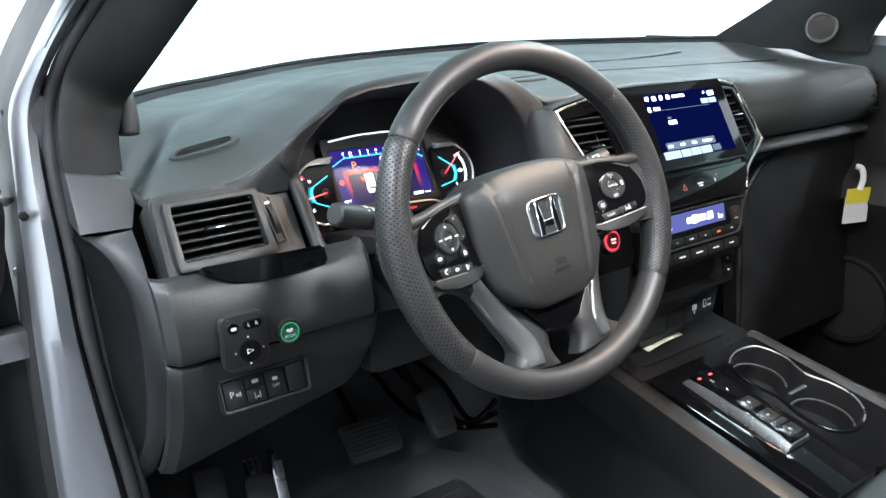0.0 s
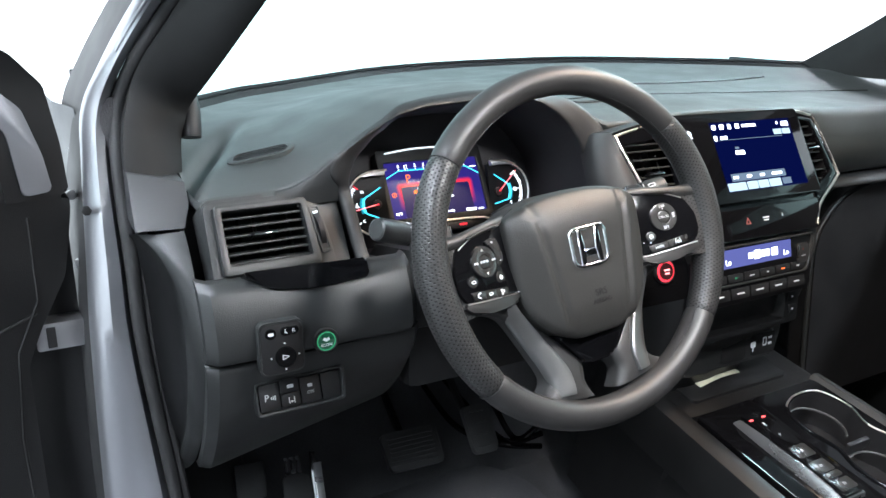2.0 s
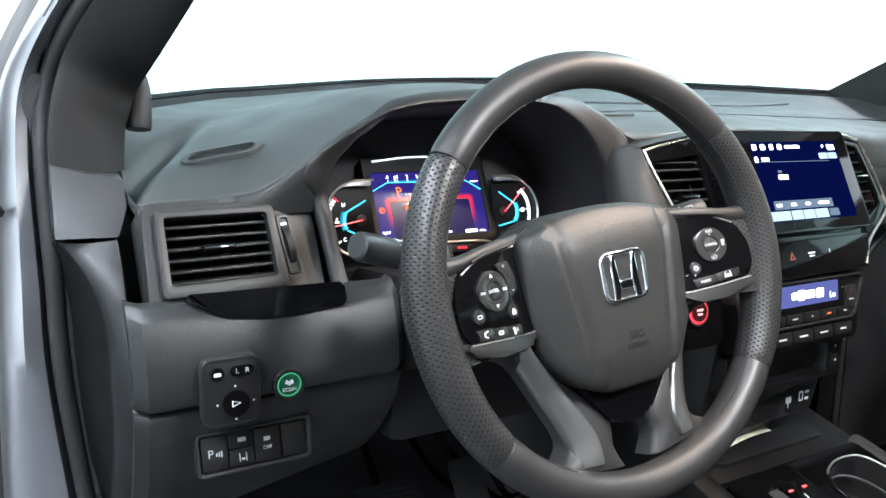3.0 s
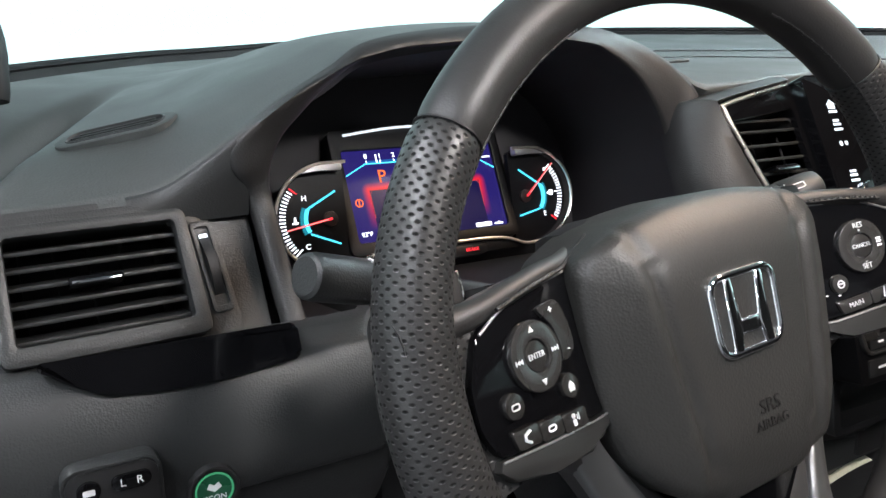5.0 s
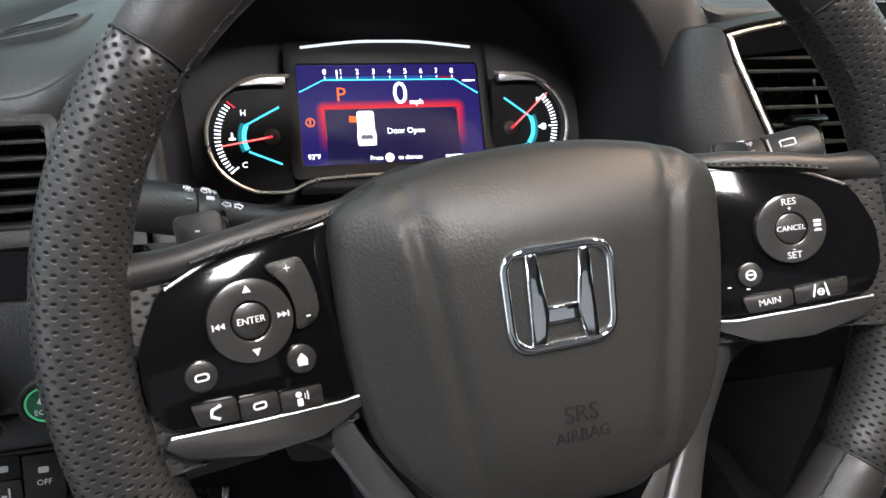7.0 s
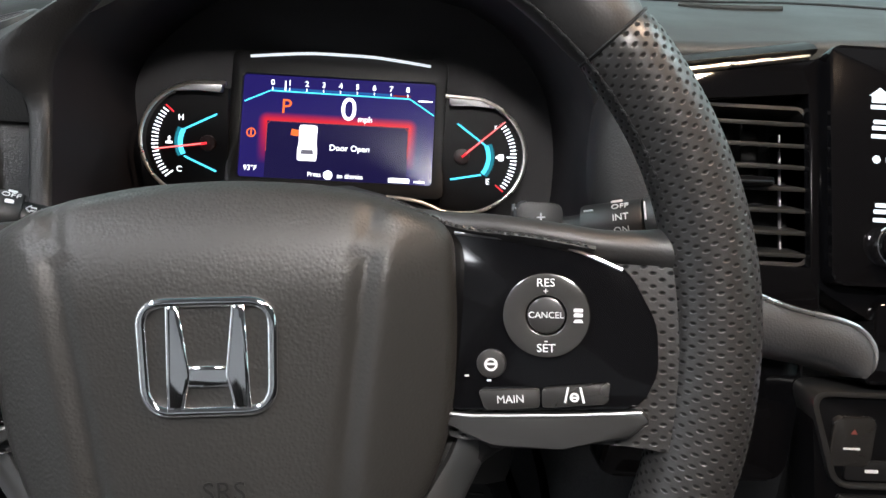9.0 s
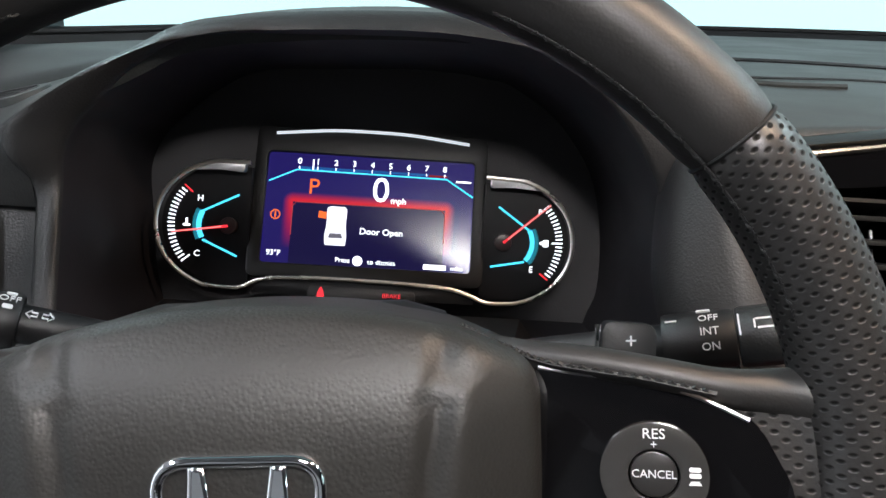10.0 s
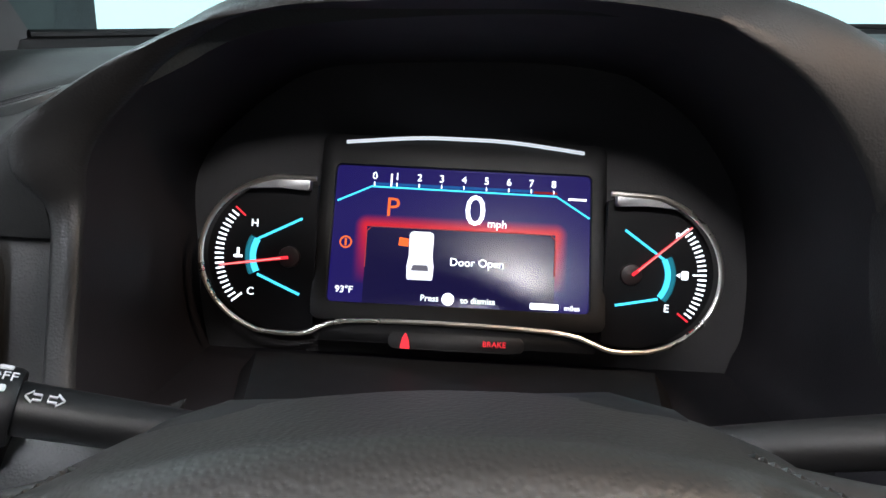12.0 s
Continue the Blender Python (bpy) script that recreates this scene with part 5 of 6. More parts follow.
part("chrome_edge", tube(spline([(u, v, 0.001) for u, v in low], 40), [0.0017 * (1 - 0.75 * max(0.0, k / 39 - 0.7) / 0.3) for k in range(40)], 8), SATIN, stack, "thin satin edging")
lo = spline([Vector((u, v, 0)) for u, v in low], 30)
bt = spline([Vector((u, v, 0)) for u, v in ((-0.216, -0.104), (-0.205, -0.108), (-0.185, -0.112), (-0.166, -0.1145), (-0.156, -0.1165), (-0.147, -0.119), (-0.142, -0.1205), (-0.138, -0.121))], 30)
part("under_trim", loft([[a.lerp(b, q) + Vector((0, 0, w)) for q, w in ((-0.02, -0.02), (0.0, -0.001), (0.10, 0.0035), (0.40, 0.005), (0.75, 0.002), (0.95, -0.006), (1.0, -0.024))] for a, b in zip(lo, bt)]), HARD, stack, "soft grey grip under the vent", angle=60)

air_vent(SF @ pose(-0.2080, -0.0115, -0.006), 0.086, 0.0905, 7, "black slatted centre air vent with chrome tab", 0.006, 0.0, lambda y: -0.027 - 0.35 * (y - 0.0125))
air_vent(SF @ pose(0.1470, 0.0, -0.006), 0.044, 0.104, 7, "narrow black slatted centre air vent", -0.004, 0.004)
part("vent_glint", tube([(0.166, 0.040, 0.001), (0.178, -0.026, 0.001)], 0.0016, 8), CHROME, stack)

scr = thing("touchscreen", SF, "glossy black touchscreen showing a dark blue audio page", "screen")
part("glass", prism(rrect(0.276, 0.138, 0.006, -0.021, -0.001), -0.01, 0.010, 0.002), PIANO, scr, "glossy black glass")
MARKW = glow("touch_mark_light", (0.9, 0.95, 1.0), 1.5)
def lit(name, colour, strength):
    """A screen's own light, with no sheen."""
    mat = glow(name, colour, strength)
    b = mat.node_tree.nodes["Principled BSDF"]
    b.inputs["Base Color"].default_value, b.inputs["Specular IOR Level"].default_value = (0.0, 0.0, 0.0, 1), 0.0
    return mat


NAVY = lit("navy_screen", (0.002, 0.004, 0.045), 0.8)
BARB = glow("screen_bar_grey", (0.16, 0.22, 0.30), 0.8)
BARW = glow("screen_bar_pale", (0.55, 0.72, 0.80), 1.0)
pic = part("picture", prism(rrect(0.176, 0.108, 0.001, 0.004, -0.001), 0.009, 0.0104), NAVY, scr, "lit navy picture")
for k, w in enumerate((0.008, 0.009, 0.007, 0.008)):
    part("icon", prism(rrect(w, 0.0075, 0.002, -0.077 + 0.0165 * k, 0.0455), 0.0104, 0.0108), WHITE, pic)
part("title_bar", prism(rrect(0.030, 0.0042, 0.001, -0.002, 0.0455), 0.0104, 0.0108), WHITE, pic)
part("clock_bar", prism(rrect(0.015, 0.0075, 0.001, 0.0790, 0.0440), 0.0104, 0.0108), WHITE, pic)
part("icon", prism(rrect(0.004, 0.004, 0.001, 0.0620, 0.0460), 0.0104, 0.0108), WHITE, pic)
for u in (0.058, 0.078):
    part("tab_bar", prism(rrect(0.018, 0.0085, 0.001, u, 0.0320), 0.0104, 0.0108), BARW, pic)
part("divider", prism(rrect(0.150, 0.0008, 0.0003, -0.008, 0.0250, 1), 0.0104, 0.0107), BARB, pic)
part("icon", prism(rrect(0.006, 0.008, 0.002, -0.079, 0.0285), 0.0104, 0.0108), WHITE, pic)
part("text_bar", prism(rrect(0.014, 0.005, 0.001, -0.062, 0.0285), 0.0104, 0.0108), WHITE, pic)
part("text_bar", prism(rrect(0.008, 0.0035, 0.001, -0.041, 0.0115), 0.0104, 0.0108), BARB, pic)
part("text_bar", prism(rrect(0.019, 0.0065, 0.001, -0.037, 0.0040), 0.0104, 0.0108), WHITE, pic)
part("key_strip", prism(rrect(0.118, 0.0115, 0.001, -0.012, -0.0335), 0.0104, 0.0108), BARB, pic)
for k in range(4):
    part("text_bar", prism(rrect(0.010 if k < 3 else 0.022, 0.0036, 0.001, -0.062 + 0.0285 * k + (0.004 if k == 3 else 0), -0.0335), 0.0108, 0.0111), WHITE, pic)
for k, w in enumerate((0.038, 0.022, 0.022, 0.026)):
    part("key", prism(rrect(w, 0.0120, 0.001, (-0.064, -0.0315, -0.0075, 0.0185)[k], -0.0475), 0.0104, 0.0109), BARW, pic)
part("key", prism(rrect(0.020, 0.0100, 0.001, 0.045, -0.0470), 0.0104, 0.0108), BARB, pic)
def touch_key(v, roof):
    """A small lit symbol over its caption at the screen's edge."""
    if roof:
        part("touch_mark", prism([(-0.1350, v - 0.001), (-0.1250, v - 0.001), (-0.1250, v + 0.003), (-0.1235, v + 0.003), (-0.1300, v + 0.008), (-0.1365, v + 0.003), (-0.1350, v + 0.003)], 0.010, 0.0103), MARKW, scr)
    else:
        for r in range(2):
            part("touch_mark", prism(rrect(0.0110 - 0.002 * r, 0.0024, 0.0008, -0.1298, v + 0.0012 + 0.0036 * r), 0.010, 0.0103), MARKW, scr)
    part("touch_caption", prism(rrect(0.0120, 0.0024, 0.0006, -0.1298, v - 0.0036), 0.010, 0.0103), MARKW, scr)


touch_key(0.0360, True)
touch_key(0.0190, False)
part("touch_mark", prism(disc(0.0024, -0.1330, 0.0020, 10), 0.010, 0.0103), MARKW, scr)
part("touch_mark", prism(rrect(0.0040, 0.0040, 0.0010, -0.1255, 0.0020), 0.010, 0.0103), MARKW, scr)
touch_key(-0.0290, False)
kn = part("volume_knob", prism(disc(0.0105, -0.1270, -0.048), 0.009, 0.022, 0.0015), PIANO, scr, "black volume knob with chrome ring")
part("knob_ring", frame_ring(disc(0.0118, -0.1270, -0.048), disc(0.0104, -0.1270, -0.048), 0.010, 0.0185, 0.0008), CHROME, kn)

# body of the stack and hazard strip
rows = []
for z, x0, x1, y in ((1.235, 0.205, 0.640, -0.125), (1.18, 0.255, 0.625, -0.160), (1.15, 0.280, 0.610, -0.185), (1.08, 0.285, 0.604, -0.190), (1.00, 0.295, 0.590, -0.180), (0.95, 0.305, 0.565, -0.165), (0.90, 0.320, 0.530, -0.148), (0.86, 0.330, 0.520, -0.140)):
    rows.append([Vector((x0, 0.0, z)), Vector((x0 + 0.002, y + 0.020, z)), Vector((x0 + 0.018, y, z)), Vector(((x0 + x1) / 2, y - 0.008, z)), Vector((x1 - 0.022, y, z)), Vector((x1 - 0.004, y + 0.020, z)), Vector((x1, 0.02, z))])
part("stack_body", loft(rows), CONSOLE, dash, "dark plastic centre stack body", m=O)
part("stack_edge", tube(spline([(0.622, -0.150, 1.15), (0.612, -0.168, 1.08), (0.597, -0.160, 1.00), (0.572, -0.146, 0.95), (0.532, -0.132, 0.895)], 30), 0.007, 10), PLASTIC, dash, "grey rounded stack edge", m=O)
HZ = pose(0.442, -0.197, 1.168, 66)
hz = thing("hazard_switch_panel", HZ, "glossy black strip with the hazard switch", "switch panel")
part("strip", prism(rounded([(-0.122, -0.026), (0.118, -0.026), (0.128, 0.020), (-0.116, 0.020)], 0.004), -0.02, 0.004, 0.002), PIANO, hz)
part("hazard_mark", frame_ring([(-0.0445, -0.0045), (-0.0335, -0.0045), (-0.039, 0.0055)], [(-0.0425, -0.0033), (-0.0355, -0.0033), (-0.039, 0.0032)], 0.004, 0.0044), glow("hazard_red", (0.75, 0.18, 0.14), 0.6), hz)
part("mark", prism(rrect(0.014, 0.0022, 0.0005, 0.0, 0.002), 0.004, 0.0044), PRINT, hz)
part("mark", prism(rrect(0.010, 0.0022, 0.0005, 0.0, -0.002), 0.004, 0.0044), PRINT, hz)
part("mark", prism(rrect(0.0020, 0.0050, 0.0008, 0.037, 0.002), 0.004, 0.0044), PRINT, hz)

# start button panel beside the column
ST = pose(0.251, -0.196, 1.113, 74)
part("start_panel", prism(rounded([(-0.07, -0.045), (0.045, -0.045), (0.052, 0.040), (-0.055, 0.040)], 0.01), -0.03, -0.004, 0.003), PIANO, dash, m=O @ ST)
sb = thing("start_button", ST, "round engine start button with a glowing red ring", "button")
part("ring", frame_ring(disc(0.0148), disc(0.0126), -0.004, 0.002, 0.0008), glow("start_red", (1.0, 0.03, 0.05), 2.0), sb, "glowing red ring")
part("face", prism(disc(0.0120), -0.004, 0.0035, 0.001), surface("start_face", (0.030, 0.006, 0.007), 0.3, vary=0.1), sb, "dark red button face")
STARTL = glow("start_lettering", (1.0, 0.30, 0.30), 2.2)
part("mark", prism(rrect(0.010, 0.0026, 0.0006, 0, 0.002), 0.0035, 0.0039), STARTL, sb)
part("mark", prism(rrect(0.008, 0.0026, 0.0006, 0, -0.003), 0.0035, 0.0039), STARTL, sb)
part("collar", frame_ring(disc(0.0180), disc(0.0152), -0.006, 0.001, 0.0008), DARK, sb)

# climate panel
CP = pose(0.424, -0.216, 1.098, 76)
cp = thing("climate_panel", CP, "black climate control panel with a violet display", "control panel")
part("plate", prism(rounded([(-0.114, -0.045), (0.110, -0.045), (0.126, 0.038), (-0.128, 0.038)], 0.008), -0.03, 0.0, 0.002), LENSB, cp)
part("plate_rim", frame_ring(rounded([(-0.110, -0.0180), (0.106, -0.0180), (0.1295, 0.0415), (-0.1325, 0.0415)], 0.012, 6), rounded([(-0.1065, -0.0150), (0.1025, -0.0150), (0.1245, 0.0380), (-0.1275, 0.0380)], 0.009, 6), -0.02, 0.004, 0.0015), TRIMG, cp, "dark satin rim")
lcd = part("display", prism(rrect(0.148, 0.027, 0.002, -0.002, 0.022), -0.002, 0.0012), glow("violet_display", (0.11, 0.12, 0.36), 0.8), cp, "lit violet display")
word("Lo", 0.0115, WHITE, lcd, -0.066, 0.017, 0.0014)
word("Lo", 0.0115, WHITE, lcd, 0.060, 0.017, 0.0014)
for u, w, h in ((-0.018, 0.010, 0.009), (-0.004, 0.014, 0.013), (0.014, 0.018, 0.010), (0.034, 0.014, 0.012)):
    part("display_mark", prism(rrect(w, h, 0.002, u, 0.022), 0.0012, 0.0015), WHITE, lcd)
for sx in (-1, 1):
    part("rocker", prism(rrect(0.025, 0.030, 0.004, sx * 0.100 - 0.002, 0.011), -0.004, 0.003, 0.0015), BUTTON, cp)
    part("mark", prism(rrect(0.010, 0.0012, 0.0003, sx * 0.100 - 0.002, 0.007, 1), 0.003, 0.0033), PRINT, cp)
    part("mark", prism([(sx * 0.100 - 0.004, 0.016), (sx * 0.100 + 0.0, 0.016), (sx * 0.100 - 0.002, 0.019)], 0.003, 0.0033), glow("dim_red", (0.35, 0.08, 0.06), 0.6), cp)
for k in range(6):
    part("key", prism(rrect(0.031, 0.012, 0.002, -0.0875 + 0.0345 * k, -0.0070), -0.004, 0.002, 0.001), DARK, cp)
    part("mark", prism(rrect((0.008, 0.005, 0.010, 0.004, 0.008, 0.006)[k], 0.0020, 0.0006, -0.0875 + 0.0345 * k, -0.0070), 0.002, 0.0024), (AMBER if k == 4 else GREEN if k == 1 else PRINT), cp)
for k in range(5):
    part("key", prism(rrect(0.038, 0.016, 0.002, -0.086 + 0.0415 * k, -0.0305), -0.004, 0.002, 0.001), DARK, cp)
    part("mark", prism(rrect((0.012, 0.015, 0.016, 0.016, 0.012)[k], 0.0022, 0.0006, -0.086 + 0.0415 * k, -0.0305), 0.002, 0.0024), PRINT, cp)

# open shelf and sockets under it
SH = pose(0.437, -0.200, 1.017, 80)
sh = thing("storage_shelf", SH, "open black storage slot in the centre stack", "shelf")
part("mouth", frame_ring(rounded([(-0.118, -0.030), (0.112, -0.030), (0.118, 0.028), (-0.122, 0.028)], 0.010), rounded([(-0.108, -0.022), (0.080, -0.022), (0.084, 0.020), (-0.110, 0.020)], 0.006), -0.05, 0.002, 0.002), CONSOLE, sh)
part("back", prism(rrect(0.22, 0.05, 0.006, -0.01), -0.055, -0.05), DARK, sh)
for v in (0.012, -0.008):
    part("key", prism(rrect(0.016, 0.015, 0.002, 0.098, v), 0.0, 0.004, 0.001), DARK, sh)
    part("mark", prism(rrect(0.004, 0.003, 0.0006, 0.098, v), 0.004, 0.0044), PRINT, sh)
UB = pose(0.470, -0.170, 0.937, 84)
ub = thing("usb_panel", UB, "black socket panel with white phone and USB symbols", "socket")
part("plate", prism(rounded([(-0.128, -0.024), (0.082, -0.024), (0.100, 0.026), (-0.132, 0.026)], 0.008), -0.03, 0.0, 0.002), PLASTIC, ub)
for u in (-0.012, 0.060):
    part("cover", prism(rrect(0.055, 0.036, 0.004, u - 0.006, 0.0), -0.004, 0.003, 0.0015), DARK, ub)
part("usb_mark", prism(rrect(0.012, 0.010, 0.002, 0.028, 0.002), 0.003, 0.0034), PRINT, ub)
part("usb_mark", prism(rrect(0.003, 0.016, 0.001, 0.028, -0.002), 0.003, 0.0034), PRINT, ub)
part("phone_mark", frame_ring(rrect(0.009, 0.015, 0.002, 0.056, 0.003), rrect(0.006, 0.010, 0.001, 0.056, 0.003), 0.003, 0.0034), PRINT, ub)
for k in range(2):
    part("phone_mark", prism(rrect(0.009, 0.004, 0.001, 0.069, 0.008 - 0.010 * k), 0.003, 0.0034), PRINT, ub)

# ---- centre console ----
PITCH = pose(0, -0.2, 0.865) @ pose(0, 0, 0, 9) @ pose(0, 0.2, -0.865)
con = thing("centre_console", PITCH @ pose(0.47, -0.35, 0.60), "black centre console with padded sides", "console")
CI = pose(0.47, -0.35, 0.60).inverted()
rows = []
for y, zt, x0, x1 in ((0.0, 0.868, 0.330, 0.640), (-0.10, 0.866, 0.325, 0.645), (-0.205, 0.863, 0.318, 0.650), (-0.21, 0.790, 0.318, 0.650), (-0.35, 0.790, 0.305, 0.655), (-0.515, 0.790, 0.297, 0.658), (-0.52, 0.858, 0.297, 0.658), (-0.60, 0.856, 0.295, 0.66), (-0.95, 0.856, 0.29, 0.66)):
    rows.append([Vector((x0 - 0.020, y, 0.58)), Vector((x0 - 0.012, y, 0.75)), Vector((x0 - 0.004, y, zt - 0.030)), Vector((x0 + 0.004, y, zt - 0.006)), Vector((x0 + 0.018, y, zt)), Vector((x1 - 0.018, y, zt)), Vector((x1 - 0.004, y, zt - 0.006)), Vector((x1 + 0.004, y, zt - 0.030)), Vector((x1 + 0.012, y, 0.58))])
part("body", loft(rows), CONSOLE, con, "grained black console body", m=CI)
part("tray_mat", prism(rrect(0.225, 0.085, 0.012, 0.475, -0.140), 0.863, 0.8695, 0.002), DARK, con, "rubber tray mat", m=CI)
part("gloss_panel", prism(rounded([(0.338, -0.52), (0.462, -0.52), (0.462, -0.212), (0.338, -0.212)], 0.008), 0.780, 0.870, 0.003), PIANO, con, "glossy black gear panel", m=CI)
eight = [(-0.020, 0.095), (0.020, 0.098), (0.049, 0.086), (0.060, 0.043), (0.044, -0.004), (0.058, -0.045), (0.055, -0.085), (0.022, -0.119), (-0.030, -0.128), (-0.066, -0.105), (-0.070, -0.060), (-0.058, -0.020), (-0.066, 0.030), (-0.055, 0.075)]
e3 = [(p.x, p.y) for p in spline([Vector((u, v, 0)) for u, v in eight], 72, True)][::-1]
big = []
for u, v in e3:
    k = min((0.070 if u > 0 else 0.0829) / max(1e-6, abs(u)), (0.118 if v > 0 else 0.190) / max(1e-6, abs(v)))
    big.append((u * k, v * k))
part("gloss_panel", frame_ring(big, e3, -0.090, -0.0005, 0.0), PIANO, con, "glossy black cup holder surround", m=CI @ pose(0.545, -0.330, 0.8705))
part("side_pad_left", loft([[Vector((0.316 - 0.01 * s + dx, -0.06 - 0.5 * s, 0.855 - 0.002 * s + dz)) for dx, dz in ((-0.012, -0.08), (-0.012, -0.02), (-0.006, 0.004), (0.008, 0.012), (0.022, 0.010), (0.030, 0.0))] for s in (0, 0.2, 0.4, 0.6, 0.8, 1.0)]), CONSOLE, con, "padded console edge", m=CI)
part("side_pad_right", loft([[Vector((0.630 + 0.01 * s + dx, -0.20 - 0.5 * s, 0.855 + dz)) for dx, dz in ((-0.012, 0.006), (0.004, 0.014), (0.020, 0.010), (0.030, -0.01), (0.032, -0.05))] for s in (0, 0.2, 0.4, 0.6, 0.8, 1.0)]), PLASTIC, con, "padded console edge", m=CI)

# gear selector: a long block with silver flanks
GS = PITCH @ pose(0.4055, -0.246, 0.870)
gs = thing("gear_selector", GS, "push-button gear selector with silver flanks", "gear selector")
bm = loft([[Vector((x * g, y, z)) for x, z in ((-0.029, 0.0), (-0.0275, 0.008 * q), (-0.0235, 0.0150 * q), (0.0235, 0.0150 * q), (0.0275, 0.008 * q), (0.029, 0.0))] for y, q, g in ((0.0, 0.15, 0.86), (-0.010, 0.75, 0.90), (-0.05, 1.0, 0.96), (-0.10, 1.08, 1.0), (-0.165, 1.0, 1.0), (-0.186, 0.7, 0.96))], caps=True)
part("flank", bm, SATIN, gs, "bright satin flank")
part("top", prism(rounded([(-0.0215, -0.184), (0.0215, -0.184), (0.0232, -0.10), (0.0205, -0.006), (-0.0205, -0.006), (-0.0232, -0.10), (-0.0200, -0.110)], 0.004), 0.008, 0.0172, 0.0012), PIANO, gs, "glossy black top")
for (u, v, w, h) in ((0.0015, -0.098, 0.034, 0.024), (0.0, -0.131, 0.034, 0.022), (0.0, -0.149, 0.034, 0.010), (0.0, -0.168, 0.034, 0.020)):
    part("key", prism(rrect(w, h, 0.003, u, v), 0.0165, 0.0182, 0.0008), BUTTON, gs)
for u, v, t in ((0.002, -0.098, "R"), (0.0, -0.131, "N"), (0.0, -0.168, "D"), (0.002, -0.060, "P")):
    word(t, 0.007, PRINT, gs, u, v, 0.0185 if t != "P" else 0.0175)
for u in (-0.014, 0.013):
    part("lamp", prism(rrect(0.0075, 0.0030, 0.0008, u, -0.020), 0.0170, 0.0178), glow("selector_red", (1.0, 0.08, 0.08), 2.5), gs, "small red lamp")
part("lamp", prism(rrect(0.0022, 0.008, 0.0006, -0.001, -0.034), 0.0170, 0.0178), PRINT, gs)

# cup holders: a double round well with a bright rim
CH = PITCH @ pose(0.545, -0.330, 0.8705)
ch = thing("cup_holder", CH, "double cup holder with a bright curved rim", "cup holder")
ei = [(u * 0.93, v * 0.95 - 0.001) for u, v in e3]
part("rim", frame_ring(e3, ei, -0.001, 0.0022, 0.0008), PIANO, ch, "glossy black rim")
k0 = max(range(72), key=lambda k: -e3[k][0])
loop = e3[k0:] + e3[:k0]
part("rim_strip", tube([(u * 0.965, v * 0.975, 0.0022) for u, v in loop if u > 0.0 or v > 0.080], 0.0018, 8), BRIGHT, ch, "bright curved strip")
WELL = surface("cup_well_rubber", (0.014, 0.014, 0.015), 0.35, vary=0.2)
part("well", loft([[(u, v, 0.0016) for u, v in ei], [(u * 0.97, v * 0.98, -0.02) for u, v in ei], [(u * 0.92, v * 0.95, -0.06) for u, v in ei], [(u * 0.02, v * 0.02, -0.061) for u, v in ei]], closed=True), WELL, ch, "dark rubber-lined well")
part("divider", cuboid(0.05, 0.008, 0.02, 0.003, (0.0, -0.018, -0.015)), WELL, ch)
for cu, cv, r in ((-0.004, 0.046, 0.044), (-0.006, -0.070, 0.047)):
    part("ledge", tube([(cu + r * math.cos(radians(a)), cv + r * math.sin(radians(a)), -0.024) for a in range(-60, 150, 10)], 0.0022, 8), HARD, ch, "rounded ledge in the well")

card = thing("paper_card", PITCH @ pose(0.448, -0.139, 0.8715, 0, 0, 4), "cream paper card lying on the console tray", "card")
PAPER = surface("cream_paper", (0.62, 0.60, 0.46), 0.7, vary=0.06)
part("sheet", loft([[Vector((-0.051 + 0.102 * k / 8, v, 0.002 + 0.004 * math.sin(k / 8 * math.pi))) for k in range(9)] for v in (-0.018, 0.0, 0.016)]), PAPER, card)
part("print_bar", loft([[Vector((-0.036 + 0.045 * k / 4, v, 0.0062)) for k in range(5)] for v in (-0.004, 0.004)]), surface("faded_print", (0.30, 0.29, 0.24), 0.7), card)

# ---- footwell ----
tagged(part("floor", cuboid(1.56, 2.3, 0.04, 0.0, (0.39, -0.72, 0.555)), CARPET), "black carpeted car floor", "floor", kind="structure")
bm = loft([[Vector((x, y, z)) for x in (-0.42, 0.0, 0.4, 0.8, 1.2)] for y, z in ((0.16, 0.575), (0.26, 0.62), (0.35, 0.72), (0.38, 0.9), (0.36, 1.1), (0.30, 1.19), (0.26, 1.262))])
tagged(part("wall_footwell", bm, CARPET), "black carpeted footwell front wall", "wall", kind="structure")
MATM = surface("floor_mat_pile", (0.06, 0.06, 0.064), 0.95, grain=1.0, grain_size=350, vary=0.35)
fm = thing("floor_mat", pose(0.02, -0.12, 0.577), "black carpet floor mat with a heel pad", "floor mat")
part("carpet", prism(rounded([(-0.26, -0.30), (0.24, -0.30), (0.24, 0.22), (0.18, 0.32), (-0.20, 0.32), (-0.26, 0.22)], 0.04), 0.0, 0.010, 0.003), MATM, fm)
part("heel_pad", prism(rrect(0.22, 0.20, 0.02, 0.05, 0.10), 0.009, 0.013, 0.002), RUBBER, fm, "rubber heel pad")
for k in range(6):
    part("rib", cuboid(0.18, 0.006, 0.003, 0.001, (0.05, 0.03 + 0.028 * k, 0.014)), RUBBER, fm)


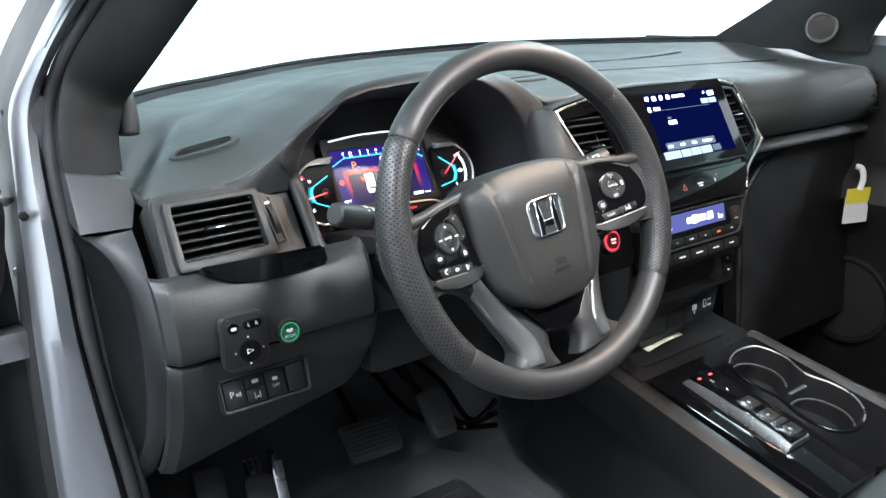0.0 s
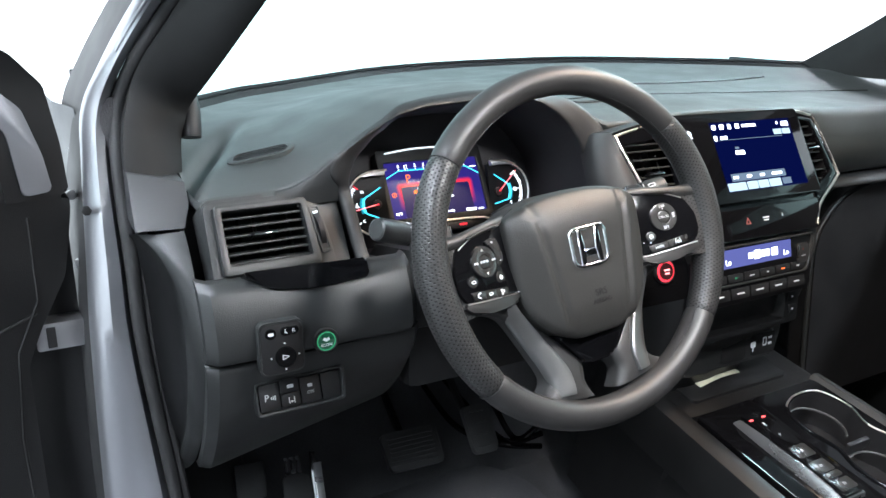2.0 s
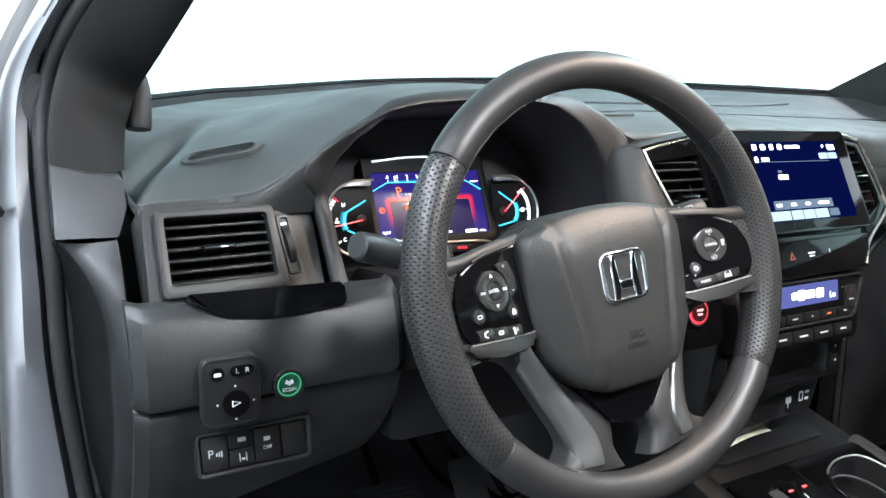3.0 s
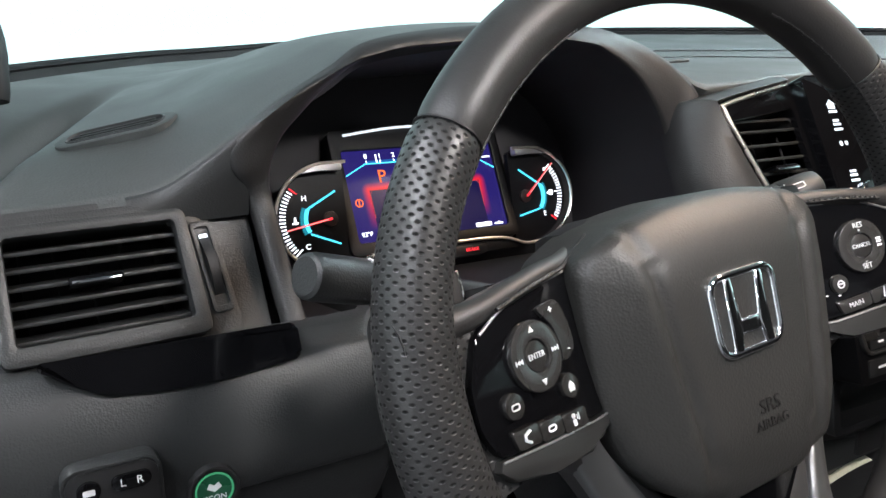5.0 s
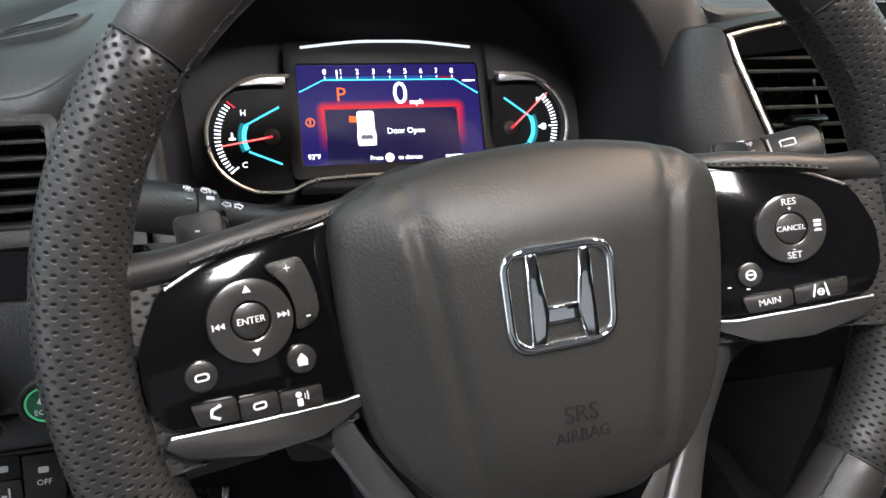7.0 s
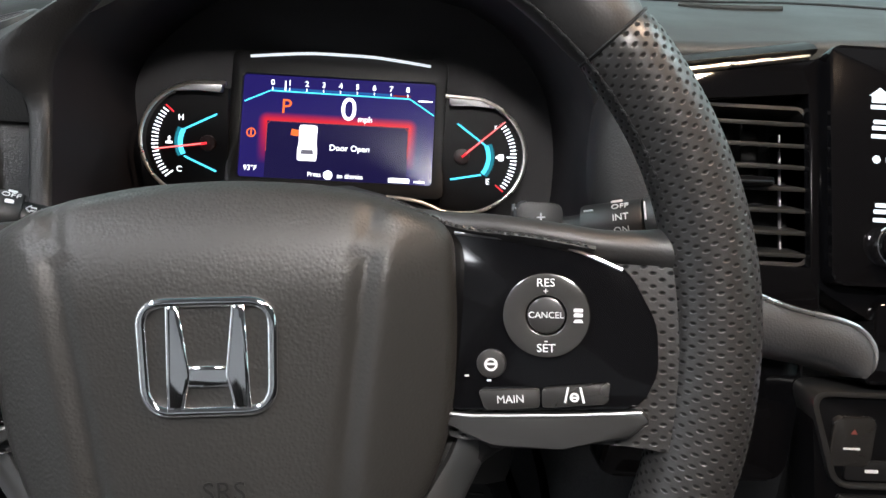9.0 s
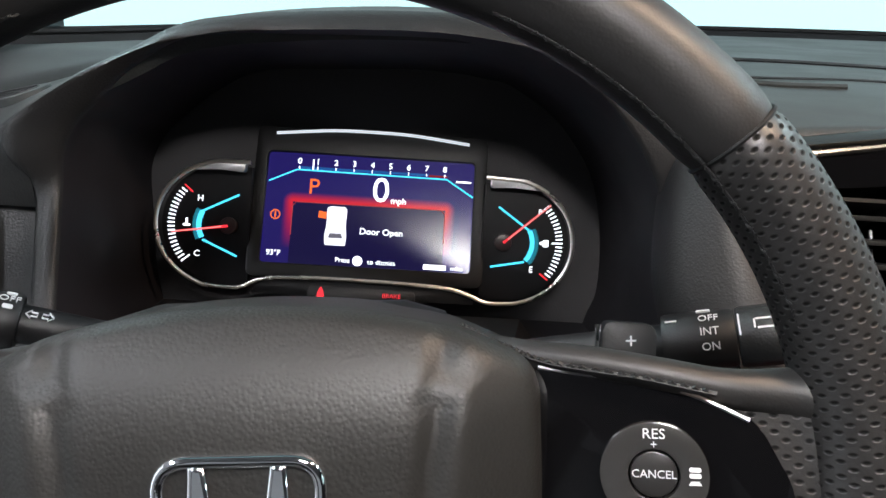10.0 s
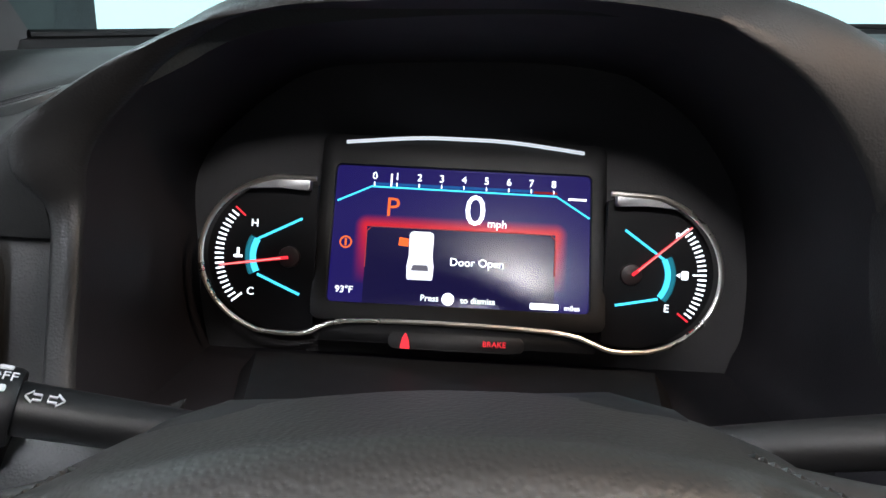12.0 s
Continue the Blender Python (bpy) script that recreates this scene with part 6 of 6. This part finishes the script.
def pedal(name, m, poly, label, arm_to, ribs):
    p = thing(name, m, label, "pedal", "pedals")
    part("pad", prism(rounded(poly, 0.012), -0.010, 0.006, 0.004), RUBBER, p, "ribbed rubber pad")
    us = [q[0] for q in poly]
    vs = [q[1] for q in poly]
    for k in range(ribs):
        v = min(vs) + 0.012 + (max(vs) - min(vs) - 0.024) * k / max(1, ribs - 1)
        part("rib", cuboid(max(us) - min(us) - 0.026, 0.003, 0.003, 0.001, ((max(us) + min(us)) / 2, v, 0.0065)), RUBBER, p)
    part("arm", tube([(0, 0.0, -0.008), (0.0, 0.03, -0.05), arm_to], 0.008, 8), DARK, p)


pedal("brake_pedal", pose(0.045, 0.168, 0.679, 48, 0, -4), [(-0.052, -0.036), (0.054, -0.036), (0.052, 0.036), (-0.060, 0.036)], "wide black rubber brake pedal", (0.0, 0.20, -0.12), 7)
pedal("accelerator_pedal", pose(0.146, 0.100, 0.730, 52, 0, -4), [(-0.022, -0.044), (0.026, -0.044), (0.024, 0.044), (-0.028, 0.044)], "narrow black accelerator pedal", (0.0, 0.16, -0.10), 4)
pb = thing("parking_brake_pedal", pose(-0.198, 0.10, 0.708, 55, 0, -8), "small foot parking brake pedal on a steel arm", "pedal", "pedals")
part("pad", prism(rrect(0.044, 0.052, 0.008), -0.012, 0.004, 0.003), RUBBER, pb, "black rubber pad")
for k in range(3):
    part("spring", tube([(-0.012 + 0.010 * k, 0.030, -0.01), (-0.012 + 0.010 * k, 0.055, -0.02)], 0.0035, 8), SATIN, pb)
part("arm", cuboid(0.010, 0.16, 0.030, 0.003, (0.030, -0.02, -0.015)), CHROME, pb, "bright steel arm")
part("arm", cuboid(0.012, 0.14, 0.004, 0.001, (0.036, -0.03, 0.004)), SATIN, pb)
part("cable_box", cuboid(0.05, 0.06, 0.05, 0.01, (-0.07, 0.03, -0.04)), RUBBER, pb)
ft = thing("footrest", pose(-0.30, 0.18, 0.60, 0), "black plastic footrest in the driver's footwell", "footrest")
part("pad", cuboid(0.10, 0.02, 0.24, 0.008, (0, 0, 0.05)), RUBBER, ft, m=pose(0, 0, 0, -38))
cb = thing("wiring_cover", pose(0.16, 0.26, 0.62), "shiny black wiring loom beside the pedals", "cable")
for k in range(3):
    part("cable", tube(spline([(-0.02 + 0.05 * k, 0.06, 0.10), (0.01 + 0.04 * k, -0.03, 0.04 + 0.02 * k), (0.07 + 0.02 * k, -0.10, 0.02), (0.16, -0.12, 0.03 * k)], 20), 0.006, 8), PIANO, cb)

tagged(part("wall_kick", cuboid(0.02, 0.42, 0.80, 0.0, (-0.425, 0.25, 0.95)), CARPET), "black carpeted footwell side wall", "wall", kind="structure")
tagged(part("wall_kick_right", cuboid(0.02, 0.50, 0.80, 0.0, (1.20, 0.30, 0.95)), CARPET), "black carpeted side wall of the passenger footwell", "wall", kind="structure")
tagged(part("wall_kick_upper", cuboid(0.02, 0.30, 0.12, 0.0, (-0.413, 0.20, 1.31)), DARK), "black inner wall beside the dashboard", "wall", kind="structure")

# ---- the car body round the driver's door ----
body = thing("car_body", pose(-0.43, 0.1, 0.3), "silver painted car body round the open driver's door", "car body")
OB = pose(-0.43, 0.1, 0.3).inverted()
JL = [(-0.335, -0.28, 1.590), (-0.365, -0.12, 1.505), (-0.392, 0.0, 1.445), (-0.424, 0.03, 1.386), (-0.446, 0.05, 1.335), (-0.453, 0.042, 1.274), (-0.462, 0.020, 1.16), (-0.469, 0.010, 1.058), (-0.476, 0.010, 0.842), (-0.476, 0.05, 0.60), (-0.46, 0.0, 0.52)]
JR = [(-0.315, -0.29, 1.590), (-0.343, -0.13, 1.505), (-0.368, -0.01, 1.446), (-0.403, 0.03, 1.386), (-0.420, 0.05, 1.335), (-0.428, 0.037, 1.272), (-0.427, 0.012, 1.16), (-0.425, 0.002, 1.050), (-0.404, 0.0, 0.820), (-0.39, 0.0, 0.60), (-0.37, -0.06, 0.52)]
rows = []
for a, b in zip(spline(JL, 60), spline(JR, 60)):
    rows.append([a + Vector((-0.003, 0.010, 0)), a + Vector((-0.002, 0.004, 0)), a.lerp(b, 0.12) + Vector((0, -0.006, 0)), a.lerp(b, 0.5) + Vector((0, -0.012, 0)), a.lerp(b, 0.9) + Vector((0, -0.006, 0)), b + Vector((0.002, 0.006, 0)), b + Vector((0.004, 0.07, 0))])
part("door_jamb", loft(rows), PAINT, body, "silver painted door jamb", m=OB)
# the jamb's left flank takes a black material in place of its shadow
part("jamb_flank_shade", loft([[a + Vector((-0.016, 0.12, 0)), a + Vector((-0.008, 0.03, 0)), a + Vector((-0.003, 0.010, 0))] for a in spline(JL, 60)]), RUBBER, body, "left flank of the jamb, coloured black for its shade", m=OB)
part("jamb_crease", tube([a.lerp(b, 0.30) + Vector((0, -0.0075, 0)) for a, b in list(zip(spline(JL, 60), spline(JR, 60)))[:17]], 0.0022, 8), PAINT, body, m=OB)
seal = [p + Vector((0.010, -0.004, 0)) for p in spline(JR, 60)]
part("door_seal", tube(seal, 0.0085, 10), RUBBER, body, "black rubber door seal", m=OB)
part("door_seal", tube([p + Vector((0.011, 0.004, 0)) for p in seal], 0.0065, 8), RUBBER, body, "black rubber door seal", m=OB)

# A-pillar trim inside
PL = [(-0.243, -0.42, 1.609), (-0.290, -0.17, 1.461), (-0.3165, -0.03, 1.378), (-0.330, 0.040, 1.337), (-0.336, 0.050, 1.315), (-0.342, 0.048, 1.295), (-0.346, 0.036, 1.258)]
PR = [(-0.300, -0.42, 1.650), (-0.325, -0.20, 1.540), (-0.352, -0.04, 1.450), (-0.388, 0.018, 1.386), (-0.406, 0.016, 1.335), (-0.413, 0.006, 1.295), (-0.414, 0.0, 1.266)]
rows = []
for a, b in zip(spline(PL, 40), spline(PR, 40)):
    rows.append([a + Vector((-0.016, 0.045, 0.0)), a, a.lerp(b, 0.15) + Vector((-0.002, -0.010, 0)), a.lerp(b, 0.5) + Vector((0, -0.016, 0)), a.lerp(b, 0.88) + Vector((0.0, -0.008, 0)), b, b + Vector((0.0, 0.05, 0))])
part("pillar_trim", loft(rows), TRIM, body, "grey fabric-textured pillar trim", m=OB)
part("pillar_foot", tube(spline([(-0.324, 0.080, 1.352), (-0.326, 0.066, 1.324), (-0.328, 0.056, 1.296)], 8), [0.008, 0.010, 0.012, 0.013, 0.013, 0.013, 0.013, 0.012], 18), DARK, body, "black pod at the foot of the pillar", m=OB)
for z, s in ((0.842, 1.0), (1.225, 0.6)):
    part("bolt", prism([(0.009 * s * math.cos(radians(60 * k)), 0.009 * s * math.sin(radians(60 * k))) for k in range(6)], 0.0, 0.008, 0.001), DARK, body, m=OB @ pose(-0.428 - (0.03 if s < 1 else 0), 0.022, z, 90))
part("bolt_plate", prism(rrect(0.030, 0.022, 0.004), 0.0, 0.003, 0.001), PAINT, body, m=OB @ pose(-0.452, 0.03, 0.845, 90))
for k in range(5):
    part("hinge_bolt", prism(disc(0.006, 0, 0, 10), 0.0, 0.006, 0.001), SATIN, body, m=OB @ pose(-0.470, 0.065, 1.235 - 0.085 * k, 90))
part("hinge_column", loft([[Vector((x, y, z)) for x, y in ((-0.478, 0.07), (-0.50, 0.075), (-0.53, 0.09), (-0.56, 0.10), (-0.56, 0.14))] for z in (0.40, 0.9, 1.16, 1.27)]), surface("black_wax_panel", (0.012, 0.012, 0.013), 0.45, vary=0.3), body, m=OB)
part("check_strap", cuboid(0.062, 0.030, 0.036, 0.004, (-0.498, 0.055, 1.068)), SATIN, body, "metal door check strap", m=OB)
part("check_strap_slot", cuboid(0.010, 0.004, 0.026, 0.001, (-0.512, 0.039, 1.068)), DARK, body, m=OB)
part("wing_panel", loft([[Vector((x, y, z)) for x, y in ((-0.455, 0.075), (-0.475, 0.16), (-0.50, 0.60))] for z in (1.12, 1.22, 1.30, 1.335)]), surface("black_wing_gap", (0.010, 0.011, 0.016), 0.35, vary=0.3), body, m=OB)
# unseen roof, rear panels and centre pillar, added to bounce and block light
HEADL = surface("grey_headliner", (0.24, 0.24, 0.245), 0.9, vary=0.05, grain=0.3, grain_size=500)
part("roof", cuboid(1.50, 2.0, 0.04, 0.01, (0.39, -1.36, 1.80)), HEADL, body, "unseen grey headliner, pale to bounce light", m=OB)
part("unseen_rear_wall", cuboid(1.50, 0.04, 0.70, 0.01, (0.39, -2.36, 0.91)), TRIM, body, m=OB)
part("unseen_rear_side", cuboid(0.04, 1.34, 0.68, 0.01, (-0.37, -1.68, 0.90)), TRIM, body, m=OB)
part("unseen_centre_pillar", cuboid(0.05, 0.16, 0.60, 0.02, (-0.365, -1.09, 1.52)), TRIM, body, m=OB)
part("side_rail", cuboid(0.24, 2.0, 0.17, 0.03, (1.09, -1.36, 1.735)), TRIM, body, "grey roof side trim", m=OB)
part("unseen_rear_side", cuboid(0.04, 1.2, 0.62, 0.01, (1.13, -1.76, 1.50)), TRIM, body, m=OB)
part("sill", cuboid(0.12, 1.5, 0.16, 0.02, (-0.42, -0.72, 0.47)), PAINT, body, "silver painted sill", m=OB)
part("header_rail", cuboid(1.44, 0.05, 0.05, 0.02, (0.39, -0.345, 1.775)), TRIM, body, m=OB)

# passenger side pillar with its tweeter
L2 = [(1.125, 0.23, 1.335), (1.095, 0.06, 1.425), (1.06, -0.12, 1.53), (1.00, -0.40, 1.68)]
R2 = [(1.165, -0.075, 1.330), (1.155, -0.10, 1.400), (1.115, -0.22, 1.52), (1.05, -0.45, 1.67)]
rows = [[a + Vector((0, 0.05, 0.02)), a, a.lerp(b, 0.2) + Vector((-0.015, -0.01, 0)), a.lerp(b, 0.8) + Vector((-0.018, 0.0, 0)), b, b + Vector((0.05, 0.02, 0))] for a, b in zip(spline(L2, 24), spline(R2, 24))]
part("pillar_trim", loft(rows), TRIM, body, "grey passenger pillar trim", m=OB)
part("tweeter", frame_ring(disc(0.033), disc(0.026), 0.0, 0.006, 0.002), PLASTIC, body, "round tweeter grille", m=OB @ pose(1.103, 0.0, 1.382, 80, 0, -58))
part("tweeter_mesh", prism(disc(0.027), -0.002, 0.003), LENSB, body, m=OB @ pose(1.103, 0.0, 1.382, 80, 0, -58))

# windscreen
def thin_glass(name, tint):
    mat = bpy.data.materials.new(name)
    mat.use_nodes = True
    nt = mat.node_tree
    nt.nodes.remove(nt.nodes["Principled BSDF"])
    tr = nt.nodes.new("ShaderNodeBsdfTransparent")
    tr.inputs["Color"].default_value = (*tint, 1)
    gl = nt.nodes.new("ShaderNodeBsdfGlossy")
    gl.inputs["Roughness"].default_value = 0.02
    mx = nt.nodes.new("ShaderNodeMixShader")
    mx.inputs["Fac"].default_value = 0.03
    nt.links.new(tr.outputs[0], mx.inputs[1])
    nt.links.new(gl.outputs[0], mx.inputs[2])
    nt.links.new(mx.outputs[0], nt.nodes["Material Output"].inputs["Surface"])
    return mat


base = [Vector(p) + Vector((0, 0.062, 0.010)) for p in FAR[::7]]
rows = [[p.lerp(Vector((0.39 + (p.x - 0.39) * 0.86, -0.36 + 0.12 * (1 - abs(p.x - 0.39) / 0.74), 1.775)), k / 6) for p in base] for k in range(7)]
ws = part("windscreen", loft(rows), thin_glass("tinted_windscreen", (0.69, 0.935, 0.93)))
ws.visible_shadow = False
tagged(ws, "faintly green tinted windscreen glass", "window", kind="structure")

# passenger door and dash end
pdoor = thing("passenger_door", pose(1.20, -0.4, 0.6), "black passenger door panel with a round speaker", "door")
PI = pose(1.20, -0.4, 0.6).inverted()
bm = loft([[Vector((x, y, z)) for y in (0.20, -0.2, -0.7, -1.2, -2.3)] for x, z in ((1.17, 0.55), (1.15, 0.75), (1.145, 0.95), (1.11, 1.02), (1.12, 1.06), (1.16, 1.10), (1.165, 1.24), (1.175, 1.345), (1.20, 1.365))])
part("panel", bm, DARK, pdoor, m=PI)
pw = part("pane", cuboid(0.004, 0.86, 0.42, 0.001, (1.185, -0.75, 1.52)), thin_glass("passenger_glass", (0.80, 0.92, 0.90)), pdoor, "passenger window glass", m=PI)
pw.visible_shadow = False
part("speaker_rim", frame_ring(disc(0.105), disc(0.092), 0.0, 0.012, 0.004), DARK, pdoor, "round speaker rim", m=PI @ pose(1.152, -0.12, 0.78, 90, 0, -90))
part("speaker_grille", prism(disc(0.092), 0.0, 0.005), surface("speaker_cloth", (0.008, 0.008, 0.008), 0.9), pdoor, m=PI @ pose(1.152, -0.12, 0.78, 90, 0, -90))

sheet("passenger_fascia", [(-0.105, 1.292), (-0.125, 1.270), (-0.130, 1.235), (-0.110, 1.20), (-0.075, 1.185)], 0.63, 1.14, SOFT, "soft grey passenger dash face", 0.02)
sheet("trim_ledge", [(-0.080, 1.190), (-0.112, 1.184), (-0.118, 1.172), (-0.095, 1.166)], 0.665, 1.15, HARD, "grey trim ledge", 0.02)
gb = thing("glove_box", pose(0.93, -0.10, 0.85), "black glove box lid with rounded corners", "glove box")
lid = rounded([(-0.187, -0.10), (0.26, -0.10), (0.26, 0.322), (0.03, 0.318), (-0.110, 0.292), (-0.185, 0.225), (-0.187, 0.10)], 0.05, 8)
part("lid", prism(lid, -0.03, 0.012, 0.014, 4), DARK, gb, m=pose(0, 0, 0, 84))
part("lid_rim", tube([(u * 1.0, v * 1.0, 0.004) for u, v in lid], 0.005, 8, closed=True), PLASTIC, gb, "plastic rim of the lid", m=pose(0, 0, 0, 84))
air_vent(pose(1.095, -0.122, 1.247, 78, 0, -16), 0.070, 0.062, 4, "black passenger side air vent", 0.0, 0.0)
TAGW = surface("white_tag", (0.66, 0.67, 0.68), 0.6, vary=0.05)
TAGY = surface("yellow_tag", (0.62, 0.55, 0.04), 0.6, vary=0.05)
tg = thing("hanging_tag", pose(1.085, -0.135, 1.085, 84, 0, -18), "white and yellow paper tag hanging by a loop", "tag")
part("card", prism(rounded([(-0.036, -0.105), (0.030, -0.105), (0.034, -0.045), (-0.030, -0.045)], 0.003), 0.0, 0.001), TAGW, tg, "white card")
part("band", prism([(-0.031, -0.062), (0.033, -0.062), (0.035, -0.030), (-0.028, -0.030)], 0.001, 0.002), TAGY, tg, "yellow band")
part("loop", tube(spline([(0.004, -0.034, 0.002), (0.010, -0.010, 0.004), (0.006, 0.012, 0.002), (-0.002, 0.016, -0.006)], 14), 0.006, 8), TAGW, tg, "white loop")

# ---- the open driver's door ----
door = thing("driver_door", pose(-0.53, 0.06, 0.5), "open driver's door with black trim and silver insert", "door")
DI = pose(-0.53, 0.06, 0.5).inverted()
DF = pose(-0.470, 0.045, 0.0, 90, 0, 14)  # u runs outwards to the left as -u
dm = DI @ DF
prof = rounded([(-0.90, 0.42), (-0.075, 0.42), (-0.072, 1.04), (-0.052, 1.085), (-0.018, 1.145), (-0.003, 1.225), (-0.004, 1.245), (-0.90, 1.225)], 0.01)
part("panel", prism(prof, -0.05, 0.0, 0.008, 3), CONSOLE, door, "black plastic door panel", m=dm)
part("panel_groove", tube([(-0.085, 0.45, 0.001), (-0.090, 0.95, 0.001), (-0.080, 1.06, 0.001), (-0.052, 1.12, 0.001), (-0.050, 1.22, 0.001)], 0.002, 6), DARK, door, m=dm)
part("panel_groove", tube([(-0.40, 1.11, 0.001), (-0.10, 1.09, 0.001), (-0.055, 1.105, 0.001)], 0.002, 6), DARK, door, m=dm)
part("sail_trim", prism(rounded([(-0.075, 1.238), (-0.003, 1.243), (-0.006, 1.300), (-0.016, 1.366), (-0.045, 1.400), (-0.16, 1.47), (-0.18, 1.45), (-0.085, 1.38)], 0.006), -0.04, 0.002, 0.006, 3), DARK, door, "black mirror corner trim", m=dm)
part("sail_insert", prism(rounded([(-0.052, 1.245), (-0.021, 1.248), (-0.027, 1.290), (-0.042, 1.342), (-0.072, 1.372), (-0.085, 1.362), (-0.060, 1.315)], 0.006), -0.01, 0.006, 0.003), PAINT, door, "silver mirror corner insert", m=dm)
part("window_frame", tube(spline([(-0.12, 1.45, -0.02), (-0.30, 1.56, -0.02), (-0.6, 1.66, -0.02), (-0.88, 1.66, -0.02)], 20), 0.02, 8), DARK, door, m=dm)
pane = part("pane", prism([(-0.86, 1.23), (-0.08, 1.24), (-0.085, 1.37), (-0.16, 1.46), (-0.30, 1.55), (-0.6, 1.64), (-0.86, 1.64)], -0.022, -0.019), thin_glass("door_glass", (0.85, 0.93, 0.92)), door, m=dm)
pane.visible_shadow = False
part("mirror_shell", tube([(-0.06, 1.235, -0.06), (-0.10, 1.25, -0.09), (-0.16, 1.26, -0.11), (-0.24, 1.26, -0.11)], [0.02, 0.05, 0.085, 0.07], 16), DARK, door, "black door mirror shell", m=dm)
part("armrest", cuboid(0.5, 0.05, 0.07, 0.02, (-0.42, 0.98, 0.02)), LEATHER, door, m=dm)

# ---- lamps in the roof ----
dome = thing("dome_lamp", pose(0.09, -0.76, 1.777), "lit dome lamp in the unseen grey headliner, pale to bounce light", "lamp", "roof lamps")
part("lens", prism(rrect(0.12, 0.10, 0.02), -0.008, 0.004, 0.002), glow("dome_lens", (1.0, 0.97, 0.93), 60.0), dome)
LA = bpy.data.lights.new("dome_light", "AREA")
LA.shape, LA.size, LA.size_y, LA.energy, LA.color = "RECTANGLE", 0.12, 0.10, 8.0, (1.0, 0.93, 0.86)
placed(new("dome_light", LA), pose(0.09, -0.76, 1.765))
# unseen warm lamp, added to tint the wheel's right side; placed clear of screen glare
warm_fill = thing("warm_fill_lamp", pose(0.34, -0.395, 1.755), "warm fill lamp added under the front of the roof", "lamp", "roof lamps")
part("lens", prism(rrect(0.06, 0.05, 0.015), -0.008, 0.003, 0.002), glow("warm_fill_lens", (1.0, 0.70, 0.45), 12.0), warm_fill)
LB = bpy.data.lights.new("warm_fill_light", "AREA")
LB.shape, LB.size, LB.size_y, LB.energy, LB.color = "RECTANGLE", 0.06, 0.05, 3.8, (1.0, 0.72, 0.50)
placed(new("warm_fill_light", LB), pose(0.34, -0.395, 1.735))
